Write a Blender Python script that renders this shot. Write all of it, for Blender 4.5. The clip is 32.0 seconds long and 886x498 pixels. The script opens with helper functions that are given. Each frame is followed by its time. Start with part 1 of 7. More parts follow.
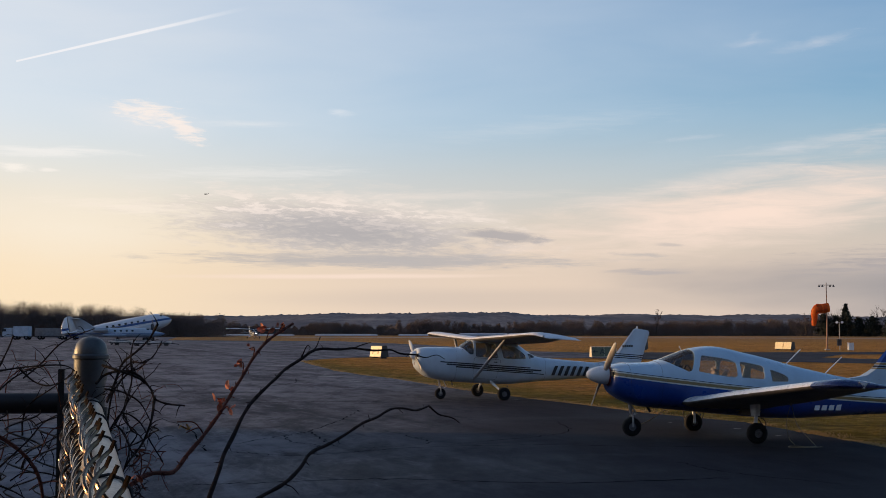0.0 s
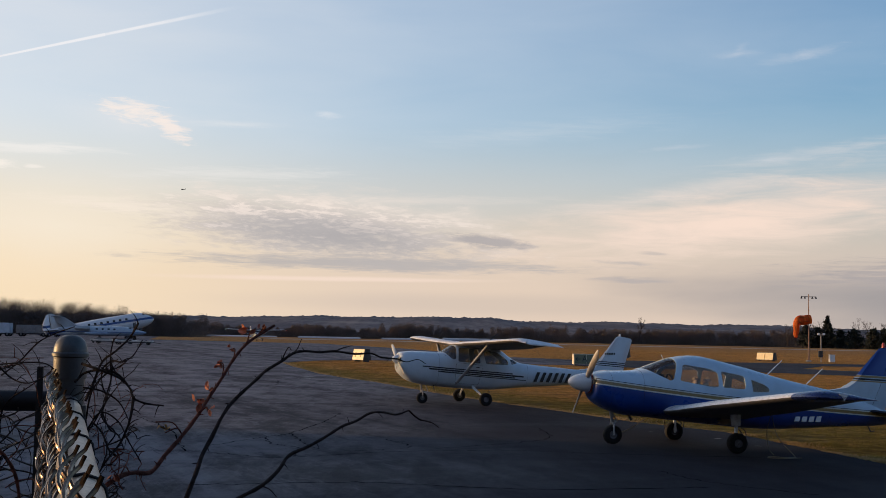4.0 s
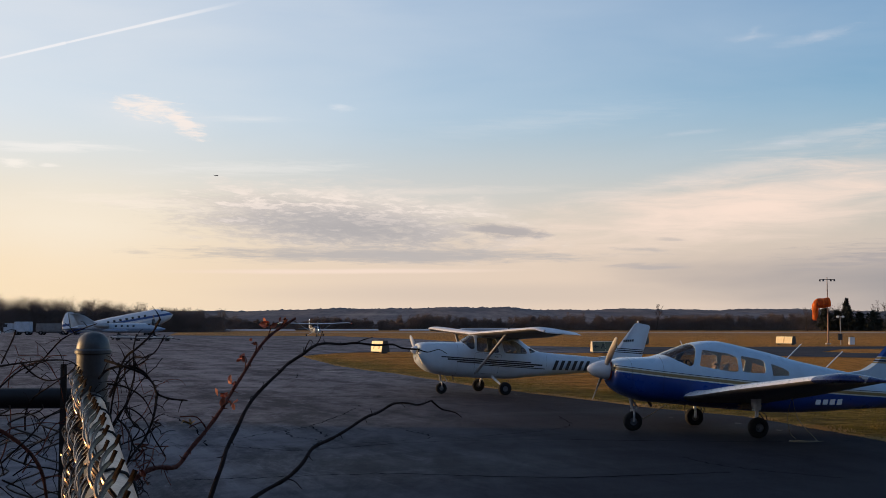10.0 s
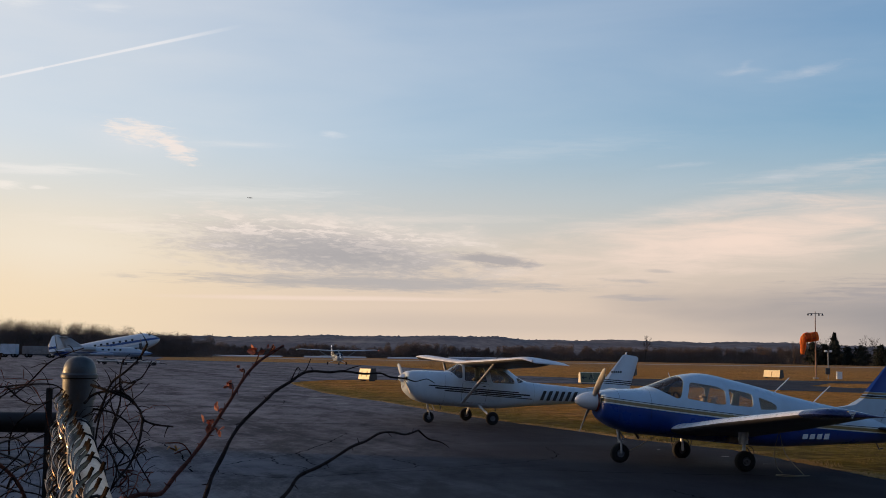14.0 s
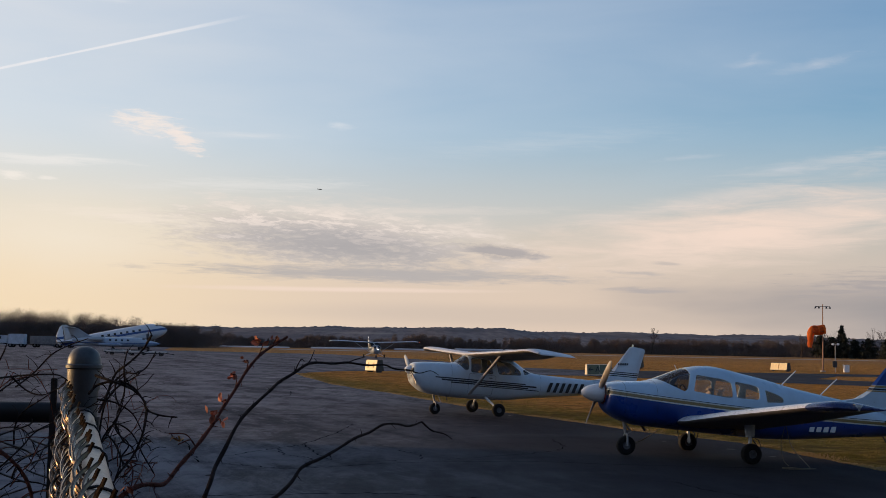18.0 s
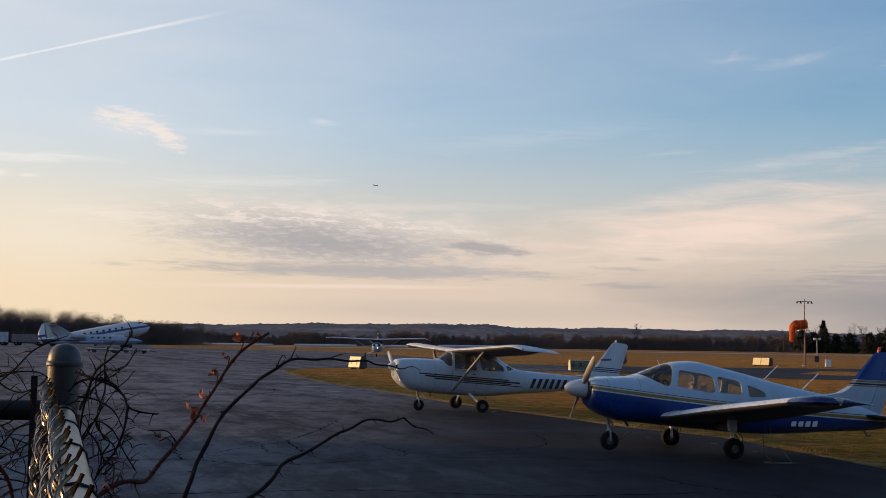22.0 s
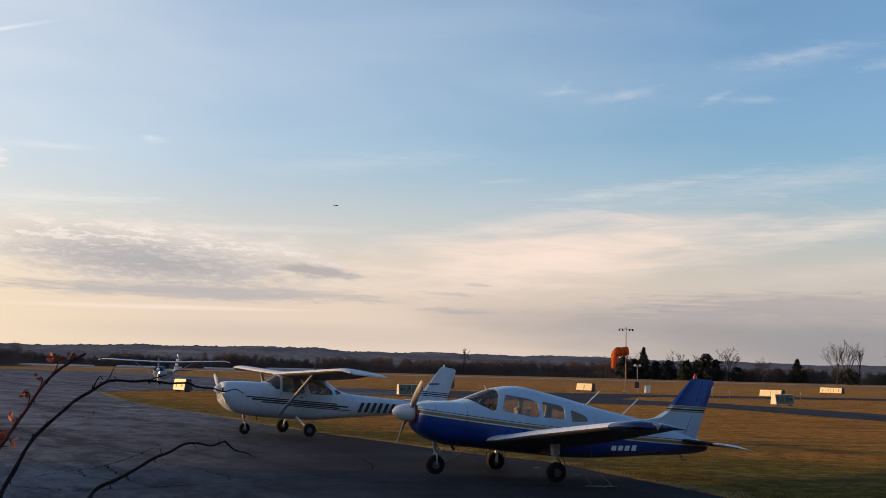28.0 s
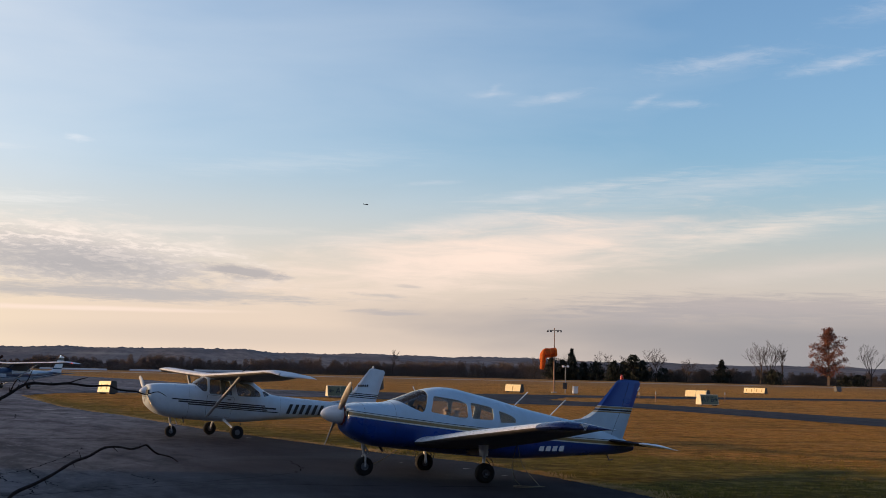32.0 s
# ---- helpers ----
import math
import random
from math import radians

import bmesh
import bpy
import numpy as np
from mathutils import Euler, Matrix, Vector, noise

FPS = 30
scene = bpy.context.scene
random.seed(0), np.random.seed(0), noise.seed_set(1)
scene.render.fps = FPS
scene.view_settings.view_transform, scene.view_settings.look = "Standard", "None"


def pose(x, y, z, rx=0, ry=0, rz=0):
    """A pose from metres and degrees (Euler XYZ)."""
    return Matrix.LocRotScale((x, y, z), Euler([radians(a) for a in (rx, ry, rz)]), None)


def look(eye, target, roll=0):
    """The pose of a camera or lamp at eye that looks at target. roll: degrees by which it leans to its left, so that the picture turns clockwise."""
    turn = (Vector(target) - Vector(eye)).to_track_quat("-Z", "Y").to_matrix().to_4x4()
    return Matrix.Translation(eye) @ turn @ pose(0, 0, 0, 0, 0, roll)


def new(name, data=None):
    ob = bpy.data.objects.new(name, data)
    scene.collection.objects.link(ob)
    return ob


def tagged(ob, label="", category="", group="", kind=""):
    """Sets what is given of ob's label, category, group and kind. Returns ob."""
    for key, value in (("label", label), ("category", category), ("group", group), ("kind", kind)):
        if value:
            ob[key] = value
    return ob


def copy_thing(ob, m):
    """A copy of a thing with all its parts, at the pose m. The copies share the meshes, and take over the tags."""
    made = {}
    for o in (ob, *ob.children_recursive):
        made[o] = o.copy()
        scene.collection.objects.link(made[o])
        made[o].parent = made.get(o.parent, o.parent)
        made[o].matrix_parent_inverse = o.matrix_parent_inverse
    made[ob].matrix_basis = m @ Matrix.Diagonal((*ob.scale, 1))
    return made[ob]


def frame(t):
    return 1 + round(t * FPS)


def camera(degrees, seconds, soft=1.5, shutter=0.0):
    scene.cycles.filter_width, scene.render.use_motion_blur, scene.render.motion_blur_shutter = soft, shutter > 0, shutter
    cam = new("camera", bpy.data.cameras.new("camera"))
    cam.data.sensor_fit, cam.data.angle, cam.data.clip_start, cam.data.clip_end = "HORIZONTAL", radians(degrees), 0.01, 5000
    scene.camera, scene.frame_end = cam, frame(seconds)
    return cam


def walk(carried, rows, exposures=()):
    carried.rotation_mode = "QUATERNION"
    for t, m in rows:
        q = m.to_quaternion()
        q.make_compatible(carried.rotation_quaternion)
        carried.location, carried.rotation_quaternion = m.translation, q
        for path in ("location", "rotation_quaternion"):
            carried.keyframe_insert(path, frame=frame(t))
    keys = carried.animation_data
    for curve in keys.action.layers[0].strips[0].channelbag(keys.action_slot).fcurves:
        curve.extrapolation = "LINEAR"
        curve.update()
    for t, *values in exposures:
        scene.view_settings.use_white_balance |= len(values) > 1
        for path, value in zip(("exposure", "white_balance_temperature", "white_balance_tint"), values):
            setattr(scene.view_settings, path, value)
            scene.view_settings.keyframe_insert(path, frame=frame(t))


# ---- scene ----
cam = camera(40.07, 32.0, soft=0.85)
# seconds, place, yaw, pitch, roll
ROWS = [
    (0, -0.0116, 0.000, 2.1570, 0.075, 3.856, -0.084),
    (0.5, -0.0108, 0.000, 2.1565, 0.078, 3.736, -0.099),
    (1, -0.0102, 0.000, 2.1559, 0.095, 3.616, -0.079),
    (1.5, -0.0100, 0.000, 2.1556, 0.058, 3.458, -0.207),
    (2, -0.0101, 0.000, 2.1561, 0.154, 3.461, -0.181),
    (2.5, -0.0101, 0.000, 2.1569, 0.282, 3.617, -0.034),
    (3, -0.0095, 0.000, 2.1572, -0.304, 3.854, -0.568),
    (3.5, -0.0086, 0.000, 2.1574, -0.695, 3.978, -1.136),
    (5.5, -0.0085, 0.000, 2.1580, -0.744, 4.415, -1.179),
    (6, -0.0094, 0.000, 2.1580, -0.438, 4.485, -1.022),
    (6.5, -0.0105, 0.000, 2.1575, -0.316, 4.243, -0.966),
    (7, -0.0108, 0.000, 2.1567, -0.288, 4.199, -0.945),
    (7.5, -0.0107, 0.000, 2.1558, -0.702, 4.014, -1.156),
    (8, -0.0111, 0.000, 2.1556, -0.449, 4.080, -0.963),
    (8.5, -0.0123, 0.000, 2.1558, -0.255, 4.072, -0.832),
    (9, -0.0134, 0.000, 2.1568, -0.223, 4.124, -0.504),
    (9.5, -0.0140, 0.000, 2.1577, -0.276, 4.375, 0.036),
    (10, -0.0143, 0.000, 2.1564, 0.115, 3.615, -0.014),
    (10.5, -0.0143, 0.000, 2.1544, 0.103, 3.461, -0.137),
    (11, -0.0145, 0.000, 2.1537, 0.173, 3.411, -0.109),
    (11.5, -0.0141, 0.000, 2.1534, 0.431, 3.391, -0.011),
    (12, -0.0130, 0.000, 2.1531, -0.176, 3.561, -0.634),
    (12.5, -0.0133, 0.000, 2.1541, -0.137, 3.963, -0.308),
    (13, -0.0146, 0.000, 2.1561, 0.208, 4.315, -0.255),
    (13.5, -0.0153, 0.000, 2.1574, 0.251, 4.549, -0.326),
    (14, -0.0147, 0.000, 2.1583, -0.444, 4.960, -0.866),
    (14.5, -0.0128, 0.000, 2.1591, -0.554, 5.436, -1.106),
    (16.5, -0.0107, 0.000, 2.1594, 0.291, 5.007, -0.906),
    (17, -0.0097, 0.000, 2.1594, 0.047, 4.949, -0.928),
    (17.5, -0.0094, 0.000, 2.1592, 0.090, 4.677, -1.033),
    (18, -0.0088, 0.000, 2.1590, -0.124, 4.560, -1.085),
    (18.5, -0.0080, 0.000, 2.1589, -0.075, 4.684, -0.956),
    (19, -0.0077, 0.000, 2.1585, -0.201, 4.595, -0.961),
    (19.5, -0.0075, 0.000, 2.1585, -0.081, 4.519, -1.025),
    (20, -0.0064, 0.000, 2.1592, -0.173, 4.524, -1.066),
    (20.5, -0.0056, 0.000, 2.1593, -0.557, 4.753, -1.153),
    (21, -0.0061, 0.000, 2.1586, -0.273, 4.682, -0.860),
    (21.5, -0.0062, 0.000, 2.1578, -0.763, 4.197, -0.960),
    (22, -0.0053, 0.000, 2.1576, -0.899, 4.400, -0.853),
    (22.5, -0.0044, 0.000, 2.1583, -1.336, 4.891, -0.850),
    (23, -0.0041, 0.000, 2.1594, -1.964, 5.298, -1.364),
    (23.5, -0.0040, 0.000, 2.1596, -2.620, 5.702, -1.862),
    (24, -0.0035, 0.000, 2.1581, -3.152, 5.440, -1.623),
    (24.5, -0.0031, 0.000, 2.1571, -4.168, 5.328, -1.762),
    (25, -0.0025, 0.000, 2.1570, -4.697, 5.201, -1.618),
    (25.5, -0.0008, 0.000, 2.1576, -5.466, 5.269, -1.570),
    (27.5, 0.0010, 0.000, 2.1578, -8.075, 5.547, -1.570),
    (28, 0.0026, 0.000, 2.1572, -8.915, 5.669, -1.391),
    (28.5, 0.0044, 0.000, 2.1565, -9.382, 5.460, -1.553),
    (29, 0.0060, 0.000, 2.1558, -10.462, 5.174, -1.782),
    (29.5, 0.0072, 0.000, 2.1554, -10.837, 5.099, -1.437),
    (30, 0.0083, 0.000, 2.1558, -11.333, 5.415, -1.388),
    (30.5, 0.0096, 0.000, 2.1561, -11.644, 5.292, -1.502),
    (31, 0.0108, 0.000, 2.1561, -12.087, 5.313, -1.583),
    (31.5, 0.0112, 0.000, 2.1566, -12.117, 5.391, -1.396),
    (32, 0.0104, 0.000, 2.1583, -12.231, 5.806, -1.251),
]
walk(cam, [(t, pose(x, y, z, 90 + p, r, w)) for t, x, y, z, w, p, r in ROWS],
     [(0, -0.04), (1, -0.08), (2, -0.13), (3, -0.06), (6, -0.13), (8, -0.12), (10, -0.06), (12, -0.12), (14, -0.14), (20, -0.14), (23, -0.12), (25.5, -0.1), (28, -0.02), (32, 0.05)])

# ---------------- light ----------------
SUN_AZ, SUN_EL = -74.0, 6.5
world = bpy.data.worlds.new("evening_sky")
scene.world = world
world.use_nodes = True
scene.view_settings.exposure = 0.0


class Graph:
    """Short hand for node trees."""

    def __init__(self, tree):
        self.tree = tree

    def add(self, kind, **props):
        n = self.tree.nodes.new(kind)
        for k, v in props.items():
            setattr(n, k, v)
        return n

    def put(self, socket, value):
        if isinstance(value, bpy.types.NodeSocket):
            self.tree.links.new(value, socket)
        elif value is not None:
            socket.default_value = value

    def math(self, op, a, b=None, c=None, clamp=False):
        n = self.add("ShaderNodeMath", operation=op, use_clamp=clamp)
        for s, v in zip(n.inputs, (a, b, c)):
            self.put(s, v)
        return n.outputs[0]

    def xyz(self, x, y, z):
        n = self.add("ShaderNodeCombineXYZ")
        for s, v in zip(n.inputs, (x, y, z)):
            self.put(s, v)
        return n.outputs[0]

    def split(self, v):
        n = self.add("ShaderNodeSeparateXYZ")
        self.put(n.inputs[0], v)
        return n.outputs

    def noise(self, vector, scale, detail=4.0, rough=0.55, distort=0.0):
        n = self.add("ShaderNodeTexNoise")
        self.put(n.inputs["Vector"], vector)
        n.inputs["Scale"].default_value = scale
        n.inputs["Detail"].default_value = detail
        n.inputs["Roughness"].default_value = rough
        n.inputs["Distortion"].default_value = distort
        return n.outputs["Fac"]

    def step(self, value, lo, hi, out_lo=0.0, out_hi=1.0):
        n = self.add("ShaderNodeMapRange", interpolation_type="SMOOTHSTEP")
        self.put(n.inputs[0], value)
        for s, v in zip(n.inputs[1:5], (lo, hi, out_lo, out_hi)):
            self.put(s, v)
        return n.outputs[0]

    def mix(self, fac, a, b, blend="MIX"):
        n = self.add("ShaderNodeMix", data_type="RGBA", blend_type=blend)
        self.put(n.inputs[0], fac)
        for s, v in ((n.inputs[6], a), (n.inputs[7], b)):
            self.put(s, (*v, 1.0) if isinstance(v, tuple) and len(v) == 3 else v)
        return n.outputs[2]


def build_sky():
    g = Graph(world.node_tree)
    world.node_tree.nodes.clear()
    out = g.add("ShaderNodeOutputWorld")
    sky = g.add("ShaderNodeTexSky", sky_type="NISHITA", sun_disc=False)
    sky.sun_elevation, sky.sun_rotation = radians(SUN_EL), radians(SUN_AZ)
    sky.air_density, sky.dust_density, sky.ozone_density = 1.0, 1.2, 1.6
    way = g.split(g.add("ShaderNodeTexCoord").outputs["Generated"])
    az = g.math("MULTIPLY", g.math("ARCTAN2", way[0], way[1]), 57.2958)
    el = g.math("MULTIPLY", g.math("ARCSINE", way[2]), 57.2958)
    # streaky cloud grain, long along the horizon
    grain = g.noise(g.xyz(g.math("MULTIPLY", az, 0.22), g.math("MULTIPLY", el, 1.5), 0.0), 1.0, 7.0, 0.62, 0.5)
    soft = g.noise(g.xyz(g.math("MULTIPLY", az, 0.07), g.math("MULTIPLY", el, 0.32), 3.0), 1.0, 4.0, 0.55, 0.3)
    fine = g.noise(g.xyz(g.math("MULTIPLY", az, 0.75), g.math("MULTIPLY", el, 3.4), 7.0), 1.0, 6.0, 0.65, 0.7)
    streak = g.noise(g.xyz(g.math("MULTIPLY", az, 0.45), g.math("MULTIPLY", el, 5.0), 5.0), 1.0, 5.0, 0.65, 0.5)

    def bank(a, e, ra, re, tilt, ragged=1.0, edge=0.5, texture=None):
        """A cloud's cover: an uneven ellipse at azimuth a, elevation e."""
        c, s = math.cos(radians(tilt)), math.sin(radians(tilt))
        da, de = g.math("SUBTRACT", az, a), g.math("SUBTRACT", el, e)
        u = g.math("ADD", g.math("MULTIPLY", da, c / ra), g.math("MULTIPLY", de, s / ra))
        v = g.math("SUBTRACT", g.math("MULTIPLY", de, c / re), g.math("MULTIPLY", da, s / re))
        r = g.math("SQRT", g.math("ADD", g.math("MULTIPLY", u, u), g.math("MULTIPLY", v, v)))
        n = g.math("MULTIPLY", g.math("SUBTRACT", texture or grain, 0.5), 2.2 * ragged)
        return g.step(g.math("ADD", g.math("SUBTRACT", 1.0, r), n), 0.0, edge)

    def lay(col, mask, colour, amount):
        return g.mix(g.math("MULTIPLY", mask, amount), col, colour)

    col = g.mix(1.0, sky.outputs[0], SKY_GAIN, "MULTIPLY")
    # deeper blue opposite the sun
    col = g.mix(g.math("MULTIPLY", g.step(g.math("ABSOLUTE", g.math("SUBTRACT", az, 20.0)), 60.0, 110.0), g.step(az, -100.0, -130.0)), col, (0.135, 0.245, 0.455))
    col = g.mix(g.math("MULTIPLY", g.step(az, 60.0, 110.0), 0.8), col, (0.135, 0.245, 0.455))
    wobble = g.math("MULTIPLY", g.math("SUBTRACT", soft, 0.5), 0.45)
    # thin high veil, thickest towards the sun
    ahead = g.math("MULTIPLY", g.step(az, -175.0, -120.0), g.step(el, 48.0, 16.0))
    left_side = g.step(az, 2.0, -16.0)
    veil = g.math("ADD", g.math("SUBTRACT", 0.45, g.math("MULTIPLY", az, 0.0185)), wobble, clamp=True)
    col = g.mix(g.math("MULTIPLY", g.math("MULTIPLY", veil, ahead), 0.92), col, g.mix(left_side, (0.68, 0.74, 0.82), (0.83, 0.835, 0.85)))
    # warm haze of the lower sky
    left, right = g.step(az, 0.0, -20.0), g.step(az, 0.0, 32.0)
    warm = g.mix(left, g.mix(right, (0.83, 0.66, 0.53), (0.66, 0.55, 0.50)), (1.0, 0.79, 0.54))
    warm = g.mix(g.step(az, 45.0, 110.0), warm, (0.17, 0.19, 0.26))
    warm = g.mix(g.step(az, -112.0, -150.0), warm, (0.17, 0.19, 0.26))
    lift = g.math("ADD", el, g.math("MULTIPLY", wobble, 3.0))
    col = g.mix(g.math("MULTIPLY", g.step(lift, 10.5, 2.0), 0.95), col, warm)
    col = lay(col, bank(-17.0, 4.6, 9.0, 3.0, 0.0, 0.35, 1.2, soft), (1.0, 0.90, 0.76), 0.6)
    peach, grey = (1.0, 0.79, 0.67), (0.52, 0.475, 0.46)
    # long peach bands that climb to the right
    col = lay(col, bank(14.0, 5.5, 15.0, 2.2, 7.0, 0.6, 1.1), peach, 0.95)
    col = lay(col, bank(12.0, 6.9, 9.0, 0.7, 9.0, 0.8, 1.2), (0.86, 0.76, 0.70), 0.5)
    col = lay(col, bank(18.0, 8.6, 8.0, 0.5, 8.0, 0.8, 1.3, streak), (0.80, 0.76, 0.75), 0.35)
    col = lay(col, bank(25.0, 8.9, 10.0, 0.95, 6.0, 0.6, 1.6, streak), (0.74, 0.72, 0.73), 0.5)
    col = lay(col, bank(27.0, 6.8, 7.5, 0.85, 9.0, 0.6, 1.5, streak), (0.93, 0.79, 0.69), 0.72)
    col = lay(col, bank(29.0, 5.0, 10.0, 0.8, 6.0, 0.5, 1.3), (0.76, 0.66, 0.60), 0.55)
    # grey layer low in the right half
    col = lay(col, bank(30.0, 1.3, 25.0, 2.6, -3.0, 0.35, 0.75, soft), (0.335, 0.322, 0.336), 0.93)
    col = lay(col, bank(27.0, 3.2, 12.0, 0.9, 0.0, 1.0, 0.8, streak), (0.40, 0.375, 0.385), 0.6)
    col = lay(col, bank(26.0, 3.3, 8.0, 0.5, 1.0, 0.9, 0.9), (0.50, 0.44, 0.43), 0.6)
    col = lay(col, bank(4.0, 1.5, 17.0, 0.75, 0.0, 0.2, 0.8, soft), (0.66, 0.55, 0.47), 0.55)
    # the bank in the middle: rippled grey body with lit upper folds, flat base streak
    ripple = g.noise(g.xyz(g.math("MULTIPLY", az, 0.95), g.math("MULTIPLY", g.math("ADD", el, g.math("MULTIPLY", az, 0.05)), 4.2), 11.0), 1.0, 8.0, 0.66, 0.35)
    lump = g.noise(g.xyz(g.math("MULTIPLY", az, 0.34), g.math("MULTIPLY", el, 1.7), 2.0), 1.0, 5.0, 0.6, 0.3)
    tone = g.math("ADD", g.math("MULTIPLY", ripple, 0.6), g.math("MULTIPLY", lump, 0.4))
    height = g.step(g.math("ADD", el, g.math("MULTIPLY", az, 0.09)), 3.2, 6.4, -0.085, 0.075)
    fold = g.mix(g.step(g.math("ADD", tone, height), 0.46, 0.60), (0.49, 0.465, 0.47), (0.98, 0.855, 0.775))
    col = lay(col, bank(-4.6, 5.0, 10.5, 2.0, -3.5, 0.75, 0.75, lump), (0.93, 0.80, 0.71), 0.55)
    col = g.mix(g.math("MULTIPLY", bank(-5.0, 4.85, 10.5, 1.85, -4.5, 0.95, 0.85, tone), 0.88), col, fold)
    col = lay(col, bank(-4.0, 4.55, 7.0, 1.1, -4.0, 1.3, 1.1, tone), (0.44, 0.418, 0.425), 0.66)
    col = lay(col, bank(-2.6, 3.3, 12.5, 0.5, -0.4, 0.75, 0.8, streak), (0.50, 0.47, 0.465), 0.85)
    col = lay(col, bank(-5.0, 2.55, 11.0, 0.17, 0.4, 0.3, 0.9), (0.98, 0.78, 0.66), 0.75)
    col = lay(col, bank(2.9, 4.45, 2.6, 0.40, -6.0, 0.7, 0.7, ripple), (0.45, 0.42, 0.425), 0.85)
    col = lay(col, bank(9.2, 3.55, 1.5, 0.14, -3.0, 0.9, 0.9, ripple), (0.52, 0.48, 0.47), 0.6)
    col = lay(col, bank(9.6, 2.75, 2.4, 0.2, -1.0, 0.9, 0.9, streak), (0.48, 0.44, 0.44), 0.7)
    col = lay(col, bank(10.6, 4.0, 0.9, 0.12, -4.0, 0.8, 0.9, streak), grey, 0.5)
    col = lay(col, bank(21.5, 2.9, 6.5, 0.6, 2.0, 1.0, 0.9, streak), (0.44, 0.40, 0.40), 0.65)
    # pink puffs and high wisps
    col = lay(col, bank(-18.2, 8.0, 4.6, 0.33, 1.0, 0.8, 1.0, streak), (0.97, 0.93, 0.89), 0.6)
    col = lay(col, bank(-9.3, 9.6, 2.8, 0.22, 0.0, 0.7, 1.2, streak), (0.88, 0.87, 0.87), 0.4)
    col = lay(col, bank(-9.0, 7.3, 7.0, 0.5, 2.0, 0.9, 1.3, streak), (0.92, 0.89, 0.86), 0.45)
    col = lay(col, bank(-14.0, 5.6, 6.0, 0.5, -3.0, 0.9, 1.1, streak), (1.0, 0.88, 0.76), 0.6)
    col = lay(col, bank(5.0, 9.6, 9.0, 0.7, 5.0, 0.8, 1.5, streak), (0.72, 0.76, 0.80), 0.3)
    col = lay(col, bank(-13.9, 9.5, 4.5, 1.4, -8.0, 0.5, 1.5, soft), (0.90, 0.86, 0.85), 0.4)
    col = lay(col, bank(-13.8, 9.95, 2.0, 0.62, -8.0, 1.2, 0.9, ripple), (1.0, 0.89, 0.82), 0.85)
    col = lay(col, bank(-12.2, 9.25, 1.5, 0.5, -28.0, 1.3, 0.9, ripple), (1.0, 0.88, 0.81), 0.85)
    col = lay(col, bank(-19.6, 7.25, 1.0, 0.3, 0.0, 1.0, 0.9, ripple), (1.0, 0.93, 0.85), 0.8)
    col = lay(col, bank(-18.2, 7.2, 0.6, 0.13, 0.0, 0.9, 0.9, ripple), (1.0, 0.93, 0.86), 0.6)
    col = lay(col, bank(-1.0, 6.35, 9.0, 0.35, 1.0, 0.8, 1.2, streak), (0.90, 0.80, 0.73), 0.4)
    col = lay(col, bank(-5.0, 10.25, 0.75, 0.26, -5.0, 0.8, 1.1, fine), (0.86, 0.87, 0.90), 0.4)
    col = lay(col, bank(-19.3, 15.4, 1.5, 0.45, 0.0, 0.8, 1.2, fine), (0.90, 0.90, 0.91), 0.5)
    col = lay(col, bank(-15.7, 15.4, 1.9, 0.35, 3.0, 0.8, 1.3, fine), (0.86, 0.87, 0.90), 0.4)
    for a, e, ra, re, tilt, amount in ((14.2, 13.1, 1.5, 0.30, 4.0, 0.4), (17.2, 12.95, 2.5, 0.36, 9.0, 0.62), (14.4, 13.35, 0.5, 0.28, 30.0, 0.4), (21.5, 12.75, 1.2, 0.30, 24.0, 0.5), (23.2, 12.6, 2.0, 0.28, 0.0, 0.5), (25.2, 14.5, 5.2, 0.62, 6.0, 0.55), (30.4, 14.2, 3.6, 0.5, 8.0, 0.62),
                                      (15.7, 8.3, 1.2, 0.20, 3.0, 0.6), (11.5, 8.9, 2.2, 0.16, 4.0, 0.4), (33.0, 16.5, 4.0, 0.7, 10.0, 0.4)):
        col = lay(col, bank(a, e, ra, re, tilt, 0.7, 1.7, fine), (0.76, 0.76, 0.81), amount * 0.85)
    # the open sky grows darker overhead
    col = g.mix(1.0, col, g.mix(g.step(el, 22.0, 65.0), (1.0, 1.0, 1.0), (0.62, 0.64, 0.68)), "MULTIPLY")
    bg = g.add("ShaderNodeBackground")
    g.put(bg.inputs[0], col)
    bg.inputs[1].default_value = 1.0
    g.put(out.inputs[0], bg.outputs[0])


SKY_GAIN = (0.198, 0.234, 0.294)
build_sky()
sun_lamp = bpy.data.lights.new("sun", "SUN")
sun_lamp.energy, sun_lamp.angle, sun_lamp.color = 4.0, radians(0.6), (1.0, 0.60, 0.27)
sun = new("sun", sun_lamp)
sun.matrix_world = look((math.sin(radians(SUN_AZ)) * 50, math.cos(radians(SUN_AZ)) * 50, 50 * math.tan(radians(SUN_EL))), (0, 0, 0))

# ---------------- materials ----------------


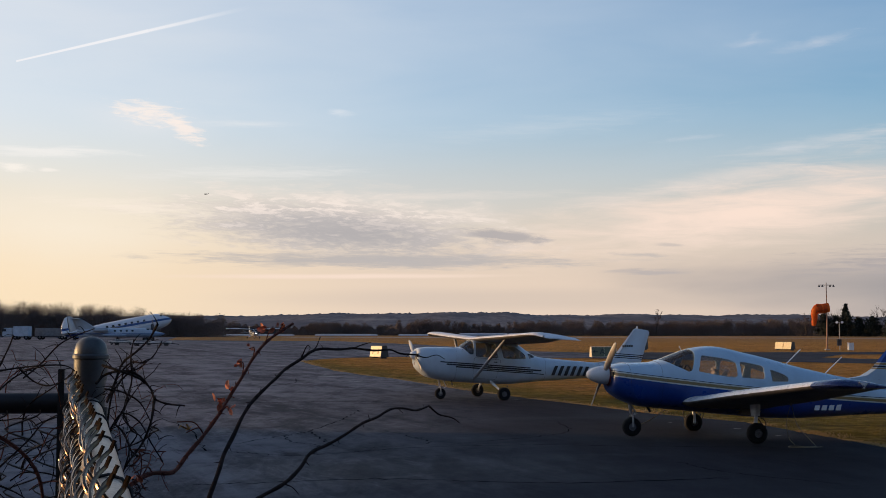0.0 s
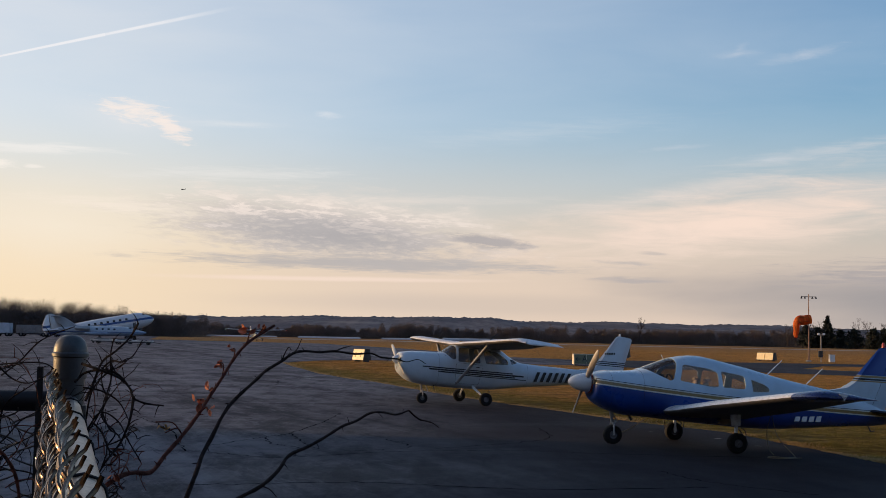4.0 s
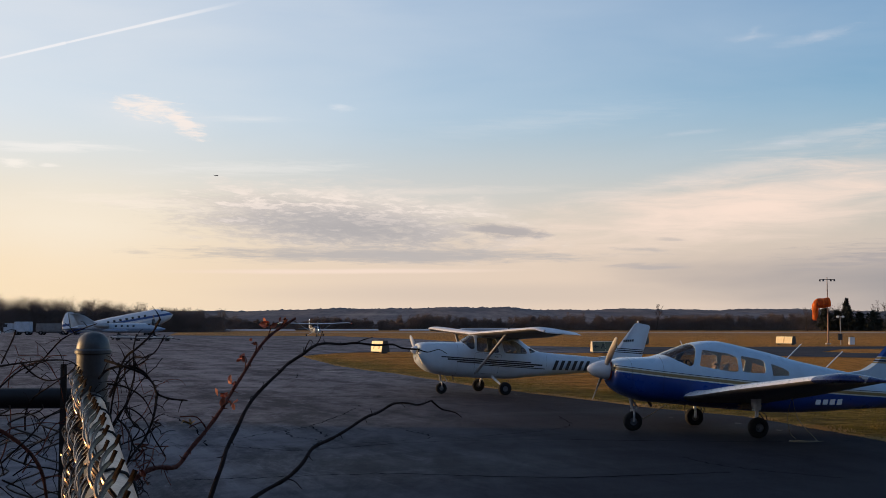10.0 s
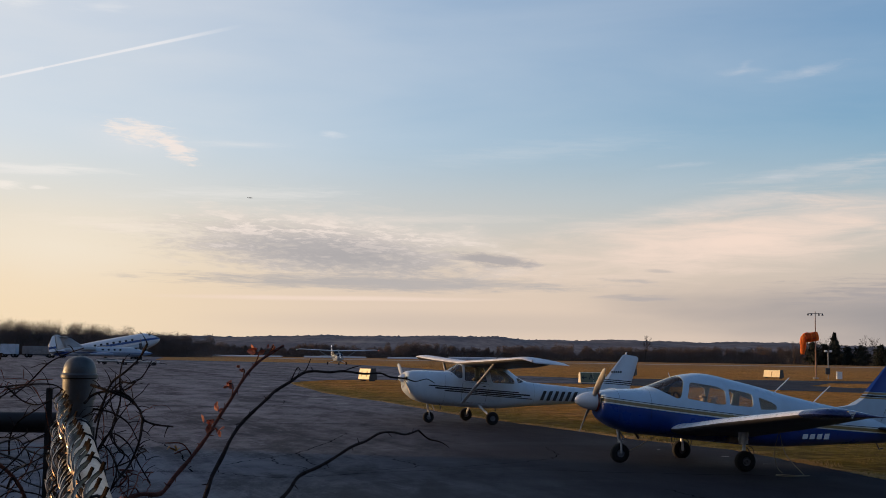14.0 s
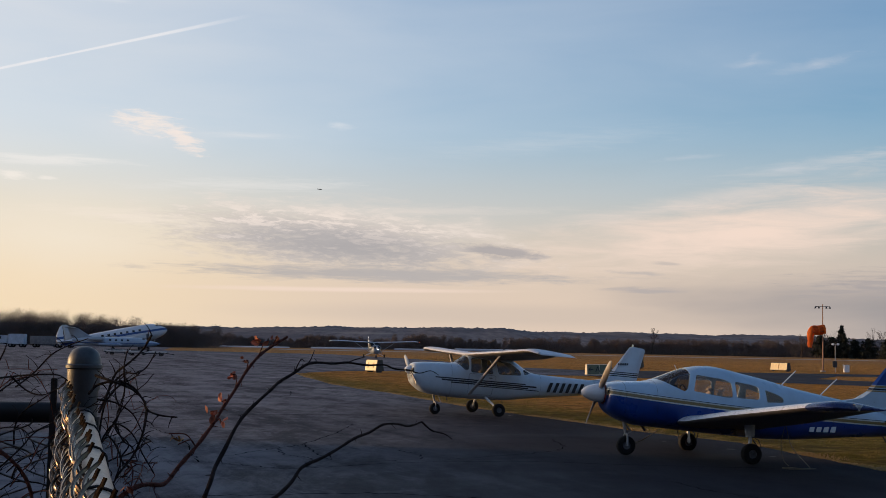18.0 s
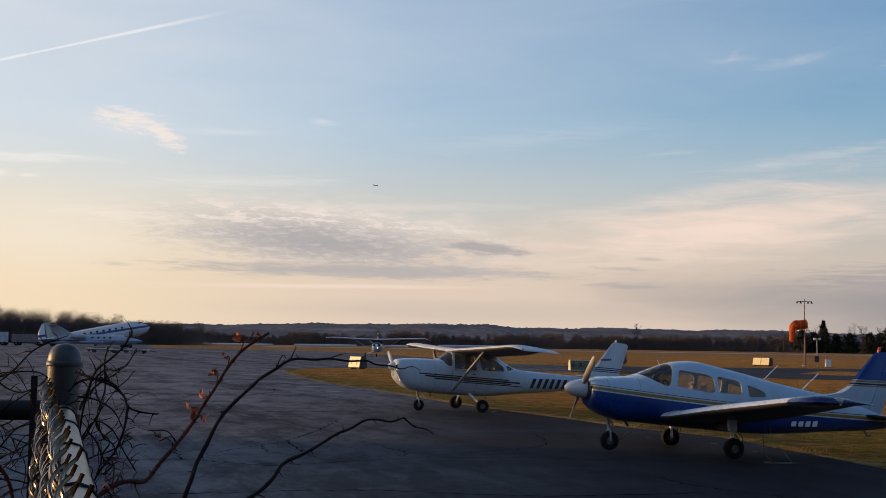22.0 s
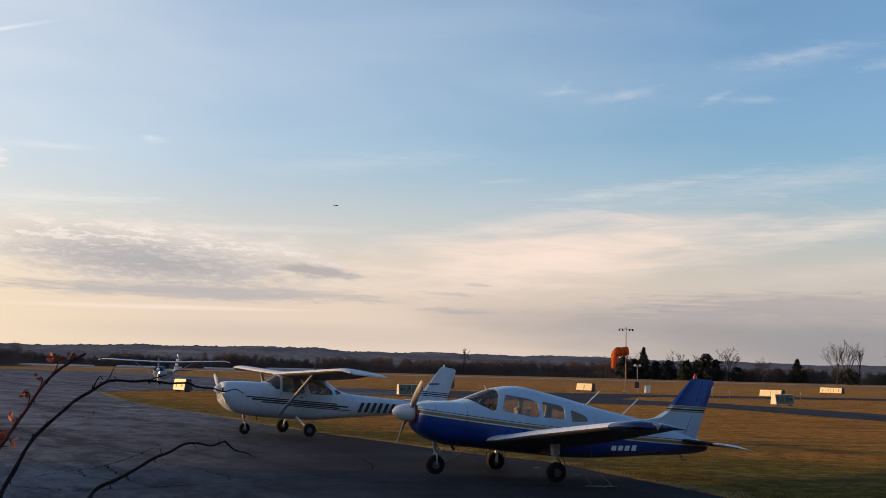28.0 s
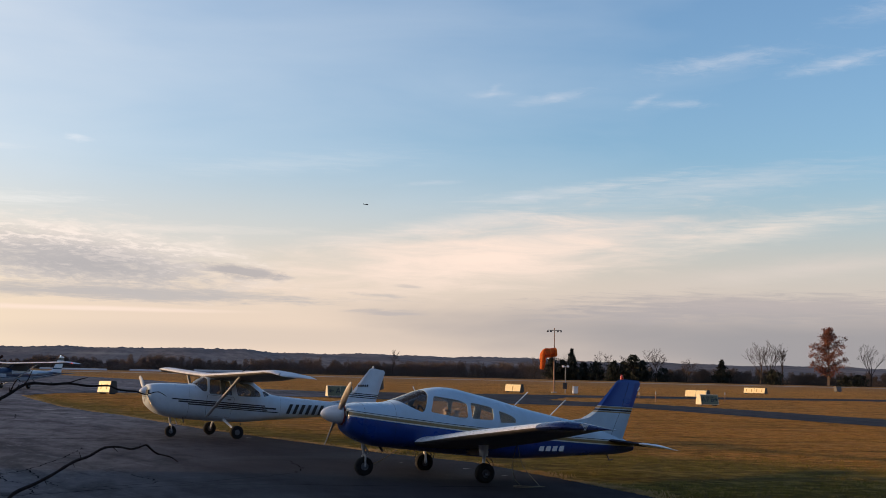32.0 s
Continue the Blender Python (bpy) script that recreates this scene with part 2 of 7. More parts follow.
def material(name, colour, rough=0.6, metal=0.0, vary=0.15, scale=3.0, bump=0.0, bump_scale=40.0, second=None, coat=0.0, random_island=0.0, gloss=0.5):
    m = bpy.data.materials.new(name)
    m.use_nodes = True
    g = Graph(m.node_tree)
    b = m.node_tree.nodes["Principled BSDF"]
    where = g.add("ShaderNodeTexCoord").outputs["Object"]
    n1, n2 = g.noise(where, scale, 5.0, 0.6), g.noise(where, scale * 9.0, 3.0, 0.6)
    f = g.step(g.math("ADD", g.math("MULTIPLY", n1, 0.65), g.math("MULTIPLY", n2, 0.35)), 0.3, 0.7)
    dark = tuple(c * (1 - vary) for c in colour)
    light = second or tuple(min(1.0, c * (1 + vary)) for c in colour)
    col = g.mix(f, dark, light)
    if random_island:
        info = g.add("ShaderNodeNewGeometry")
        col = g.mix(g.math("MULTIPLY", info.outputs["Random Per Island"], random_island), col, tuple(c * 0.35 for c in colour))
    g.put(b.inputs["Base Color"], col)
    g.put(b.inputs["Roughness"], g.step(n2, 0.2, 0.8, max(0.02, rough * 0.8), min(1.0, rough * 1.15)))
    b.inputs["Metallic"].default_value = metal
    b.inputs["Coat Weight"].default_value = coat
    b.inputs["Specular IOR Level"].default_value = gloss
    if bump:
        k = g.add("ShaderNodeBump")
        k.inputs["Strength"].default_value = bump
        k.inputs["Distance"].default_value = 0.02
        g.put(k.inputs["Height"], g.noise(where, bump_scale, 4.0, 0.6))
        g.put(b.inputs["Normal"], k.outputs[0])
    return m


def glowing(name, colour, strength):
    m = bpy.data.materials.new(name)
    m.use_nodes = True
    b = m.node_tree.nodes["Principled BSDF"]
    b.inputs["Base Color"].default_value = (*colour, 1)
    b.inputs["Emission Color"].default_value = (*colour, 1)
    b.inputs["Emission Strength"].default_value = strength
    return m


def glass(name, tint=(0.9, 0.92, 0.92), clear=0.85, film_share=0.10):
    m = bpy.data.materials.new(name)
    m.use_nodes = True
    g = Graph(m.node_tree)
    m.node_tree.nodes.clear()
    out = g.add("ShaderNodeOutputMaterial")
    see, shine, mx = g.add("ShaderNodeBsdfTransparent"), g.add("ShaderNodeBsdfGlossy"), g.add("ShaderNodeMixShader")
    see.inputs[0].default_value = (*[c * clear for c in tint], 1)
    shine.inputs["Roughness"].default_value = 0.06
    fres = g.add("ShaderNodeFresnel")
    fres.inputs[0].default_value = 1.22
    g.put(mx.inputs[0], fres.outputs[0])
    g.put(mx.inputs[1], see.outputs[0])
    g.put(mx.inputs[2], shine.outputs[0])
    # milky film mixed in to brighten panes like a hazy reflection
    film, filmed = g.add("ShaderNodeBsdfDiffuse"), g.add("ShaderNodeMixShader")
    film.inputs[0].default_value = (0.62, 0.58, 0.55, 1)
    filmed.inputs[0].default_value = film_share
    g.put(filmed.inputs[1], mx.outputs[0])
    g.put(filmed.inputs[2], film.outputs[0])
    g.put(out.inputs[0], filmed.outputs[0])
    return m


def asphalt_material():
    m = bpy.data.materials.new("asphalt")
    m.use_nodes = True
    g = Graph(m.node_tree)
    b = m.node_tree.nodes["Principled BSDF"]
    where = g.add("ShaderNodeTexCoord").outputs["Object"]
    s = g.split(where)
    big = g.noise(g.xyz(g.math("MULTIPLY", s[0], 0.12), g.math("MULTIPLY", s[1], 0.30), 0.0), 1.0, 6.0, 0.62, 0.5)
    # sweeping tyre and drainage streaks, long away from the fence and slanting
    slant = g.math("ADD", g.math("MULTIPLY", s[0], 0.93), g.math("MULTIPLY", s[1], 0.37))
    lanes = g.noise(g.xyz(g.math("MULTIPLY", slant, 0.55), g.math("MULTIPLY", s[1], 0.045), 2.0), 1.0, 6.0, 0.68, 0.3)
    cross = g.noise(g.xyz(g.math("MULTIPLY", s[0], 0.35), g.math("MULTIPLY", g.math("SUBTRACT", s[1], g.math("MULTIPLY", s[0], 0.5)), 1.1), 9.0), 1.0, 6.0, 0.66, 0.6)
    blot = g.noise(g.xyz(g.math("MULTIPLY", s[0], 1.2), g.math("MULTIPLY", s[1], 0.26), 6.0), 1.0, 10.0, 0.78, 0.5)
    stone = g.noise(where, 55.0, 3.0, 0.7)
    mottle = g.math("ADD", g.math("MULTIPLY", big, 0.26), g.math("ADD", g.math("MULTIPLY", lanes, 0.30), g.math("ADD", g.math("MULTIPLY", cross, 0.14), g.math("MULTIPLY", blot, 0.30))))
    f = g.step(mottle, 0.42, 0.58)
    col = g.mix(f, (0.037, 0.0372, 0.046), (0.192, 0.187, 0.208))
    wear = g.noise(g.xyz(g.math("MULTIPLY", slant, 2.1), g.math("MULTIPLY", s[1], 0.42), 4.0), 1.0, 10.0, 0.82, 0.25)
    col = g.mix(g.math("MULTIPLY", g.step(wear, 0.52, 0.64), 0.42), col, (0.25, 0.245, 0.285))
    col = g.mix(g.math("MULTIPLY", g.step(wear, 0.46, 0.34), 0.6), col, (0.012, 0.012, 0.018))
    col = g.mix(g.math("MULTIPLY", g.step(stone, 0.55, 0.75), 0.25), col, (0.10, 0.10, 0.115))
    # darker towards the right and where the airplanes park
    dark_stretch = g.math("MULTIPLY", g.step(g.math("ADD", s[0], g.math("MULTIPLY", big, 6.0)), -3.5, 6.5), g.step(s[1], 56.0, 34.0))
    dark_stretch = g.math("MAXIMUM", dark_stretch, g.math("MULTIPLY", g.step(s[0], 6.0, 16.0), 0.8))
    col = g.mix(g.math("MULTIPLY", dark_stretch, 0.93), col, (0.0172, 0.0172, 0.0225))
    g.put(b.inputs["Base Color"], col)
    g.put(b.inputs["Roughness"], g.step(big, 0.3, 0.7, 0.7, 0.95))
    b.inputs["Specular IOR Level"].default_value = 0.04
    k = g.add("ShaderNodeBump")
    k.inputs["Strength"].default_value, k.inputs["Distance"].default_value = 0.6, 0.012
    g.put(k.inputs["Height"], g.math("ADD", g.math("MULTIPLY", stone, 0.6), g.noise(where, 6.0, 4.0, 0.6)))
    g.put(b.inputs["Normal"], k.outputs[0])
    return m


def field_material():
    m = bpy.data.materials.new("dry_grass_ground")
    m.use_nodes = True
    g = Graph(m.node_tree)
    b = m.node_tree.nodes["Principled BSDF"]
    where = g.add("ShaderNodeTexCoord").outputs["Object"]
    s = g.split(where)
    wide = g.noise(g.xyz(g.math("MULTIPLY", s[0], 0.02), g.math("MULTIPLY", s[1], 0.07), 0.0), 1.0, 6.0, 0.62, 0.4)
    tuft = g.noise(where, 2.2, 6.0, 0.7)
    straw = g.mix(g.step(tuft, 0.38, 0.62), (0.32, 0.143, 0.036), (0.71, 0.345, 0.085))
    green = g.mix(g.step(tuft, 0.38, 0.62), (0.088, 0.083, 0.019), (0.25, 0.205, 0.050))
    rim = g.math("SUBTRACT", g.math("ADD", s[0], g.math("MULTIPLY", s[1], 0.33)), 15.8)
    near = g.step(g.math("SUBTRACT", rim, g.step(s[1], 45.0, 20.0, 0.0, 8.0)), 5.0, 0.0)
    bands = g.noise(g.xyz(g.math("MULTIPLY", s[0], 0.10), g.math("MULTIPLY", s[1], 0.9), 5.0), 1.0, 6.0, 0.66, 0.4)
    f = g.math("ADD", g.math("MULTIPLY", near, 0.85), g.math("MULTIPLY", g.math("SUBTRACT", wide, 0.5), 0.9), clamp=True)
    col = g.mix(f, straw, green)
    # dark streaks painted in for long low-sun shadows on the grass
    col = g.mix(g.math("MULTIPLY", g.step(bands, 0.52, 0.36), 0.6), col, (0.085, 0.060, 0.024))
    # thin and thick patches of turf
    patch = g.noise(g.xyz(g.math("MULTIPLY", s[0], 0.45), g.math("MULTIPLY", s[1], 0.30), 8.0), 1.0, 8.0, 0.72, 0.5)
    col = g.mix(g.math("MULTIPLY", g.step(patch, 0.52, 0.66), g.math("SUBTRACT", 0.55, g.math("MULTIPLY", near, 0.4))), col, (0.58, 0.33, 0.11))
    col = g.mix(g.math("MULTIPLY", g.step(patch, 0.47, 0.34), 0.6), col, (0.075, 0.062, 0.022))
    # paler and greyer straw blended in with distance
    col = g.mix(g.math("MULTIPLY", g.step(s[1], 150.0, 240.0), 0.6), col, g.mix(g.step(tuft, 0.38, 0.62), (0.185, 0.112, 0.056), (0.35, 0.222, 0.112)))
    g.put(b.inputs["Base Color"], col)
    b.inputs["Roughness"].default_value = 1.0
    b.inputs["Specular IOR Level"].default_value = 0.05
    k = g.add("ShaderNodeBump")
    k.inputs["Strength"].default_value, k.inputs["Distance"].default_value = 1.0, 0.45
    g.put(k.inputs["Height"], g.noise(where, 3.0, 6.0, 0.75))
    g.put(b.inputs["Normal"], k.outputs[0])
    return m


ASPHALT, FIELD = asphalt_material(), field_material()
WHITE_PAINT = material("white_aircraft_paint", (0.72, 0.74, 0.77), 0.28, vary=0.05, scale=1.5, coat=0.3)
RUBBER = material("tyre_rubber", (0.014, 0.014, 0.015), 0.85, vary=0.2, scale=12, gloss=0.2)
HUB_METAL = material("wheel_hub_metal", (0.13, 0.13, 0.14), 0.6, 0.15, scale=10)
DARK_METAL = material("dark_metal", (0.05, 0.05, 0.055), 0.5, 0.5, scale=8)
BARE_METAL = material("bare_aluminium", (0.62, 0.62, 0.63), 0.3, 0.9, scale=6)
GEAR_METAL = material("worn_gear_paint", (0.34, 0.34, 0.35), 0.6, 0.1, scale=10)
PROP_PAINT = material("propeller_metal", (0.42, 0.40, 0.37), 0.38, 0.8, scale=6)
SPINNER_RING = material("dark_red_backplate", (0.16, 0.022, 0.018), 0.6)
SPINNER_PAINT = material("spinner_white", (0.75, 0.75, 0.76), 0.25, vary=0.04, coat=0.4)
GALVANISED = material("galvanised_steel", (0.095, 0.097, 0.098), 0.46, 0.5, 0.22, 22, 0.03, 120)
RAIL_STEEL = material("weathered_rail_steel", (0.115, 0.115, 0.12), 0.40, 0.8, 0.35, 18, 0.04, 90)
# darkened copy of the steel; the backlit left rail's shade is in it
GALV_DARK = material("darkened_galvanised_steel", (0.018, 0.018, 0.020), 0.6, 0.3, 0.3, 20)
WIRE = material("galvanised_wire", (0.155, 0.092, 0.050), 0.22, 0.9, 0.6, 60)
DULL_WIRE = material("dull_fence_wire", (0.10, 0.085, 0.075), 0.4, 0.7, 0.5, 60)
BARK = material("twig_bark", (0.026, 0.018, 0.016), 0.9, vary=0.5, scale=60, bump=0.6, bump_scale=160, gloss=0.12)
RED_BARK = material("reddish_cane_bark", (0.11, 0.036, 0.024), 0.8, vary=0.5, scale=60, bump=0.6, bump_scale=160, gloss=0.2)
RED_LEAF = material("red_leaf", (0.50, 0.145, 0.07), 0.7, vary=0.4, scale=40)
YELLOW_LEAF = material("yellowed_leaf", (0.30, 0.15, 0.03), 0.7, vary=0.4, scale=40)
GLASS = glass("aircraft_glazing", (0.97, 0.98, 0.98), 0.97, 0.07)
# glass darkened to stand in for the dim cabin behind it
DIM_GLASS = glass("darkened_aircraft_glazing", (0.80, 0.84, 0.88), 0.8, 0.02)
SEAT = material("beige_seat_cloth", (0.34, 0.27, 0.22), 0.9, vary=0.15, scale=10)
BLACK_TRIM = material("black_trim", (0.02, 0.02, 0.022), 0.6, scale=6)

# ---------------- mesh tools ----------------


def link(name, bm, mat, parent=None, label="", smooth=True):
    me = bpy.data.meshes.new(name)
    bm.to_mesh(me)
    bm.free()
    for m in mat if isinstance(mat, (list, tuple)) else [mat]:
        me.materials.append(m)
    if smooth:
        me.shade_smooth()
        me.set_sharp_from_angle(angle=radians(38))
    ob = new(name, me)
    if parent:
        ob.parent = parent
    if label:
        tagged(ob, label)
    return ob


def part(name, bm, mat, parent, label="", smooth=True):
    return link(name, bm, mat, parent, label, smooth)


def base(name, m, label, category, group="", kind=""):
    ob = new(name)
    ob.empty_display_size = 0.1
    ob.matrix_world = m
    return tagged(ob, label, category, group, kind)


def box(bm, cx, cy, cz, sx, sy, sz, bevel=0.0, m=None):
    r = bmesh.ops.create_cube(bm, size=1.0, matrix=(m or Matrix()) @ Matrix.Translation((cx, cy, cz)) @ Matrix.Diagonal((sx, sy, sz, 1)))
    if bevel:
        es = list({e for v in r["verts"] for e in v.link_edges})
        bmesh.ops.bevel(bm, geom=es, offset=bevel, segments=2, affect="EDGES", clamp_overlap=True)
    return bm


def tube(bm, pts, radii, sides=8, cap=True):
    """A round bar through points, with a radius at each."""
    pts = [Vector(p) for p in pts]
    if not hasattr(radii, "__len__"):
        radii = [radii] * len(pts)
    rings, side = [], None
    for i, p in enumerate(pts):
        d = (pts[min(i + 1, len(pts) - 1)] - pts[max(i - 1, 0)]).normalized()
        if side is None:
            side = d.orthogonal().normalized()
        side = (side - d * side.dot(d)).normalized()
        up = d.cross(side)
        rings.append([bm.verts.new(p + (side * math.cos(a) + up * math.sin(a)) * radii[i]) for a in (2 * math.pi * k / sides for k in range(sides))])
    for a, b in zip(rings, rings[1:]):
        for k in range(sides):
            bm.faces.new((a[k], a[(k + 1) % sides], b[(k + 1) % sides], b[k]))
    if cap:
        bm.faces.new(rings[0][::-1])
        bm.faces.new(rings[-1])
    return bm


def lathe(bm, profile, sides=24, m=None):
    """Turns (radius, height) pairs about z."""
    m = m or Matrix()
    rings = [[bm.verts.new(m @ Vector((r * math.cos(a), r * math.sin(a), h))) for a in (2 * math.pi * k / sides for k in range(sides))] for r, h in profile]
    for a, b in zip(rings, rings[1:]):
        for k in range(sides):
            bm.faces.new((a[k], a[(k + 1) % sides], b[(k + 1) % sides], b[k]))
    bm.faces.new(rings[0][::-1])
    bm.faces.new(rings[-1])
    bmesh.ops.recalc_face_normals(bm, faces=bm.faces)
    return bm


def smooth_line(keys, n):
    """Points on a smooth curve through rows of numbers, n to a span."""
    k = np.array(keys, float)
    k = np.vstack([2 * k[0] - k[1], k, 2 * k[-1] - k[-2]])
    out = []
    for i in range(1, len(k) - 2):
        for t in np.arange(n) / n:
            a, b, c, d = k[i - 1:i + 3]
            out.append(0.5 * (2 * b + (c - a) * t + (2 * a - 5 * b + 4 * c - d) * t * t + (3 * b - 3 * c + d - a) * t ** 3))
    return np.array(out + [k[-2]])


def ground_z(x, y):
    s = min(1.0, max(0.0, (y - 45.0) / 105.0))
    # the paving is raised under the airplanes to meet their view-fitted wheels
    u, v = min(1.0, max(0.0, (x + 3.0) / 6.0)), min(1.0, max(0.0, (44.0 - y) / 18.0))
    w = min(1.0, max(0.0, (y - 8.0) / 12.0))
    return 0.5 * s * s * (3 - 2 * s) + 0.068 * u * u * (3 - 2 * u) * v * v * (3 - 2 * v) * w * w * (3 - 2 * w)


def draped(name, outline, lift, mat, label):
    """A sheet with that outline, laid on the ground."""
    bm = bmesh.new()
    bm.faces.new([bm.verts.new((x, y, 0)) for x, y in outline])
    for i in range(19):
        bmesh.ops.bisect_plane(bm, geom=bm.verts[:] + bm.edges[:] + bm.faces[:], plane_co=(0, 8 + 2 * i, 0), plane_no=(0, 1, 0))
    for i in range(9):
        bmesh.ops.bisect_plane(bm, geom=bm.verts[:] + bm.edges[:] + bm.faces[:], plane_co=(-4 + i, 0, 0), plane_no=(1, 0, 0))
    for i in range(22):
        bmesh.ops.bisect_plane(bm, geom=bm.verts[:] + bm.edges[:] + bm.faces[:], plane_co=(0, 40 + 5.5 * i, 0), plane_no=(0, 1, 0))
    bmesh.ops.triangulate(bm, faces=bm.faces[:])
    for v in bm.verts:
        v.co.z = ground_z(v.co.x, v.co.y) + lift
    bmesh.ops.recalc_face_normals(bm, faces=bm.faces[:])
    if sum(f.normal.z for f in bm.faces) < 0:
        bmesh.ops.reverse_faces(bm, faces=bm.faces[:])
    return tagged(link(name, bm, mat, smooth=False), label, kind="structure")


# ---------------- ground ----------------


def build_ground():
    bm = bmesh.new()
    xs = [-2600, -1200, -600, -300, -150, -80, -40, -20] + [-4 + i for i in range(9)] + [20, 40, 80, 150, 300, 600, 1200, 2600]
    ys = [-600, -200, -60, 0] + [8 + 2 * i for i in range(18)] + [43] + [45 + 7 * i for i in range(16)] + [180, 240, 400, 800, 1600, 3200, 4800]
    vs = [[bm.verts.new((x, y, ground_z(x, y))) for x in xs] for y in ys]
    for a, b in zip(vs, vs[1:]):
        for k in range(len(xs) - 1):
            bm.faces.new((a[k], a[k + 1], b[k + 1], b[k]))
    tagged(link("ground", bm, FIELD), "flat airfield ground of dry winter grass", kind="structure")
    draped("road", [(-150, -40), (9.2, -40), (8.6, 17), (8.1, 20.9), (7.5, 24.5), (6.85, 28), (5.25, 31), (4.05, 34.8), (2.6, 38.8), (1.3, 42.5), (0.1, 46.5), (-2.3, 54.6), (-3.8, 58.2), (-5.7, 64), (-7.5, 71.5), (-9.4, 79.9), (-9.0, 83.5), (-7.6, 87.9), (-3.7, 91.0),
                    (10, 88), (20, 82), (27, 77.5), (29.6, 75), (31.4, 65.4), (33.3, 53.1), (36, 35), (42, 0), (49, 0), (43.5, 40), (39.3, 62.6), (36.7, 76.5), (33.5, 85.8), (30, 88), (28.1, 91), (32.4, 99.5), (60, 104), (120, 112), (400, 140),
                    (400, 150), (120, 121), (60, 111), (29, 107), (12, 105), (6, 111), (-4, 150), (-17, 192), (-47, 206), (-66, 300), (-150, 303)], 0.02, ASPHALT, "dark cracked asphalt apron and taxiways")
    draped("runway", [(-40, 296), (420, 262), (420, 282), (-40, 318)], 0.03, RUNWAY, "pale distant runway strip")




def closing_wall():
    """A plain wall added behind the viewpoint, well out of view, to dim the sky light."""
    bm = box(bmesh.new(), 0, -12.5, 5.5, 150, 0.4, 11)
    tagged(link("wall_south", bm, material("plain_dark_wall", (0.07, 0.07, 0.072), 0.8, vary=0.2, scale=0.5), smooth=False), "plain dark unseen wall added to dim the sky light", kind="structure")


def shading_wall():
    """An assumed wall beside the apron, out of view, added to lay its shade over the near asphalt."""
    bm = box(bmesh.new(), -60.0, 15.0, 4.45, 0.4, 55, 8.9)
    tagged(link("wall_west", bm, material("plain_grey_wall", (0.16, 0.16, 0.165), 0.8, vary=0.2, scale=0.5), smooth=False), "plain grey unseen wall that shades the near apron", kind="structure")


closing_wall()
shading_wall()
RUNWAY = material("pale_runway_concrete", (0.33, 0.29, 0.25), 0.9, vary=0.15, scale=0.1)
build_ground()

# ---------------- aircraft ----------------


def ring_at(row, sides, grow=0.0):
    x, zb, zt, hw, e, taper = row
    zc, hh = (zb + zt) / 2, max(0.005, (zt - zb) / 2 - grow)
    hw = max(0.005, hw - grow)
    out = []
    for k in range(sides):
        a = 2 * math.pi * k / sides
        c, s = math.cos(a), math.sin(a)
        y = hw * math.copysign(abs(c) ** (2 / e), c)
        z = hh * math.copysign(abs(s) ** (2 / e), s)
        y *= 1 - taper * max(0.0, z / hh)
        out.append((x, y, zc + z))
    return out


def loft(bm, rows, sides=28, grow=0.0, flip=False):
    rings = [[bm.verts.new(p) for p in ring_at(r, sides, grow)] for r in rows]
    for a, b in zip(rings, rings[1:]):
        for k in range(sides):
            q = (a[k], b[k], b[(k + 1) % sides], a[(k + 1) % sides])
            bm.faces.new(q[::-1] if flip else q)
    bm.faces.new(rings[0] if not flip else rings[0][::-1])
    bm.faces.new(rings[-1][::-1] if not flip else rings[-1])
    return bm


def prism(bm, outline, y0, y1):
    """Outline in x, z, drawn out from y0 to y1."""
    a = [bm.verts.new((x, y0, z)) for x, z in outline]
    b = [bm.verts.new((x, y1, z)) for x, z in outline]
    for k in range(len(a)):
        j = (k + 1) % len(a)
        bm.faces.new((a[k], a[j], b[j], b[k]))
    bm.faces.new(a[::-1])
    bm.faces.new(b)
    bmesh.ops.recalc_face_normals(bm, faces=bm.faces[:])
    return bm


def rounded(outline, r=0.05, n=4):
    out = []
    pts = [Vector(p) for p in outline]
    for i, p in enumerate(pts):
        a, b = pts[i - 1] - p, pts[(i + 1) % len(pts)] - p
        k = min(r, a.length * 0.45, b.length * 0.45)
        s, e = p + a.normalized() * k, p + b.normalized() * k
        for t in (j / n for j in range(n + 1)):
            q = s.lerp(p, t).lerp(p.lerp(e, t), t)
            out.append((q.x, q.y))
    return out


def cut(bm_a, bm_b, how):
    """The mesh a less b, or what both share."""
    obs = []
    for b in (bm_a, bm_b):
        bmesh.ops.recalc_face_normals(b, faces=b.faces[:])
        me = bpy.data.meshes.new("cut")
        b.to_mesh(me)
        b.free()
        obs.append(new("cut", me))
    mod = obs[0].modifiers.new("cut", "BOOLEAN")
    mod.object, mod.operation, mod.solver = obs[1], how, "EXACT"
    bm = bmesh.new()
    bm.from_mesh(obs[0].evaluated_get(bpy.context.evaluated_depsgraph_get()).to_mesh())
    for o in obs:
        me = o.data
        bpy.data.objects.remove(o)
        bpy.data.meshes.remove(me)
    return bm


def sharp_link(name, bm, mat, parent, label="", angle=35):
    ob = part(name, bm, mat, parent, label)
    ob.data.set_sharp_from_angle(angle=radians(angle))
    return ob


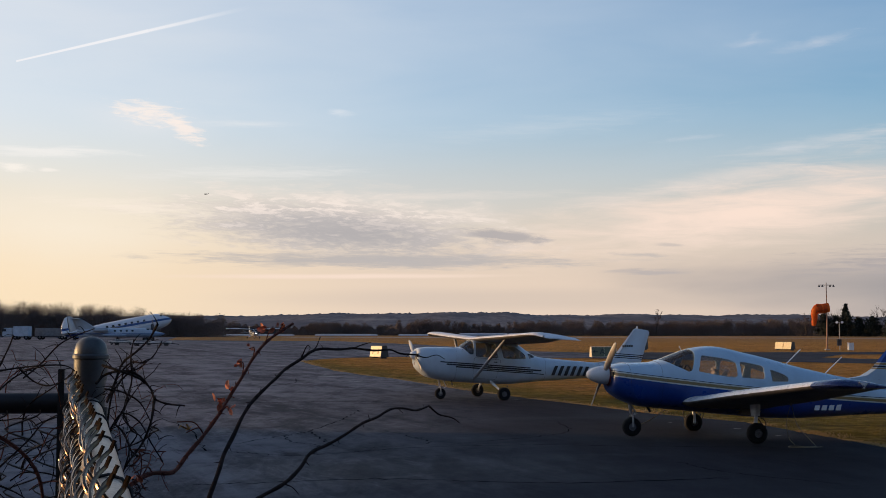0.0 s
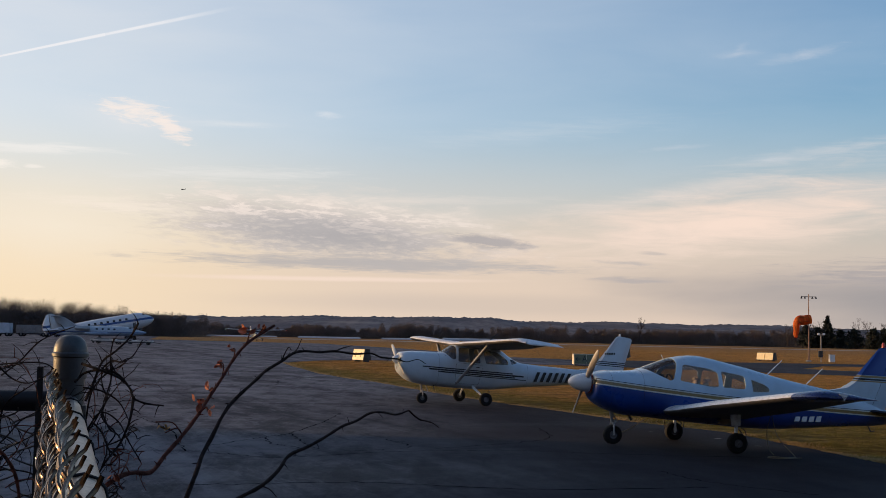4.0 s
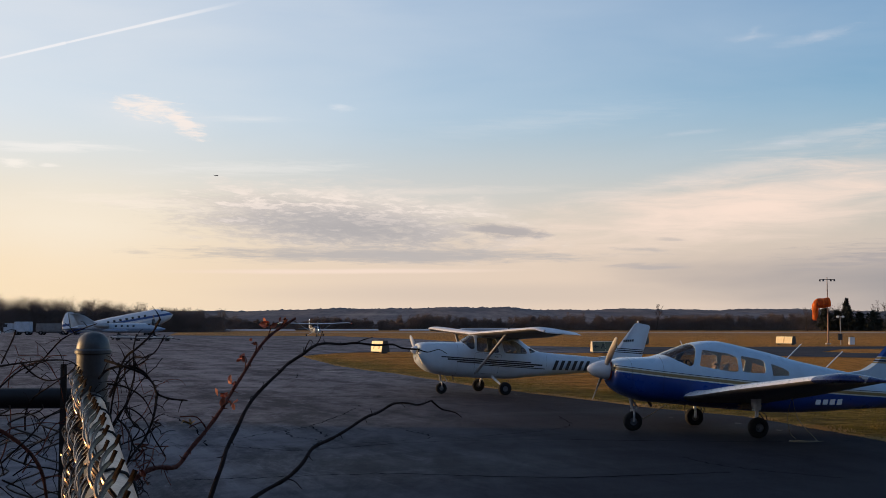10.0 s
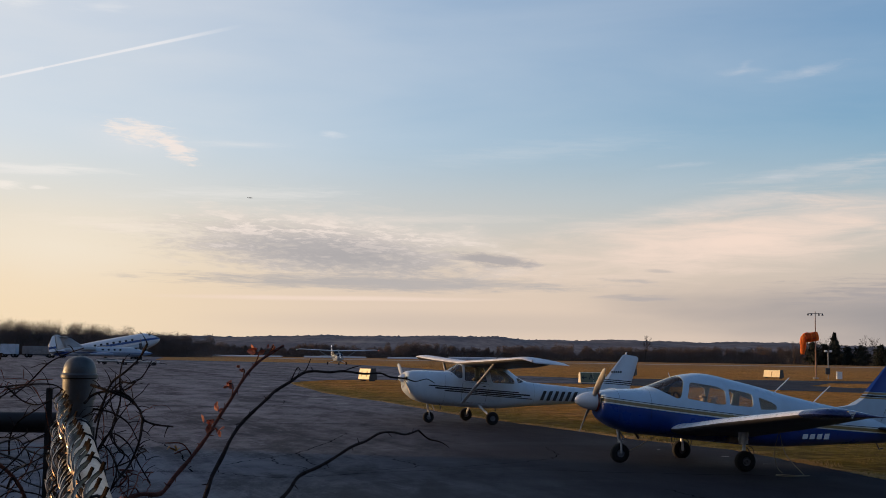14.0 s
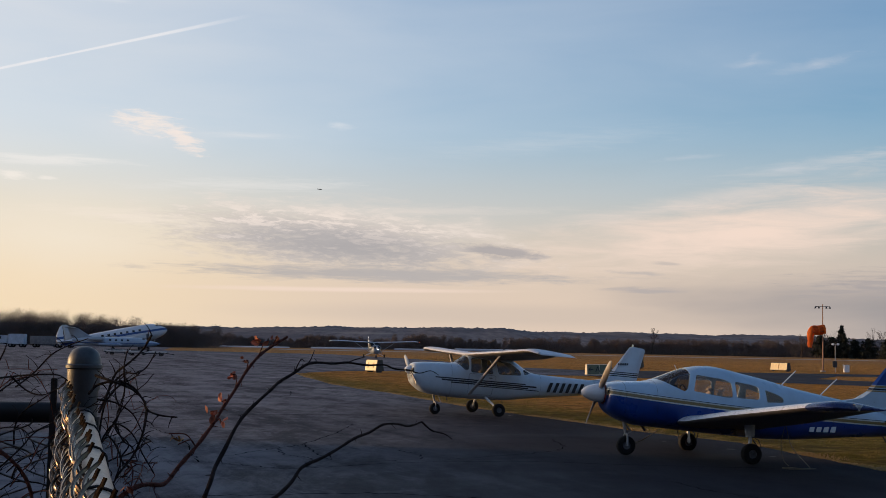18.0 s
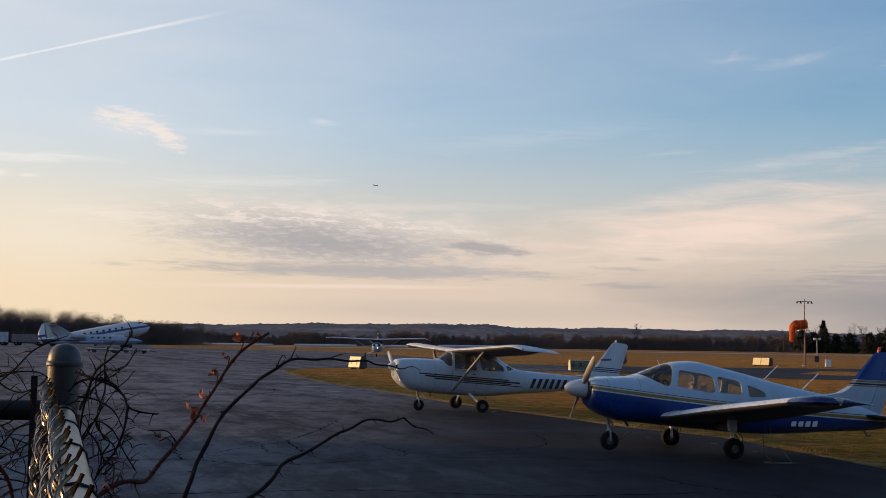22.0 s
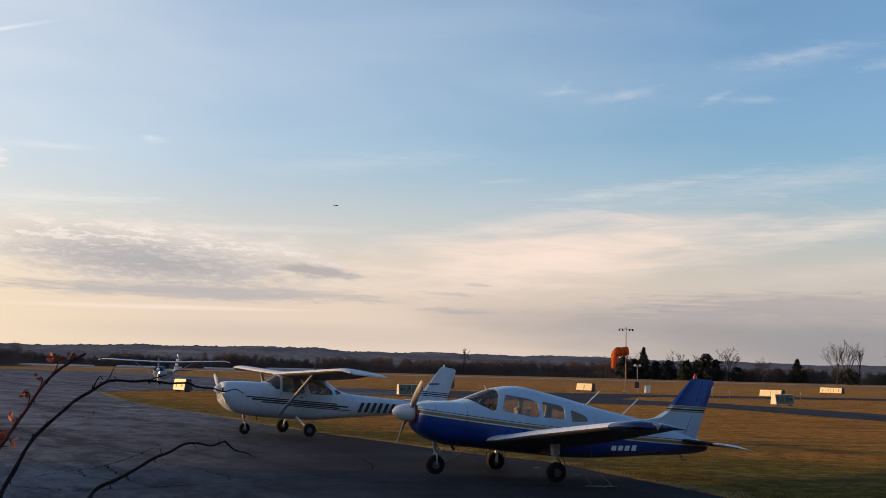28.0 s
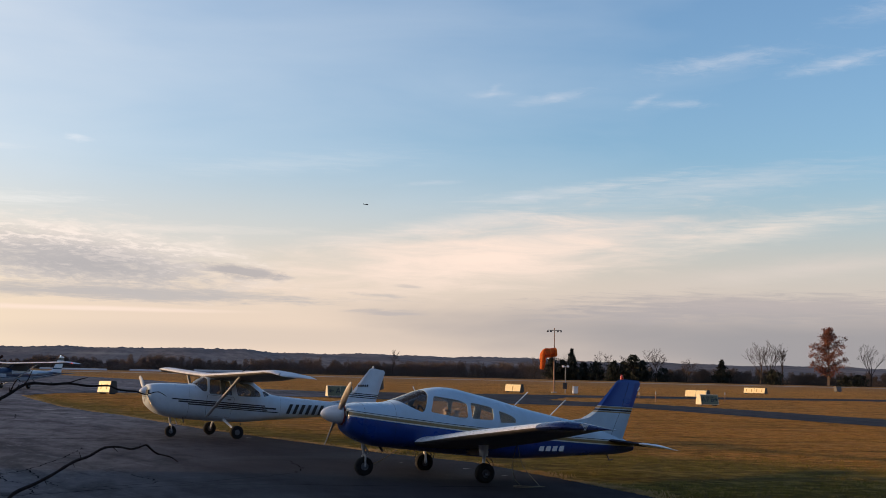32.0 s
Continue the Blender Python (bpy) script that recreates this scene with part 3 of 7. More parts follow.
def hollow(rows, holes, sides=32, wall=0.025):
    """A thin fuselage shell with window openings through it, and the bmeshes of the panes."""
    shell = loft(bmesh.new(), rows, sides)
    inner = [r for r in rows if (r[2] - r[1]) / 2 > 0.2 and r[3] > 0.2]
    loft(shell, inner, sides, wall, True)
    skins = []
    body = shell
    for outline, y0, y1 in holes:
        for a, b in ((y0, 0.0), (0.0, y1)):
            skin = loft(bmesh.new(), rows, sides, 0.004)
            loft(skin, inner, sides, 0.012, True)
            skins.append(cut_keep(skin, prism(bmesh.new(), outline, a, b), "INTERSECT"))
        body = cut_keep(body, prism(bmesh.new(), outline, y0, y1), "DIFFERENCE")
    return body, skins


def cut_keep(a, b, how):
    # the shell has an inner skin that faces inwards, so its normals are left as built
    obs = []
    for m in (a, b):
        me = bpy.data.meshes.new("cut")
        m.to_mesh(me)
        m.free()
        obs.append(new("cut", me))
    mod = obs[0].modifiers.new("cut", "BOOLEAN")
    mod.object, mod.operation, mod.solver = obs[1], how, "EXACT"
    bm = bmesh.new()
    bm.from_mesh(obs[0].evaluated_get(bpy.context.evaluated_depsgraph_get()).to_mesh())
    for o in obs:
        me = o.data
        bpy.data.objects.remove(o)
        bpy.data.meshes.remove(me)
    return bm


AEROFOIL = [(0.0, 0.0), (0.012, 0.022), (0.05, 0.045), (0.12, 0.066), (0.25, 0.08), (0.4, 0.078), (0.6, 0.058), (0.8, 0.03), (1.0, 0.002),
            (1.0, -0.002), (0.8, -0.014), (0.6, -0.026), (0.4, -0.036), (0.25, -0.04), (0.12, -0.036), (0.05, -0.027), (0.012, -0.014)]


def wing(bm, ribs, thick=1.0):
    """ribs: x of the leading edge, y, z, chord, twist up in degrees, thickness factor."""
    rings = []
    for x, y, z, c, tw, th in ribs:
        ca, sa = math.cos(radians(tw)), math.sin(radians(tw))
        ring = []
        for u, v in AEROFOIL:
            px, pz = -u * c, v * c * th * thick
            ring.append(bm.verts.new((x + px * ca - pz * sa, y, z + px * sa + pz * ca)))
        rings.append(ring)
    n = len(AEROFOIL)
    for a, b in zip(rings, rings[1:]):
        for k in range(n):
            bm.faces.new((a[k], a[(k + 1) % n], b[(k + 1) % n], b[k]))
    bm.faces.new(rings[0])
    bm.faces.new(rings[-1][::-1])
    bmesh.ops.recalc_face_normals(bm, faces=bm.faces[:])
    return bm


def fin_mesh(bm, outline, t_root, t_tip, z0, z1, y=0.0):
    """An upright aerofoil fin from its outline in x, z: full in the middle, thin at the rim."""
    n = len(outline)
    cx = sum(p[0] for p in outline) / n
    cz = sum(p[1] for p in outline) / n

    def half(z):
        return t_root + (t_tip - t_root) * min(1, max(0, (z - z0) / (z1 - z0)))
    rim = [bm.verts.new((x, y, z)) for x, z in outline]
    for s in (1, -1):
        mid = [bm.verts.new((cx + (x - cx) * 0.8, y + s * half(z), cz + (z - cz) * 0.92)) for x, z in outline]
        for k in range(n):
            j = (k + 1) % n
            bm.faces.new((rim[k], rim[j], mid[j], mid[k]) if s > 0 else (rim[j], rim[k], mid[k], mid[j]))
        bm.faces.new(mid if s > 0 else mid[::-1])
    bmesh.ops.recalc_face_normals(bm, faces=bm.faces[:])
    return bm


def wheel(parent, x, y, z, r, w, name="wheel"):
    turn = Matrix.Translation((x, y, z)) @ pose(0, 0, 0, 90)
    prof = [(r * 0.38, -w * 0.28), (r * 0.42, -w * 0.46), (r * 0.55, -w / 2), (r * 0.8, -w / 2), (r * 0.95, -w * 0.38), (r, -w * 0.15), (r, w * 0.15), (r * 0.95, w * 0.38), (r * 0.8, w / 2), (r * 0.55, w / 2), (r * 0.42, w * 0.46), (r * 0.38, w * 0.28)]
    ob = part(name, lathe(bmesh.new(), prof, 28, turn), RUBBER, parent, "black rubber tyre")
    part("hub", lathe(bmesh.new(), [(0.012, -w * 0.40), (r * 0.10, -w * 0.42), (r * 0.14, -w * 0.52), (r * 0.20, -w * 0.52), (r * 0.24, -w * 0.36), (r * 0.33, -w * 0.36), (r * 0.40, -w * 0.46), (r * 0.43, -w * 0.3), (r * 0.43, w * 0.3), (r * 0.40, w * 0.46), (r * 0.33, w * 0.36), (r * 0.24, w * 0.36), (r * 0.20, w * 0.52), (r * 0.14, w * 0.52), (r * 0.10, w * 0.42), (0.012, w * 0.40)], 20, turn), HUB_METAL, ob, "metal wheel hub")
    return ob


def blade(bm, length, chord, turn):
    """One propeller blade outwards along z."""
    rows = [(0.10, 0.45, 0.05, 60), (0.25, 0.75, 0.03, 45), (0.5, 1.0, 0.02, 30), (0.75, 0.95, 0.014, 22), (0.93, 0.72, 0.01, 18), (1.0, 0.35, 0.008, 17)]
    rings = []
    for u, c, t, tw in rows:
        a = radians(tw)
        ring = []
        for k in range(10):
            q = 2 * math.pi * k / 10
            px, py = t * math.sin(q), chord / 2 * c * math.cos(q)
            ring.append(bm.verts.new(turn @ Vector((px * math.cos(a) - py * math.sin(a), px * math.sin(a) + py * math.cos(a), u * length))))
        rings.append(ring)
    for a, b in zip(rings, rings[1:]):
        for k in range(10):
            bm.faces.new((a[k], a[(k + 1) % 10], b[(k + 1) % 10], b[k]))
    bm.faces.new(rings[-1])
    bmesh.ops.recalc_face_normals(bm, faces=bm.faces[:])
    return bm


def propeller(parent, x, z, length, angle, spinner_r, spinner_len, paint):
    """Propeller with its spinner; its own origin lies on the shaft."""
    hub = part("propeller", blade(bmesh.new(), length, 0.145, pose(0, 0, 0, angle)), PROP_PAINT, parent, "two-bladed metal propeller")
    hub.location = (x, 0, z)
    part("blade", blade(bmesh.new(), length, 0.145, pose(0, 0, 0, angle + 180)), PROP_PAINT, hub)
    prof = [(spinner_r * math.sqrt(max(0.0, 1 - u ** 1.7)) if u < 1 else 0.006, u * spinner_len - 0.05) for u in (0, 0.15, 0.3, 0.45, 0.6, 0.75, 0.87, 0.95, 1.0)]
    part("spinner", lathe(bmesh.new(), [(spinner_r * 0.97, -0.1)] + prof, 24, pose(0, 0, 0, 0, 90)), paint, hub, "pointed spinner")
    return hub


def paint_shader(name, white, low, lines, bands=(), fin_blue=None):
    """Aircraft paint: below the line z = a + b x the colour low; thin bands (z offset, half width, colour) run along the line."""
    m = bpy.data.materials.new(name)
    m.use_nodes = True
    g = Graph(m.node_tree)
    b = m.node_tree.nodes["Principled BSDF"]
    where = g.add("ShaderNodeTexCoord").outputs["Object"]
    s = g.split(where)
    dirt = g.noise(where, 2.3, 6.0, 0.65)
    col = g.mix(g.step(dirt, 0.3, 0.75), white, tuple(c * 0.86 for c in white))
    a, k, bow = lines if len(lines) == 3 else (*lines, 0.0)
    off = g.math("SUBTRACT", s[2], g.math("ADD", g.math("MULTIPLY", s[0], g.math("ADD", g.math("MULTIPLY", s[0], bow), k)), a))
    if low:
        col = g.mix(g.math("LESS_THAN", off, 0.0), col, g.mix(g.step(dirt, 0.3, 0.75), low, tuple(c * 0.7 for c in low)))
    for z, half, colour, x0, x1 in bands:
        near = g.math("LESS_THAN", g.math("ABSOLUTE", g.math("SUBTRACT", off, z)), half)
        near = g.math("MULTIPLY", near, g.math("MULTIPLY", g.math("LESS_THAN", s[0], x0), g.math("GREATER_THAN", s[0], x1)))
        col = g.mix(near, col, colour)
    if fin_blue:
        z0, colour = fin_blue
        tail = g.math("MULTIPLY", g.math("GREATER_THAN", s[2], z0), g.math("LESS_THAN", s[0], -5.2))
        col = g.mix(tail, col, colour)
        for dz, half, c2 in ((-0.03, 0.022, (0.30, 0.22, 0.09)), (-0.085, 0.018, (0.02, 0.02, 0.025)), (-0.125, 0.014, (0.30, 0.22, 0.09))):
            near = g.math("LESS_THAN", g.math("ABSOLUTE", g.math("SUBTRACT", s[2], z0 + dz)), half)
            col = g.mix(g.math("MULTIPLY", near, g.math("LESS_THAN", s[0], -5.2)), col, c2)
    g.put(b.inputs["Base Color"], col)
    g.put(b.inputs["Roughness"], g.step(dirt, 0.2, 0.8, 0.22, 0.42))
    b.inputs["Coat Weight"].default_value = 0.25
    return m


def craft_pose(x, y, z, yaw_deg, pitch_deg, x_main):
    return pose(x, y, z, 0, 0, yaw_deg) @ Matrix.Translation((x_main, 0, 0)) @ pose(0, 0, 0, 0, -pitch_deg, 0) @ Matrix.Translation((-x_main, 0, 0))


def bars(name, parent, origin, along, up, widths, height, thick, mat, label):
    """Plain bars in place of writing."""
    bm = bmesh.new()
    o, a, u = Vector(origin), Vector(along).normalized(), Vector(up).normalized()
    n = a.cross(u)
    x = 0.0
    for w, gap in widths:
        q = [o + a * x + u * 0, o + a * (x + w), o + a * (x + w) + u * height, o + a * x + u * height]
        f = [bm.verts.new(p) for p in q]
        r = [bm.verts.new(p + n * thick) for p in q]
        bm.faces.new(f[::-1])
        bm.faces.new(r)
        for k in range(4):
            bm.faces.new((f[k], f[(k + 1) % 4], r[(k + 1) % 4], r[k]))
        x += w + gap
    bmesh.ops.recalc_face_normals(bm, faces=bm.faces[:])
    return part(name, bm, mat, parent, label, False)


def seat(bm, x, y, z, head=True):
    """A padded seat: cushion, tapering backrest and a rounded headrest."""
    box(bm, x, y, z + 0.06, 0.48, 0.46, 0.15, 0.06)
    lean = Matrix.Translation((x - 0.25, y, z + 0.10)) @ pose(0, 0, 0, 0, -10)
    box(bm, 0, 0, 0.27, 0.13, 0.44, 0.52, 0.06, lean)
    box(bm, 0, 0, 0.52, 0.11, 0.34, 0.12, 0.05, lean)
    if head:
        box(bm, 0, 0, 0.63, 0.09, 0.25, 0.13, 0.045, lean)
    return bm


def seam(parent, rows, x):
    """A thin panel gap round the fuselage at x."""
    rows = sorted((tuple(r) for r in rows), key=lambda r: -r[0])
    for a, b in zip(rows, rows[1:]):
        if a[0] >= x >= b[0]:
            u = (a[0] - x) / max(1e-6, a[0] - b[0])
            row = [p + (q - p) * u for p, q in zip(a, b)]
            ring = [Vector(p) for p in ring_at(row, 40, -0.001)]
            part("panel_gap", tube(bmesh.new(), ring + ring[:1], 0.0020, 4), BLACK_TRIM, parent)
            return


# wing underside colour, darkened to stand in for shade
SHADED_BELLY = material("shade_tinted_belly", (0.20, 0.19, 0.185), 0.6, vary=0.25, scale=2, gloss=0.2)
# strut white greyed down, its shade put into the colour
SHADED_STRUT = material("shade_tinted_strut", (0.34, 0.34, 0.35), 0.6, vary=0.15, scale=4, gloss=0.2)
MATT_WING = material("chalky_white_wing_paint", (0.66, 0.675, 0.70), 0.65, vary=0.12, scale=2, gloss=0.15)


def high_wing(name, m, paint, label, group, nose_dip, prop_angle, detailed=True, fin_paint=None):
    """A four-seat high-wing light aircraft; x runs forwards from the spinner's tip."""
    root = base(name, m, label, "airplane", group)
    keys = [(-0.22, 0.92, 1.42, 0.30, 2.6, 0), (-0.30, 0.80, 1.47, 0.40, 2.7, 0), (-0.6, 0.60, 1.52, 0.48, 2.8, 0), (-1.1, 0.52, 1.55, 0.53, 2.8, 0), (-1.55, 0.50, 1.58, 0.56, 2.9, 0.02),
            (-1.75, 0.50, 1.70, 0.56, 3.2, 0.10), (-1.98, 0.50, 1.86, 0.56, 3.6, 0.13), (-2.3, 0.50, 1.90, 0.56, 3.8, 0.14), (-3.2, 0.53, 1.90, 0.55, 3.6, 0.14), (-3.55, 0.57, 1.80, 0.52, 3.3, 0.14), (-3.9, 0.62, 1.60, 0.46, 3.0, 0.12),
            (-4.25, 0.67, 1.47, 0.41, 2.7, 0.08), (-4.8, 0.74, 1.44, 0.34, 2.5, 0), (-6.0, 0.90, 1.42, 0.22, 2.4, 0), (-7.2, 1.06, 1.40, 0.11, 2.2, 0), (-7.95, 1.18, 1.36, 0.045, 2.0, 0)]
    rows = smooth_line(keys, 3)
    if detailed:
        front = rounded([(-1.57, 1.62), (-1.90, 1.86), (-1.96, 1.78), (-1.96, 1.40), (-1.84, 1.38)], 0.05)
        door = rounded([(-2.03, 1.77), (-2.66, 1.77), (-2.78, 1.33), (-2.03, 1.33)], 0.06)
        rear = rounded([(-2.84, 1.76), (-3.35, 1.72), (-3.70, 1.50), (-3.74, 1.36), (-2.95, 1.33)], 0.08)
        back = rounded([(-3.80, 1.54), (-3.94, 1.55), (-4.10, 1.45), (-3.86, 1.38)], 0.03)
        body, panes = hollow(rows, [(o, -1, 1) for o in (front, door, rear, back)])
        fus = sharp_link("fuselage", body, paint, root)
        for p in panes:
            pane = part("window", p, DIM_GLASS, root, "darkened cabin window")
            pane.visible_shadow = False
        for x in (-2.25, -3.05):
            for y in (-0.25, 0.25):
                part("seat", seat(bmesh.new(), x, y, 0.66), SEAT, root, "beige cabin seat")
        part("dashboard", box(bmesh.new(), -1.62, 0, 1.38, 0.12, 0.9, 0.3, 0.05), BLACK_TRIM, root)
    else:
        fus = sharp_link("fuselage", loft(bmesh.new(), rows, 24), paint, root)
        bm = bmesh.new()
        prism(bm, rounded([(-1.62, 1.58), (-1.95, 1.80), (-3.2, 1.80), (-3.72, 1.46), (-3.7, 1.33), (-1.8, 1.36)], 0.06), -0.575, 0.575)
        part("window", bm, BLACK_TRIM, root, "dark cabin glazing")
        wind = bmesh.new()
        vs = [wind.verts.new(p) for p in ((-1.52, -0.44, 1.59), (-1.52, 0.44, 1.59), (-1.93, 0.42, 1.85), (-1.93, -0.42, 1.85))]
        wind.faces.new(vs)
        bmesh.ops.solidify(wind, geom=wind.faces[:], thickness=0.02)
        part("windshield", wind, BLACK_TRIM, root, "dark windshield")
    if detailed:
        for x in (-1.42, -4.45, -6.4):
            seam(root, rows, x)
        for y in (-1, 1):
            line = rounded([(-1.97, 0.66), (-2.74, 0.66), (-2.86, 1.28), (-1.97, 1.30)], 0.07)
            line = [(x, y * (0.563 if z > 0.9 else 0.555), z) for x, z in line]
            part("door_gap", tube(bmesh.new(), line + line[:1], 0.004, 4), BLACK_TRIM, root)
            part("door_handle", box(bmesh.new(), -2.68, y * 0.575, 1.20, 0.12, 0.02, 0.025, 0.006), DARK_METAL, root)
    # wing with drooped squared tips
    for s in (1, -1):
        bm = wing(bmesh.new(), [(-1.93, s * 0.0, 1.86, 1.63, 2, 0.86), (-1.95, s * 2.6, 1.94, 1.63, 1.5, 0.86), (-2.02, s * 4.9, 2.03, 1.28, 0, 0.9), (-2.08, s * 5.22, 2.03, 1.22, 0, 0.75), (-2.30, s * 5.5, 1.96, 1.08, 0, 0.25)])
        # downward faces get the colour with the shade painted in
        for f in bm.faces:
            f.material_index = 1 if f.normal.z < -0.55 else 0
        part("wing", bm, [MATT_WING, SHADED_BELLY], root)
        flap = bmesh.new()
        tube(flap, [(-3.28, s * 0.6, 1.82), (-3.16, s * 4.7, 2.0)], 0.012, 5)
        part("aileron_gap", flap, BLACK_TRIM, root)
        strut = bmesh.new()
        line = [Vector((-2.02, s * 0.5, 0.64)), Vector((-2.25, s * 2.5, 1.90))]
        for p, q in ((0.0, 0.06), (0.06, 0.94), (0.94, 1.0)):
            tube(strut, [line[0].lerp(line[1], p), line[0].lerp(line[1], q)], 0.030 if q - p < 0.5 else 0.036, 10)
        tube(strut, [line[0].lerp(line[1], 0.03) + Vector((-0.045, 0, 0)), line[0].lerp(line[1], 0.97) + Vector((-0.045, 0, 0))], 0.020, 8)
        part("wing_strut", strut, SHADED_STRUT, root)
        leg = bmesh.new()
        tube(leg, [(-2.62, s * 0.42, 0.58), (-2.70, s * 0.9, 0.40), (-2.77, s * 1.18, 0.25)], [0.045, 0.032, 0.024], 8)
        part("main_gear_leg", leg, WHITE_PAINT, root)
        wheel(root, -2.77, s * 1.265, 0.25, 0.205, 0.15)
        part("tailplane", wing(bmesh.new(), [(-6.75, s * 0.06, 1.28, 1.15, 0, 0.7), (-7.0, s * 1.6, 1.28, 0.75, 0, 0.7), (-7.1, s * 1.72, 1.28, 0.55, 0, 0.4)]), paint, root)
        lamp = bmesh.new()
        bmesh.ops.create_icosphere(lamp, subdivisions=1, radius=0.05, matrix=Matrix.Translation((-2.25, s * 5.50, 2.0)))
        part("navigation_light", lamp, BARE_METAL if detailed else NAV_RED if s > 0 else NAV_GREEN, root)
    part("tail_fin", fin_mesh(bmesh.new(), [(-6.2, 1.40), (-6.7, 1.48), (-6.95, 1.66), (-7.62, 2.60), (-7.7, 2.64), (-8.14, 2.60), (-8.2, 2.54), (-7.98, 1.62), (-7.88, 1.2), (-7.4, 1.2)], 0.075, 0.03, 1.3, 2.6), fin_paint or paint, root)
    bm = bmesh.new()
    lathe(bm, [(0.03, 0), (0.035, 0.05), (0.02, 0.09)], 10, Matrix.Translation((-7.74, 0, 2.62)))
    part("beacon", bm, STROBE if not detailed else WHITE_PAINT, root)
    # nose gear with fork
    zn = nose_dip
    bm = bmesh.new()
    tube(bm, [(-1.02, 0, 0.62), (-1.10, 0, zn + 0.34)], [0.045, 0.03], 8)
    for s in (1, -1):
        tube(bm, [(-1.08, 0, zn + 0.40), (-1.10, s * 0.10, zn + 0.34), (-1.12, s * 0.10, zn + 0.17)], 0.018, 6)
    tube(bm, [(-1.16, 0, 0.6), (-1.3, 0, zn + 0.38), (-1.14, 0, zn + 0.32)], 0.014, 6)
    part("nose_gear", bm, GEAR_METAL, root)
    wheel(root, -1.12, 0, zn + 0.17, 0.175, 0.13)
    prop = propeller(root, -0.22, 1.24, 0.94, prop_angle, 0.15, 0.24, WHITE_PAINT)
    # cowl openings and landing light
    for s in (1, -1):
        part("cowl_intake", box(bmesh.new(), -0.222, s * 0.235, 1.235, 0.06, 0.24, 0.17, 0.03), BLACK_TRIM, root)
    bm = bmesh.new()
    bmesh.ops.create_uvsphere(bm, u_segments=12, v_segments=8, radius=0.07, matrix=Matrix.Translation((-0.26, 0.08 if not detailed else 0, 0.98)))
    part("landing_light", bm, LANDING_LIT if not detailed else GEAR_METAL, root)
    for x, y in ((-2.9, 0.25), (-3.1, -0.25)):
        part("antenna", tube(bmesh.new(), [(x, y, 1.9), (x - 0.45, y, 2.33)], 0.008, 5), DARK_METAL, root)
    part("exhaust", tube(bmesh.new(), [(-1.35, 0.3, 0.58), (-1.4, 0.3, 0.40)], 0.02, 6), DARK_METAL, root)
    part("drain_mast", tube(bmesh.new(), [(-3.3, 0.0, 0.58), (-3.34, 0.0, 0.44)], 0.012, 6), DARK_METAL, root)
    return root, prop


NAV_RED, NAV_GREEN = glowing("red_navigation_light", (1.0, 0.10, 0.05), 1.2), glowing("green_navigation_light", (0.6, 1.0, 0.8), 0.6)
STROBE = glowing("white_tail_light", (1.0, 0.97, 0.92), 2.0)
LANDING_LIT = glowing("lit_landing_light", (1.0, 0.95, 0.85), 14.0)
BLACK = (0.015, 0.015, 0.018)
TRAINER_PAINT = paint_shader("white_paint_with_black_pinstripes", (0.57, 0.635, 0.69), None, (1.02, 0.0),
                             [(0.075, 0.018, BLACK, -0.9, -3.9), (0.015, 0.024, BLACK, -1.1, -4.3), (-0.045, 0.020, BLACK, -1.4, -4.0), (-0.095, 0.014, BLACK, -2.2, -4.4)])
FIN_PAINT = paint_shader("white_tail_paint_with_black_pinstripes", (0.57, 0.635, 0.69), None, (1.70, 0.0),
                         [(0.06, 0.014, BLACK, 0, -9), (0.0, 0.018, BLACK, 0, -9), (-0.06, 0.014, BLACK, 0, -9)])
cessna, _ = high_wing("high_wing_airplane", craft_pose(-1.23, 37.84, -0.02, 197.2, 4.18, -2.77), TRAINER_PAINT,
                      "white high-wing light airplane with black pinstripes parked on asphalt", "parked airplanes", -0.063, 62, True, FIN_PAINT)
bars("registration", cessna, (-4.66, 0.372, 0.91), (-1, -0.09, 0.04), (-0.36, 0, 1), [(0.110, 0.115)] * 6, 0.33, -0.012, BLACK_TRIM, "black registration characters as plain bars")
bars("emblem", cessna, (-7.22, 0.078, 1.98), (-1, -0.02, 0.1), (0, 0, 1), [(0.05, 0.03)] * 5, 0.07, -0.006, BLACK_TRIM, "small dark emblem on the tail")

NAVY = (0.007, 0.026, 0.075)
TAXI_PAINT = paint_shader("white_paint_with_navy_wave_and_roof", (0.46, 0.50, 0.55), None, (1.06, 0.045, 0.012),
                          [(-0.02, 0.10, NAVY, -1.2, -9), (0.13, 0.022, (0.10, 0.20, 0.36), 0, -9), (0.62, 0.24, NAVY, 0, -3.2), (0.29, 0.21, NAVY, 0, -1.75), (-0.20, 0.018, NAVY, -0.6, -7)])
TAXI_FIN = paint_shader("white_fin_with_dark_cap", (0.66, 0.69, 0.72), None, (2.40, 0.0), [(0.0, 0.10, BLACK, 0, -9), (-0.75, 0.05, NAVY, 0, -9)])
taxi, taxi_prop = high_wing("taxiing_airplane", craft_pose(-37.7, 243, 0.5, -71, 1.0, -2.77), TAXI_PAINT,
                            "white high-wing airplane with navy wave, taxiing with landing light on", "", -0.02, 40, False, TAXI_FIN)


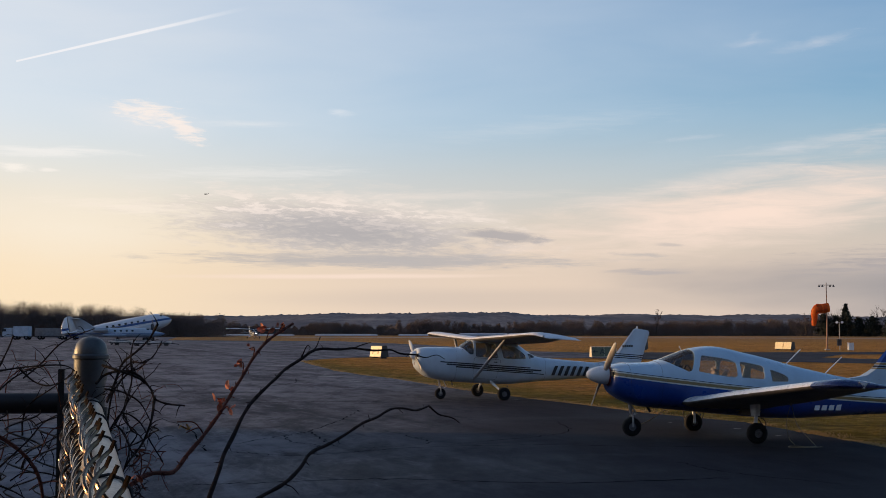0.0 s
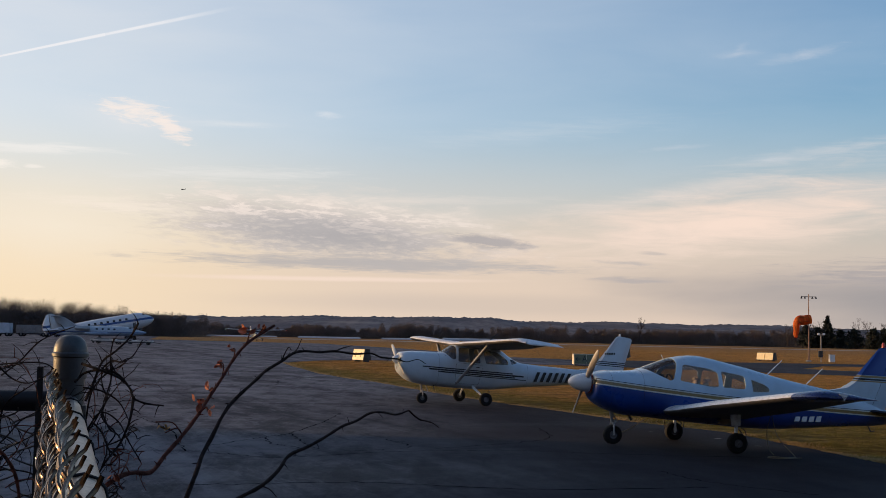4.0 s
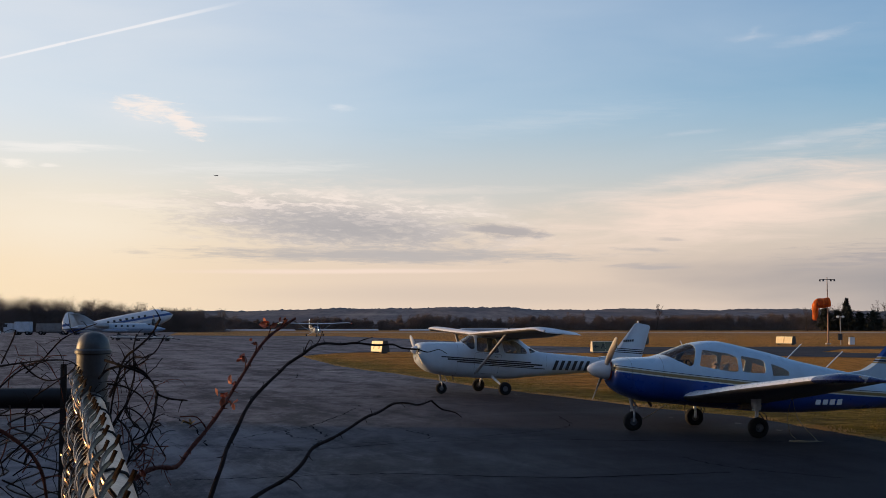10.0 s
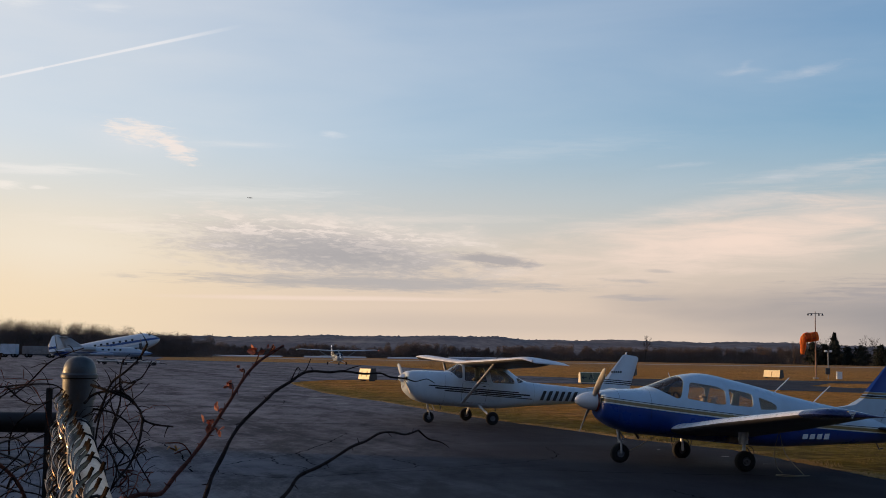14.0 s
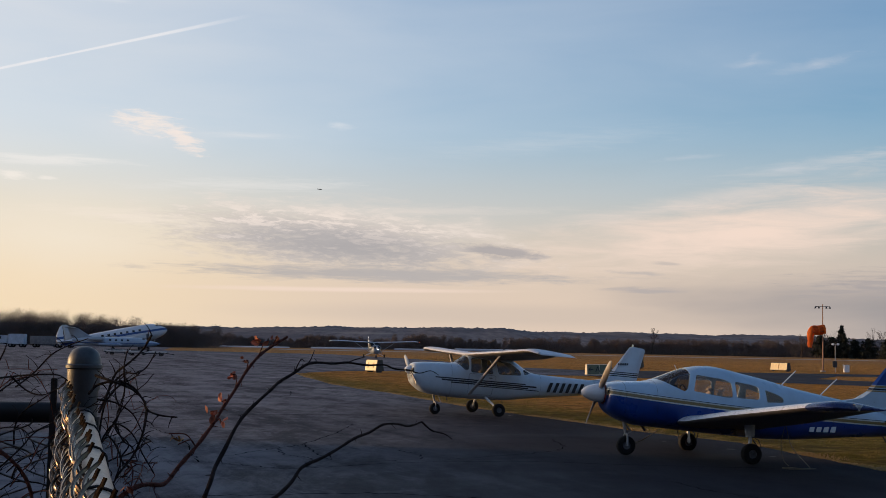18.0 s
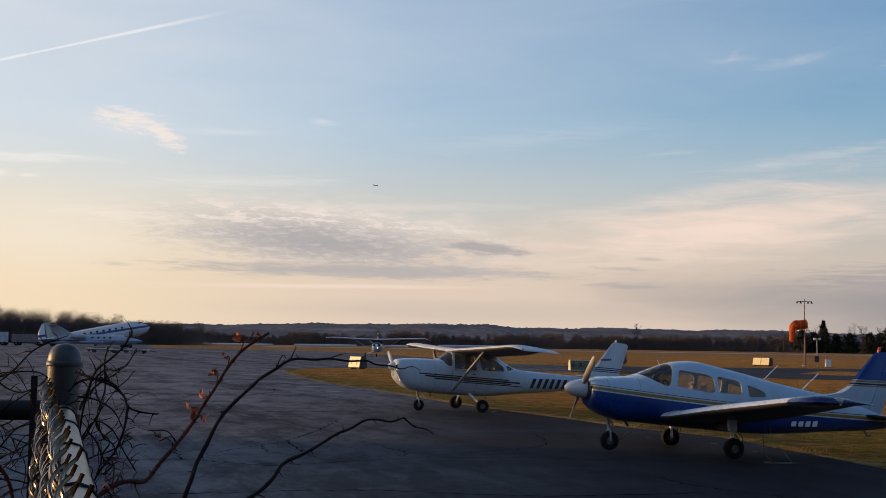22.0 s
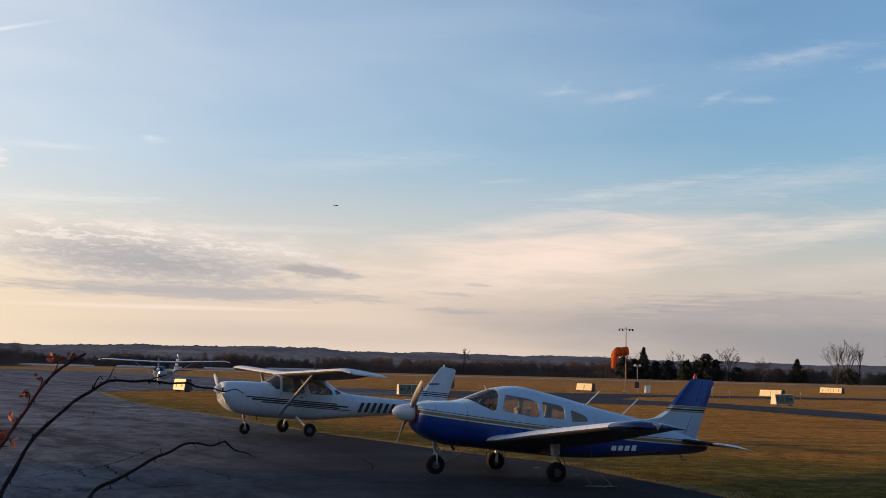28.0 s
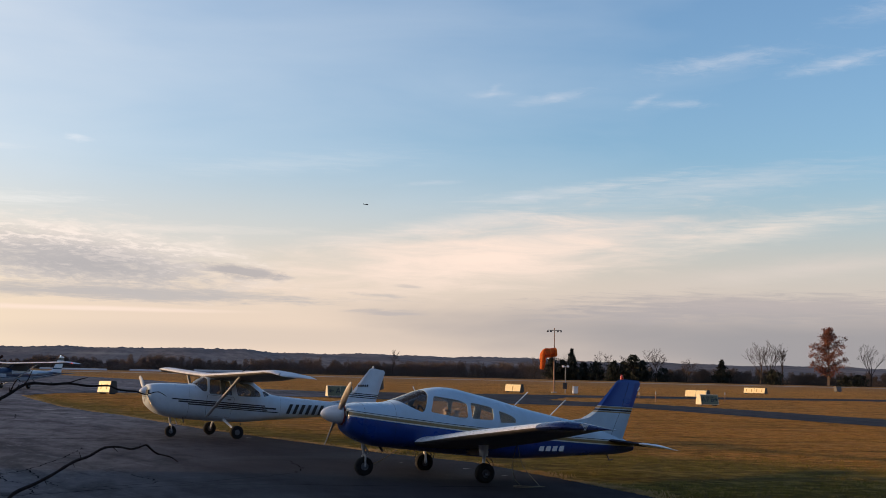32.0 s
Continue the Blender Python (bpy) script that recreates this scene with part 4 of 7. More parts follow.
def low_wing():
    root = base("low_wing_airplane", craft_pose(2.76, 23.62, 0.067, 190.76, 2.58, -2.76), "white over blue low-wing airplane with gold stripe, tied down", "airplane", "parked airplanes")
    blue = (0.010, 0.052, 0.26)
    paint = paint_shader("white_over_blue_paint", (0.475, 0.615, 0.73), blue, (1.15, 0.0905, 0.0055),
                         [(0.012, 0.012, (0.62, 0.60, 0.54), 0, -9), (0.052, 0.028, (0.26, 0.18, 0.07), 0, -9), (0.090, 0.009, (0.60, 0.56, 0.46), 0, -9), (0.110, 0.006, (0.05, 0.05, 0.06), 0, -9)], (1.62, blue))
    keys = [(-0.36, 0.86, 1.31, 0.34, 2.6, 0), (-0.42, 0.78, 1.335, 0.42, 2.7, 0), (-0.62, 0.66, 1.37, 0.49, 2.8, 0), (-0.95, 0.56, 1.40, 0.54, 2.8, 0), (-1.25, 0.54, 1.43, 0.57, 2.8, 0.02), (-1.6, 0.52, 1.57, 0.59, 2.6, 0.08), (-1.95, 0.50, 1.71, 0.60, 2.5, 0.12),
            (-2.3, 0.48, 1.775, 0.60, 2.5, 0.14), (-2.65, 0.46, 1.77, 0.59, 2.5, 0.14), (-3.1, 0.44, 1.69, 0.57, 2.5, 0.13), (-3.6, 0.42, 1.60, 0.52, 2.5, 0.11), (-4.2, 0.43, 1.47, 0.44, 2.5, 0.08), (-4.9, 0.48, 1.35, 0.34, 2.5, 0.04),
            (-5.6, 0.54, 1.235, 0.24, 2.4, 0), (-6.3, 0.59, 1.05, 0.15, 2.3, 0), (-6.75, 0.65, 0.92, 0.08, 2.2, 0), (-6.95, 0.71, 0.84, 0.04, 2.0, 0)]
    rows = smooth_line(keys, 3)
    ws = rounded([(-1.31, 1.50), (-1.66, 1.68), (-1.94, 1.78), (-1.97, 1.62), (-1.86, 1.30), (-1.80, 1.27), (-1.56, 1.37)], 0.03)
    w1 = rounded([(-2.08, 1.60), (-2.62, 1.545), (-2.78, 1.48), (-2.79, 1.22), (-2.72, 1.19), (-1.98, 1.285)], 0.05)
    w2 = rounded([(-2.86, 1.515), (-3.30, 1.455), (-3.37, 1.42), (-3.37, 1.19), (-2.87, 1.20)], 0.05)
    w3 = rounded([(-3.51, 1.385), (-3.80, 1.30), (-3.90, 1.24), (-3.90, 1.16), (-3.53, 1.15)], 0.025)
    body, panes = hollow(rows, [(o, -1, 1) for o in (ws, w1, w2, w3)])
    sharp_link("fuselage", body, paint, root)
    for k, p in enumerate(panes):
        pane = part("windshield" if k < 2 else "window", p, DIM_GLASS if k < 2 else GLASS, root, "darkened windshield" if k < 2 else "clear cabin window")
        pane.visible_shadow = False
    for x in (-0.66, -1.27, -5.05):
        seam(root, rows, x)
    for x in (-2.3, -3.1):
        for y in (-0.27, 0.27):
            part("seat", seat(bmesh.new(), x, y, 0.60 if x > -2.5 else 0.50, x > -2.5), SEAT, root, "beige cabin seat")
    part("dashboard", box(bmesh.new(), -1.62, 0, 1.30, 0.3, 0.95, 0.16, 0.06), BLACK_TRIM, root)
    bm = bmesh.new()
    tube(bm, [(-1.9 + 0.14 * math.sin(a) * 0.3, 0.27 + 0.17 * math.cos(a), 1.24 + 0.15 * math.sin(a)) for a in (k * math.pi / 8 for k in range(17))], 0.016, 6)
    part("control_yoke", bm, BLACK_TRIM, root)
    for s in (1, -1):
        ribs = [(-1.64, s * 0.35, 0.675, 1.83, 2, 1.1), (-1.80, s * 0.72, 0.715, 1.62, 2, 1.1), (-1.84, s * 2.4, 0.915, 1.6, 1.5, 1.1), (-2.13, s * 4.72, 1.195, 1.2, 0, 1.1)]
        bm = wing(bmesh.new(), ribs)
        # all faces but the upward ones painted dark in place of shade
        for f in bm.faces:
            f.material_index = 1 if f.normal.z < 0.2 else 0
        part("wing", bm, [LOW_WING_PAINT, LOW_SHADED_SIDE], root, "white wing with shade painted on its underside")
        part("wing_tip", wing(bmesh.new(), [(-2.13, s * 4.724, 1.1955, 1.2, 0, 1.11), (-2.16, s * 5.0, 1.222, 1.16, 0, 1.2), (-2.20, s * 5.22, 1.235, 1.12, 0, 1.15), (-2.30, s * 5.34, 1.24, 1.02, 0, 0.75), (-2.42, s * 5.37, 1.24, 0.86, 0, 0.4)]), LOW_TIP_PAINT, root, "dark blue wing tip")
        bm = bmesh.new()
        prism(bm, [(-2.62, 1.31), (-2.76, 1.30), (-2.70, 1.20)], s * 5.24, s * 5.37)
        part("navigation_light", bm, SPINNER_PAINT, root, "small white tip light")
        leg = bmesh.new()
        tube(leg, [(-2.70, s * 1.525, 0.80), (-2.72, s * 1.525, 0.53)], [0.105, 0.085], 12)
        zw = 0.2 + s * 0.012
        tube(leg, [(-2.74, s * 1.50, 0.53), (-2.76, s * 1.44, zw)], 0.035, 8)
        tube(leg, [(-2.76, s * 1.44, zw), (-2.76, s * 1.525, zw)], 0.03, 8)
        part("main_gear_leg", leg, WHITE_PAINT, root, "white gear fairing and strut")
        wheel(root, -2.76, s * 1.525, zw, 0.192, 0.16)
        part("torque_link", tube(bmesh.new(), [(-2.80, s * 1.49, 0.47), (-2.90, s * 1.47, 0.36), (-2.79, s * 1.45, zw + 0.03)], 0.014, 6), DARK_METAL, root)
        loop = [(-2.86 - 0.10 * math.sin(k * 0.52), s * 1.47, 0.36 + 0.13 * math.cos(k * 0.52)) for k in range(11)]
        part("brake_hose", tube(bmesh.new(), loop, 0.010, 6), BLACK_TRIM, root)
        part("stabilator", wing(bmesh.new(), [(-6.25, s * 0.05, 0.90, 0.76, 7, 0.75), (-6.3, s * 1.25, 0.895, 0.72, 7, 0.75)]), LOW_DARK_WING, root, "near-black stabilator")
        part("stabilator_tip", wing(bmesh.new(), [(-6.3, s * 1.253, 0.895, 0.72, 7, 0.76), (-6.34, s * 1.6, 0.895, 0.68, 7, 0.7), (-6.5, s * 1.72, 0.87, 0.5, 7, 0.25)]), LOW_WING_PAINT, root, "white stabilator tip")
    part("tail_fin", fin_mesh(bmesh.new(), [(-5.2, 1.24), (-5.65, 1.32), (-5.9, 1.47), (-6.48, 2.16), (-6.58, 2.21), (-7.02, 2.20), (-7.07, 2.14), (-6.84, 1.43), (-6.66, 0.86), (-6.2, 0.95)], 0.07, 0.028, 1.2, 2.2), paint, root)
    for y in (-0.066, 0.066):
        part("rudder_gap", tube(bmesh.new(), [(-6.36, y * 1.15, 1.02), (-6.60, y * 0.75, 1.60), (-6.76, y * 0.5, 2.12)], 0.003, 5), BLACK_TRIM, root)
        for z, x0, x1 in ((1.34, -6.62, -6.78), (1.50, -6.66, -6.83), (1.27, -6.05, -6.5)):
            part("panel_gap", tube(bmesh.new(), [(x0, y * 0.95, z), (x1, y * 0.45, z)], 0.0035, 4), BLACK_TRIM, root)
    bm = bmesh.new()
    tube(bm, [(-7.05, 0, 2.06), (-7.0, 0, 1.98)], 0.02, 6)
    part("tail_light", bm, WHITE_PAINT, root)
    bm = bmesh.new()
    lathe(bm, [(0.035, 0), (0.035, 0.05), (0.02, 0.1)], 10, Matrix.Translation((-6.6, 0, 2.2)))
    part("beacon", bm, BEACON_RED, root, "red tail beacon")
    bm = bmesh.new()
    tube(bm, [(-4.04, 0.02, 1.49), (-4.35, 0.02, 1.80)], 0.011, 6)
    part("antenna", bm, WHITE_PAINT, root)
    bm = bmesh.new()
    tube(bm, [(-4.89, 0.02, 1.34), (-5.25, 0.02, 1.69)], 0.011, 6)
    part("antenna", bm, WHITE_PAINT, root)
    bm = bmesh.new()
    tube(bm, [(-1.85, -0.02, 1.67), (-1.80, -0.02, 1.76)], 0.008, 6)
    part("antenna", bm, WHITE_PAINT, root)
    zn = -0.035
    bm = bmesh.new()
    tube(bm, [(-0.80, 0, 0.66), (-0.86, 0, zn + 0.40)], [0.04, 0.03], 8)
    for s in (1, -1):
        tube(bm, [(-0.85, 0, zn + 0.43), (-0.86, s * 0.10, zn + 0.38), (-0.87, s * 0.10, zn + 0.19)], 0.02, 6)
    tube(bm, [(-0.82, 0, 0.60), (-0.96, 0, zn + 0.45), (-0.86, 0, zn + 0.40)], 0.018, 6)
    part("nose_gear", bm, GEAR_METAL, root)
    wheel(root, -0.87, 0, zn + 0.19, 0.187, 0.15)
    propeller(root, -0.26, 1.13, 0.93, -48, 0.183, 0.40, SPINNER_PAINT)
    for s in (1, -1):
        part("cowl_intake", box(bmesh.new(), -0.368, s * 0.25, 1.16, 0.06, 0.22, 0.15, 0.03), BLACK_TRIM, root)
    part("lower_intake", box(bmesh.new(), -0.46, 0, 0.86, 0.08, 0.32, 0.12, 0.03), BLACK_TRIM, root)
    part("spinner_backplate", lathe(bmesh.new(), [(0.195, -0.03), (0.205, 0.0), (0.205, 0.05), (0.18, 0.07)], 24, Matrix.Translation((-0.40, 0, 1.13)) @ pose(0, 0, 0, 0, 90)), SPINNER_RING, root, "dark red ring behind the spinner")
    part("exhaust", tube(bmesh.new(), [(-1.1, 0.12, 0.60), (-1.2, 0.12, 0.46)], 0.025, 8), DARK_METAL, root)
    part("tail_ring", tube(bmesh.new(), [(-6.3, 0, 0.62), (-6.38, 0, 0.48), (-6.46, 0, 0.50)], 0.016, 6), DARK_METAL, root)
    bars("registration", root, (-4.50, 0.372, 0.62), (-1, -0.13, 0.02), (-0.2, 0, 1), [(0.11, 0.055)] * 4, 0.2, -0.012, WHITE_PAINT, "white registration characters as plain bars")
    return root


LOW_WING_PAINT = material("white_wing_paint", (0.62, 0.64, 0.67), 0.3, vary=0.08, scale=2, coat=0.2)
LOW_DARK_WING = material("near_black_tail_paint", (0.022, 0.024, 0.036), 0.7, vary=0.1, scale=2, gloss=0.1)
# white underside with its shade painted into the colour
LOW_SHADED_SIDE = material("shade_painted_underside", (0.12, 0.115, 0.12), 0.5, vary=0.3, scale=2)
LOW_TIP_PAINT = material("dark_blue_tip_paint", (0.012, 0.022, 0.10), 0.3, vary=0.1, scale=2, coat=0.3)
BEACON_RED = material("red_lens", (0.5, 0.04, 0.03), 0.3, scale=4)
low_wing()

# ---------------- fence and shrubs at the viewpoint ----------------
CORNER = Vector((-0.737, 2.50, 0.0))
RAIL_WAY = Vector((0.420, -1.39, 0)).normalized()


def fence():
    post = base("fence_post", Matrix.Translation((CORNER.x, CORNER.y, 0)), "grey galvanised steel corner post with a domed cap", "fence post")
    bm = lathe(bmesh.new(), [(0.030, -0.3), (0.030, 2.10)], 24)
    part("shaft", bm, GALVANISED, post)
    bm = lathe(bmesh.new(), [(0.0335, 2.055), (0.0335, 2.098), (0.037, 2.100), (0.037, 2.106), (0.034, 2.109), (0.033, 2.118), (0.029, 2.130), (0.022, 2.138), (0.012, 2.143), (0.002, 2.1445)], 28)
    part("cap", bm, GALVANISED, post, "domed metal cap")
    for z in (1.99, 1.95, 1.6):
        part("brace_band", lathe(bmesh.new(), [(0.0305, z - 0.011), (0.035, z - 0.011), (0.035, z + 0.011), (0.0305, z + 0.011)], 24), GALV_DARK, post)
    # rail that runs back under the viewpoint, and rail to the far left
    a = CORNER + RAIL_WAY * 0.03 + Vector((0, 0, 2.0))
    tagged(link("fence_rail", tube(bmesh.new(), [a, a + RAIL_WAY * 2.0], 0.0225, 18), RAIL_STEEL), "pale galvanised steel top rail of a chain-link fence", "fence rail")
    b = CORNER + Vector((-0.03, -0.02, 2.01))
    tagged(link("fence_rail", tube(bmesh.new(), [b, b + Vector((-3.2, -0.35, 0))], 0.021, 18), GALV_DARK), "steel top rail of a chain-link fence with shade in its colour", "fence rail")
    for k in (0.14, 0.52, 0.95, 1.4):
        p = a + RAIL_WAY * k
        out = Vector((0.95, 0.3, 0))
        ring = [p + (out * math.cos(q) + Vector((0, 0, 1)) * math.sin(q)) * 0.0245 for q in (-0.6 + 0.52 * i for i in range(9))] + [p - out * 0.036 + Vector((0, 0, -0.01))]
        tagged(link("wire_tie", tube(bmesh.new(), ring, 0.0017, 6), GALV_DARK), "thin wire tie round the fence rail", "wire tie", "fence ties")
    # tension bar
    bar = bmesh.new()
    box(bar, -0.778, 2.44, 1.55, 0.012, 0.006, 1.06, 0.001)
    tagged(link("tension_bar", bar, GALV_DARK), "flat dark steel tension bar of the fence", "fence bar")


def chain_link(name, origin, way, out, length, pitch, top, rows, mat, label, sides=6, depth=0.007, gauge=0.0021, bulge=0.0):
    """Woven diamond mesh: each wire zigzags down and is bent round its neighbour; the cut ends stand up on top."""
    bm = bmesh.new()
    n = int(length / pitch)
    r = gauge
    rng = random.Random(rows)
    for i in range(n):
        # a flattened helix: one diagonal runs in front, the next behind; no two wires sit quite alike
        pts = []
        lean, lift, slip, deep = rng.uniform(-0.005, 0.005), rng.uniform(-0.006, 0.004), rng.uniform(-0.08, 0.08), depth * rng.uniform(0.75, 1.3)
        for k in range(rows * 6 + 1):
            q = (k / 6.0) % 2.0
            tri = 1.0 - abs(q - 1.0) * 2.0
            tri = math.sin(tri * 1.35) / math.sin(1.35)
            drop = k * pitch / 12.0
            pts.append(origin + way * (i + slip + 0.55 * tri) * pitch + out * (lean + deep * math.sin(math.pi * q) + bulge * min(1.0, drop / 0.11) ** 0.7) + Vector((0, 0, top + lift - drop)))
        # the cut end stands up on top
        pts = [pts[0] - out * 0.003 + Vector((0, 0, 0.007))] + pts
        tube(bm, pts, r, sides, False)
    return tagged(link(name, bm, mat), label, "fence mesh", kind="stuff")


fence()
chain_link("fence_mesh", CORNER + RAIL_WAY * 0.03 + Vector((-0.031, -0.010, 0)), (RAIL_WAY + Vector((0.014, 0.0045, 0))).normalized(), Vector((-0.95, -0.3, 0)), 2.0, 0.050, 2.068, 20, WIRE, "woven galvanised wire mesh seen along its top edge", depth=0.0065, gauge=0.0017, bulge=0.016)
chain_link("fence_mesh", CORNER + Vector((-0.06, -0.045, 0)), Vector((-1, -0.11, 0)).normalized(), Vector((0, 1, 0)), 1.6, 0.062, 1.995, 13, DULL_WIRE, "woven wire mesh of the cross fence", gauge=0.0019)


def spread(points, n):
    return [Vector(p) for p in smooth_line(points, n)]


def cane(bm, points, r0, r1, seed, thorns=0.0):
    """A slightly knotty stem through its points."""
    rng = random.Random(seed)
    pts = spread(points, 4)
    k = len(pts) - 1
    radii = [(r0 + (r1 - r0) * i / k) * rng.uniform(0.88, 1.15) for i in range(k + 1)]
    tube(bm, pts, radii, 7)
    if thorns:
        for i in range(2, k, 2):
            if rng.random() < thorns:
                a = rng.uniform(0, 6.28)
                d = Vector((math.cos(a), 0.3 * math.sin(a * 2), math.sin(a)))
                tube(bm, [pts[i], pts[i] + d * rng.uniform(0.006, 0.013)], [radii[i] * 0.5, 0.0004], 4)
    return bm


def leaf(bm, at, size, rng):
    """A curled leaf of two folded halves."""
    m = Matrix.Translation(at) @ Euler((rng.uniform(0, 6), rng.uniform(-1, 1), rng.uniform(0, 6))).to_matrix().to_4x4()
    rows = 5
    prev = None
    for i in range(rows + 1):
        u = i / rows
        w = size * 0.34 * math.sin(math.pi * min(1, u * 0.92 + 0.06))
        c = 0.35 * size * u * u
        row = [bm.verts.new(m @ Vector((u * size, s * w, c + abs(s) * w * 0.5))) for s in (-1, 0, 1)]
        if prev:
            bm.faces.new((prev[0], prev[1], row[1], row[0]))
            bm.faces.new((prev[1], prev[2], row[2], row[1]))
        prev = row


def brambles():
    rng = random.Random(4)
    # points of the long stems are placed to fit the camera's view
    red = base("rose_cane", Matrix(), "thorny reddish rose cane with a few withered red leaves", "plant")
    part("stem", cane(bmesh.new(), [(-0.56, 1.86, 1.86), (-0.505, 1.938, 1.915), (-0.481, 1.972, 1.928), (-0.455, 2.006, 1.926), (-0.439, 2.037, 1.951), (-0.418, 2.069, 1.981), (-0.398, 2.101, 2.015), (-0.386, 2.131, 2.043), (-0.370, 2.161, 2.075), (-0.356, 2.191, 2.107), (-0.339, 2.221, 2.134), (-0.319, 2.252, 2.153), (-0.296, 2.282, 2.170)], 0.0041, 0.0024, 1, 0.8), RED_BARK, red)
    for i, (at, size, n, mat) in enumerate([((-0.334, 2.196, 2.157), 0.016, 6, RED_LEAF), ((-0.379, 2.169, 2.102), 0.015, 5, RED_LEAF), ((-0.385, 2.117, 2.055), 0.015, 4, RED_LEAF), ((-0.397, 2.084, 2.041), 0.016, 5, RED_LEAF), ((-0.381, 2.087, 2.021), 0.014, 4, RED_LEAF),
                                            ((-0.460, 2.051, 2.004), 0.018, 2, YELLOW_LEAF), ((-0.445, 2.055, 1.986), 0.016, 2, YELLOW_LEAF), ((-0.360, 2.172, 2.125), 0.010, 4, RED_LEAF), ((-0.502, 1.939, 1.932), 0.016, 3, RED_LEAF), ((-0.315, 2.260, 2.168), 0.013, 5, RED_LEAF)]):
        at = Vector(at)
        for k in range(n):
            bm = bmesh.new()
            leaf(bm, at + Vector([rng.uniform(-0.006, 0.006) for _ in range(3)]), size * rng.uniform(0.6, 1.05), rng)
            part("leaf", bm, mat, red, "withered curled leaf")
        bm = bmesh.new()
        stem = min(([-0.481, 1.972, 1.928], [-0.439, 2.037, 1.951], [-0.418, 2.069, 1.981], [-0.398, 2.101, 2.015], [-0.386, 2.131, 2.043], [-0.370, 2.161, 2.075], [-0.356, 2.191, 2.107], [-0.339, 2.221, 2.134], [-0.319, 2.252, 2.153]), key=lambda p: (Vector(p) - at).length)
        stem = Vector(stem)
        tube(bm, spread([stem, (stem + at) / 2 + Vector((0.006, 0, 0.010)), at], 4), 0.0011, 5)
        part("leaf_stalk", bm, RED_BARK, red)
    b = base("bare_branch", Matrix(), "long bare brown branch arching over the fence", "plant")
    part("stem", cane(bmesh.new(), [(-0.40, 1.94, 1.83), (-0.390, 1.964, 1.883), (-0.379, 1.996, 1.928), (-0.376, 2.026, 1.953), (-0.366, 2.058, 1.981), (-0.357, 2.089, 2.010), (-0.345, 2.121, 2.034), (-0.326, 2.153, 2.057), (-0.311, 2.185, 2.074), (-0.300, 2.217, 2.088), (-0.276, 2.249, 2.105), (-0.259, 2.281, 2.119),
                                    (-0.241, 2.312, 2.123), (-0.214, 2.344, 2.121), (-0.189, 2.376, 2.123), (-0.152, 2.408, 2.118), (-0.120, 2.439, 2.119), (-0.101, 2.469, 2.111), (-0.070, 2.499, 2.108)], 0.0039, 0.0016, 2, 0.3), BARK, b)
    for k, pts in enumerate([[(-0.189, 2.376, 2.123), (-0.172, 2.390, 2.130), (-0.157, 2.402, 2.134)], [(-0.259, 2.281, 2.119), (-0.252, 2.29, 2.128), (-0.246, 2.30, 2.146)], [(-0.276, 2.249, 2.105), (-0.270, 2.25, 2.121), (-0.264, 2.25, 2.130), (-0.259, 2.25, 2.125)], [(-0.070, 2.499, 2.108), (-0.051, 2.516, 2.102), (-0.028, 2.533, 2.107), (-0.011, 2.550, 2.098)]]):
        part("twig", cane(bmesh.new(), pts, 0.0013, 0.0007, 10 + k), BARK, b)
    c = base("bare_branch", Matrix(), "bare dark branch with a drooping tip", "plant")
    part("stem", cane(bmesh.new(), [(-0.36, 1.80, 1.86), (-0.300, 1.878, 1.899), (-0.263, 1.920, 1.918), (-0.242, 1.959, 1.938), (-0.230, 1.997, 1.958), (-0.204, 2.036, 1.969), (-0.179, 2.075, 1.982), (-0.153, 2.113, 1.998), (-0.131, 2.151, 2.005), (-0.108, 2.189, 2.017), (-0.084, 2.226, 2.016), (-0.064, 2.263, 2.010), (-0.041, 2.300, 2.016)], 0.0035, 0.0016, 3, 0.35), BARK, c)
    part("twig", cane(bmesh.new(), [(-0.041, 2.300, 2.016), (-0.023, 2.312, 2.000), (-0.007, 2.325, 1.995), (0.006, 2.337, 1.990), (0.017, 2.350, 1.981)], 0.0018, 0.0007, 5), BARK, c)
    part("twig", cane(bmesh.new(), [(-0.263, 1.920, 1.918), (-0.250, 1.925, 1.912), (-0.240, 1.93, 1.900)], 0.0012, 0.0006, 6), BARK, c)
    # the tangle of thin stems round the corner post, each an arching runner with side shoots
    for k in range(60):
        bm = bmesh.new()
        x = rng.choice((rng.uniform(-1.10, -0.80), rng.uniform(-0.72, -0.62), rng.uniform(-0.72, -0.64)))
        y = rng.uniform(2.34, 2.62)
        z = rng.uniform(1.78, 1.95)
        p = Vector((x, y, z))
        a = rng.uniform(0, 6.28)
        d = Vector((math.cos(a) * 0.9, rng.uniform(-0.2, 0.2), abs(math.sin(a)) + 0.2)).normalized()
        pts, shoots = [p.copy()], []
        for i in range(rng.randint(6, 11)):
            d = (d + Vector((rng.uniform(-0.5, 0.5), rng.uniform(-0.3, 0.3), rng.uniform(-0.5, 0.22)))).normalized()
            p = p + d * rng.uniform(0.022, 0.042)
            p.z = min(p.z, 2.17 if p.x > -0.7 else 2.10)
            p.x = min(p.x, (-0.60 if p.z > 2.0 else -0.645) + rng.uniform(0, 0.03))
            pts.append(p.copy())
            if rng.random() < 0.45:
                e = (d + Vector([rng.uniform(-1, 1) for _ in range(3)])).normalized()
                shoots.append([p.copy(), p + e * 0.018 + Vector((0, 0, 0.004)), p + e * rng.uniform(0.018, 0.038)])
        r = rng.uniform(0.0009, 0.0019)
        cane(bm, pts, r, r * 0.5, 100 + k)
        for s in shoots:
            cane(bm, s, r * 0.55, 0.0004, k)
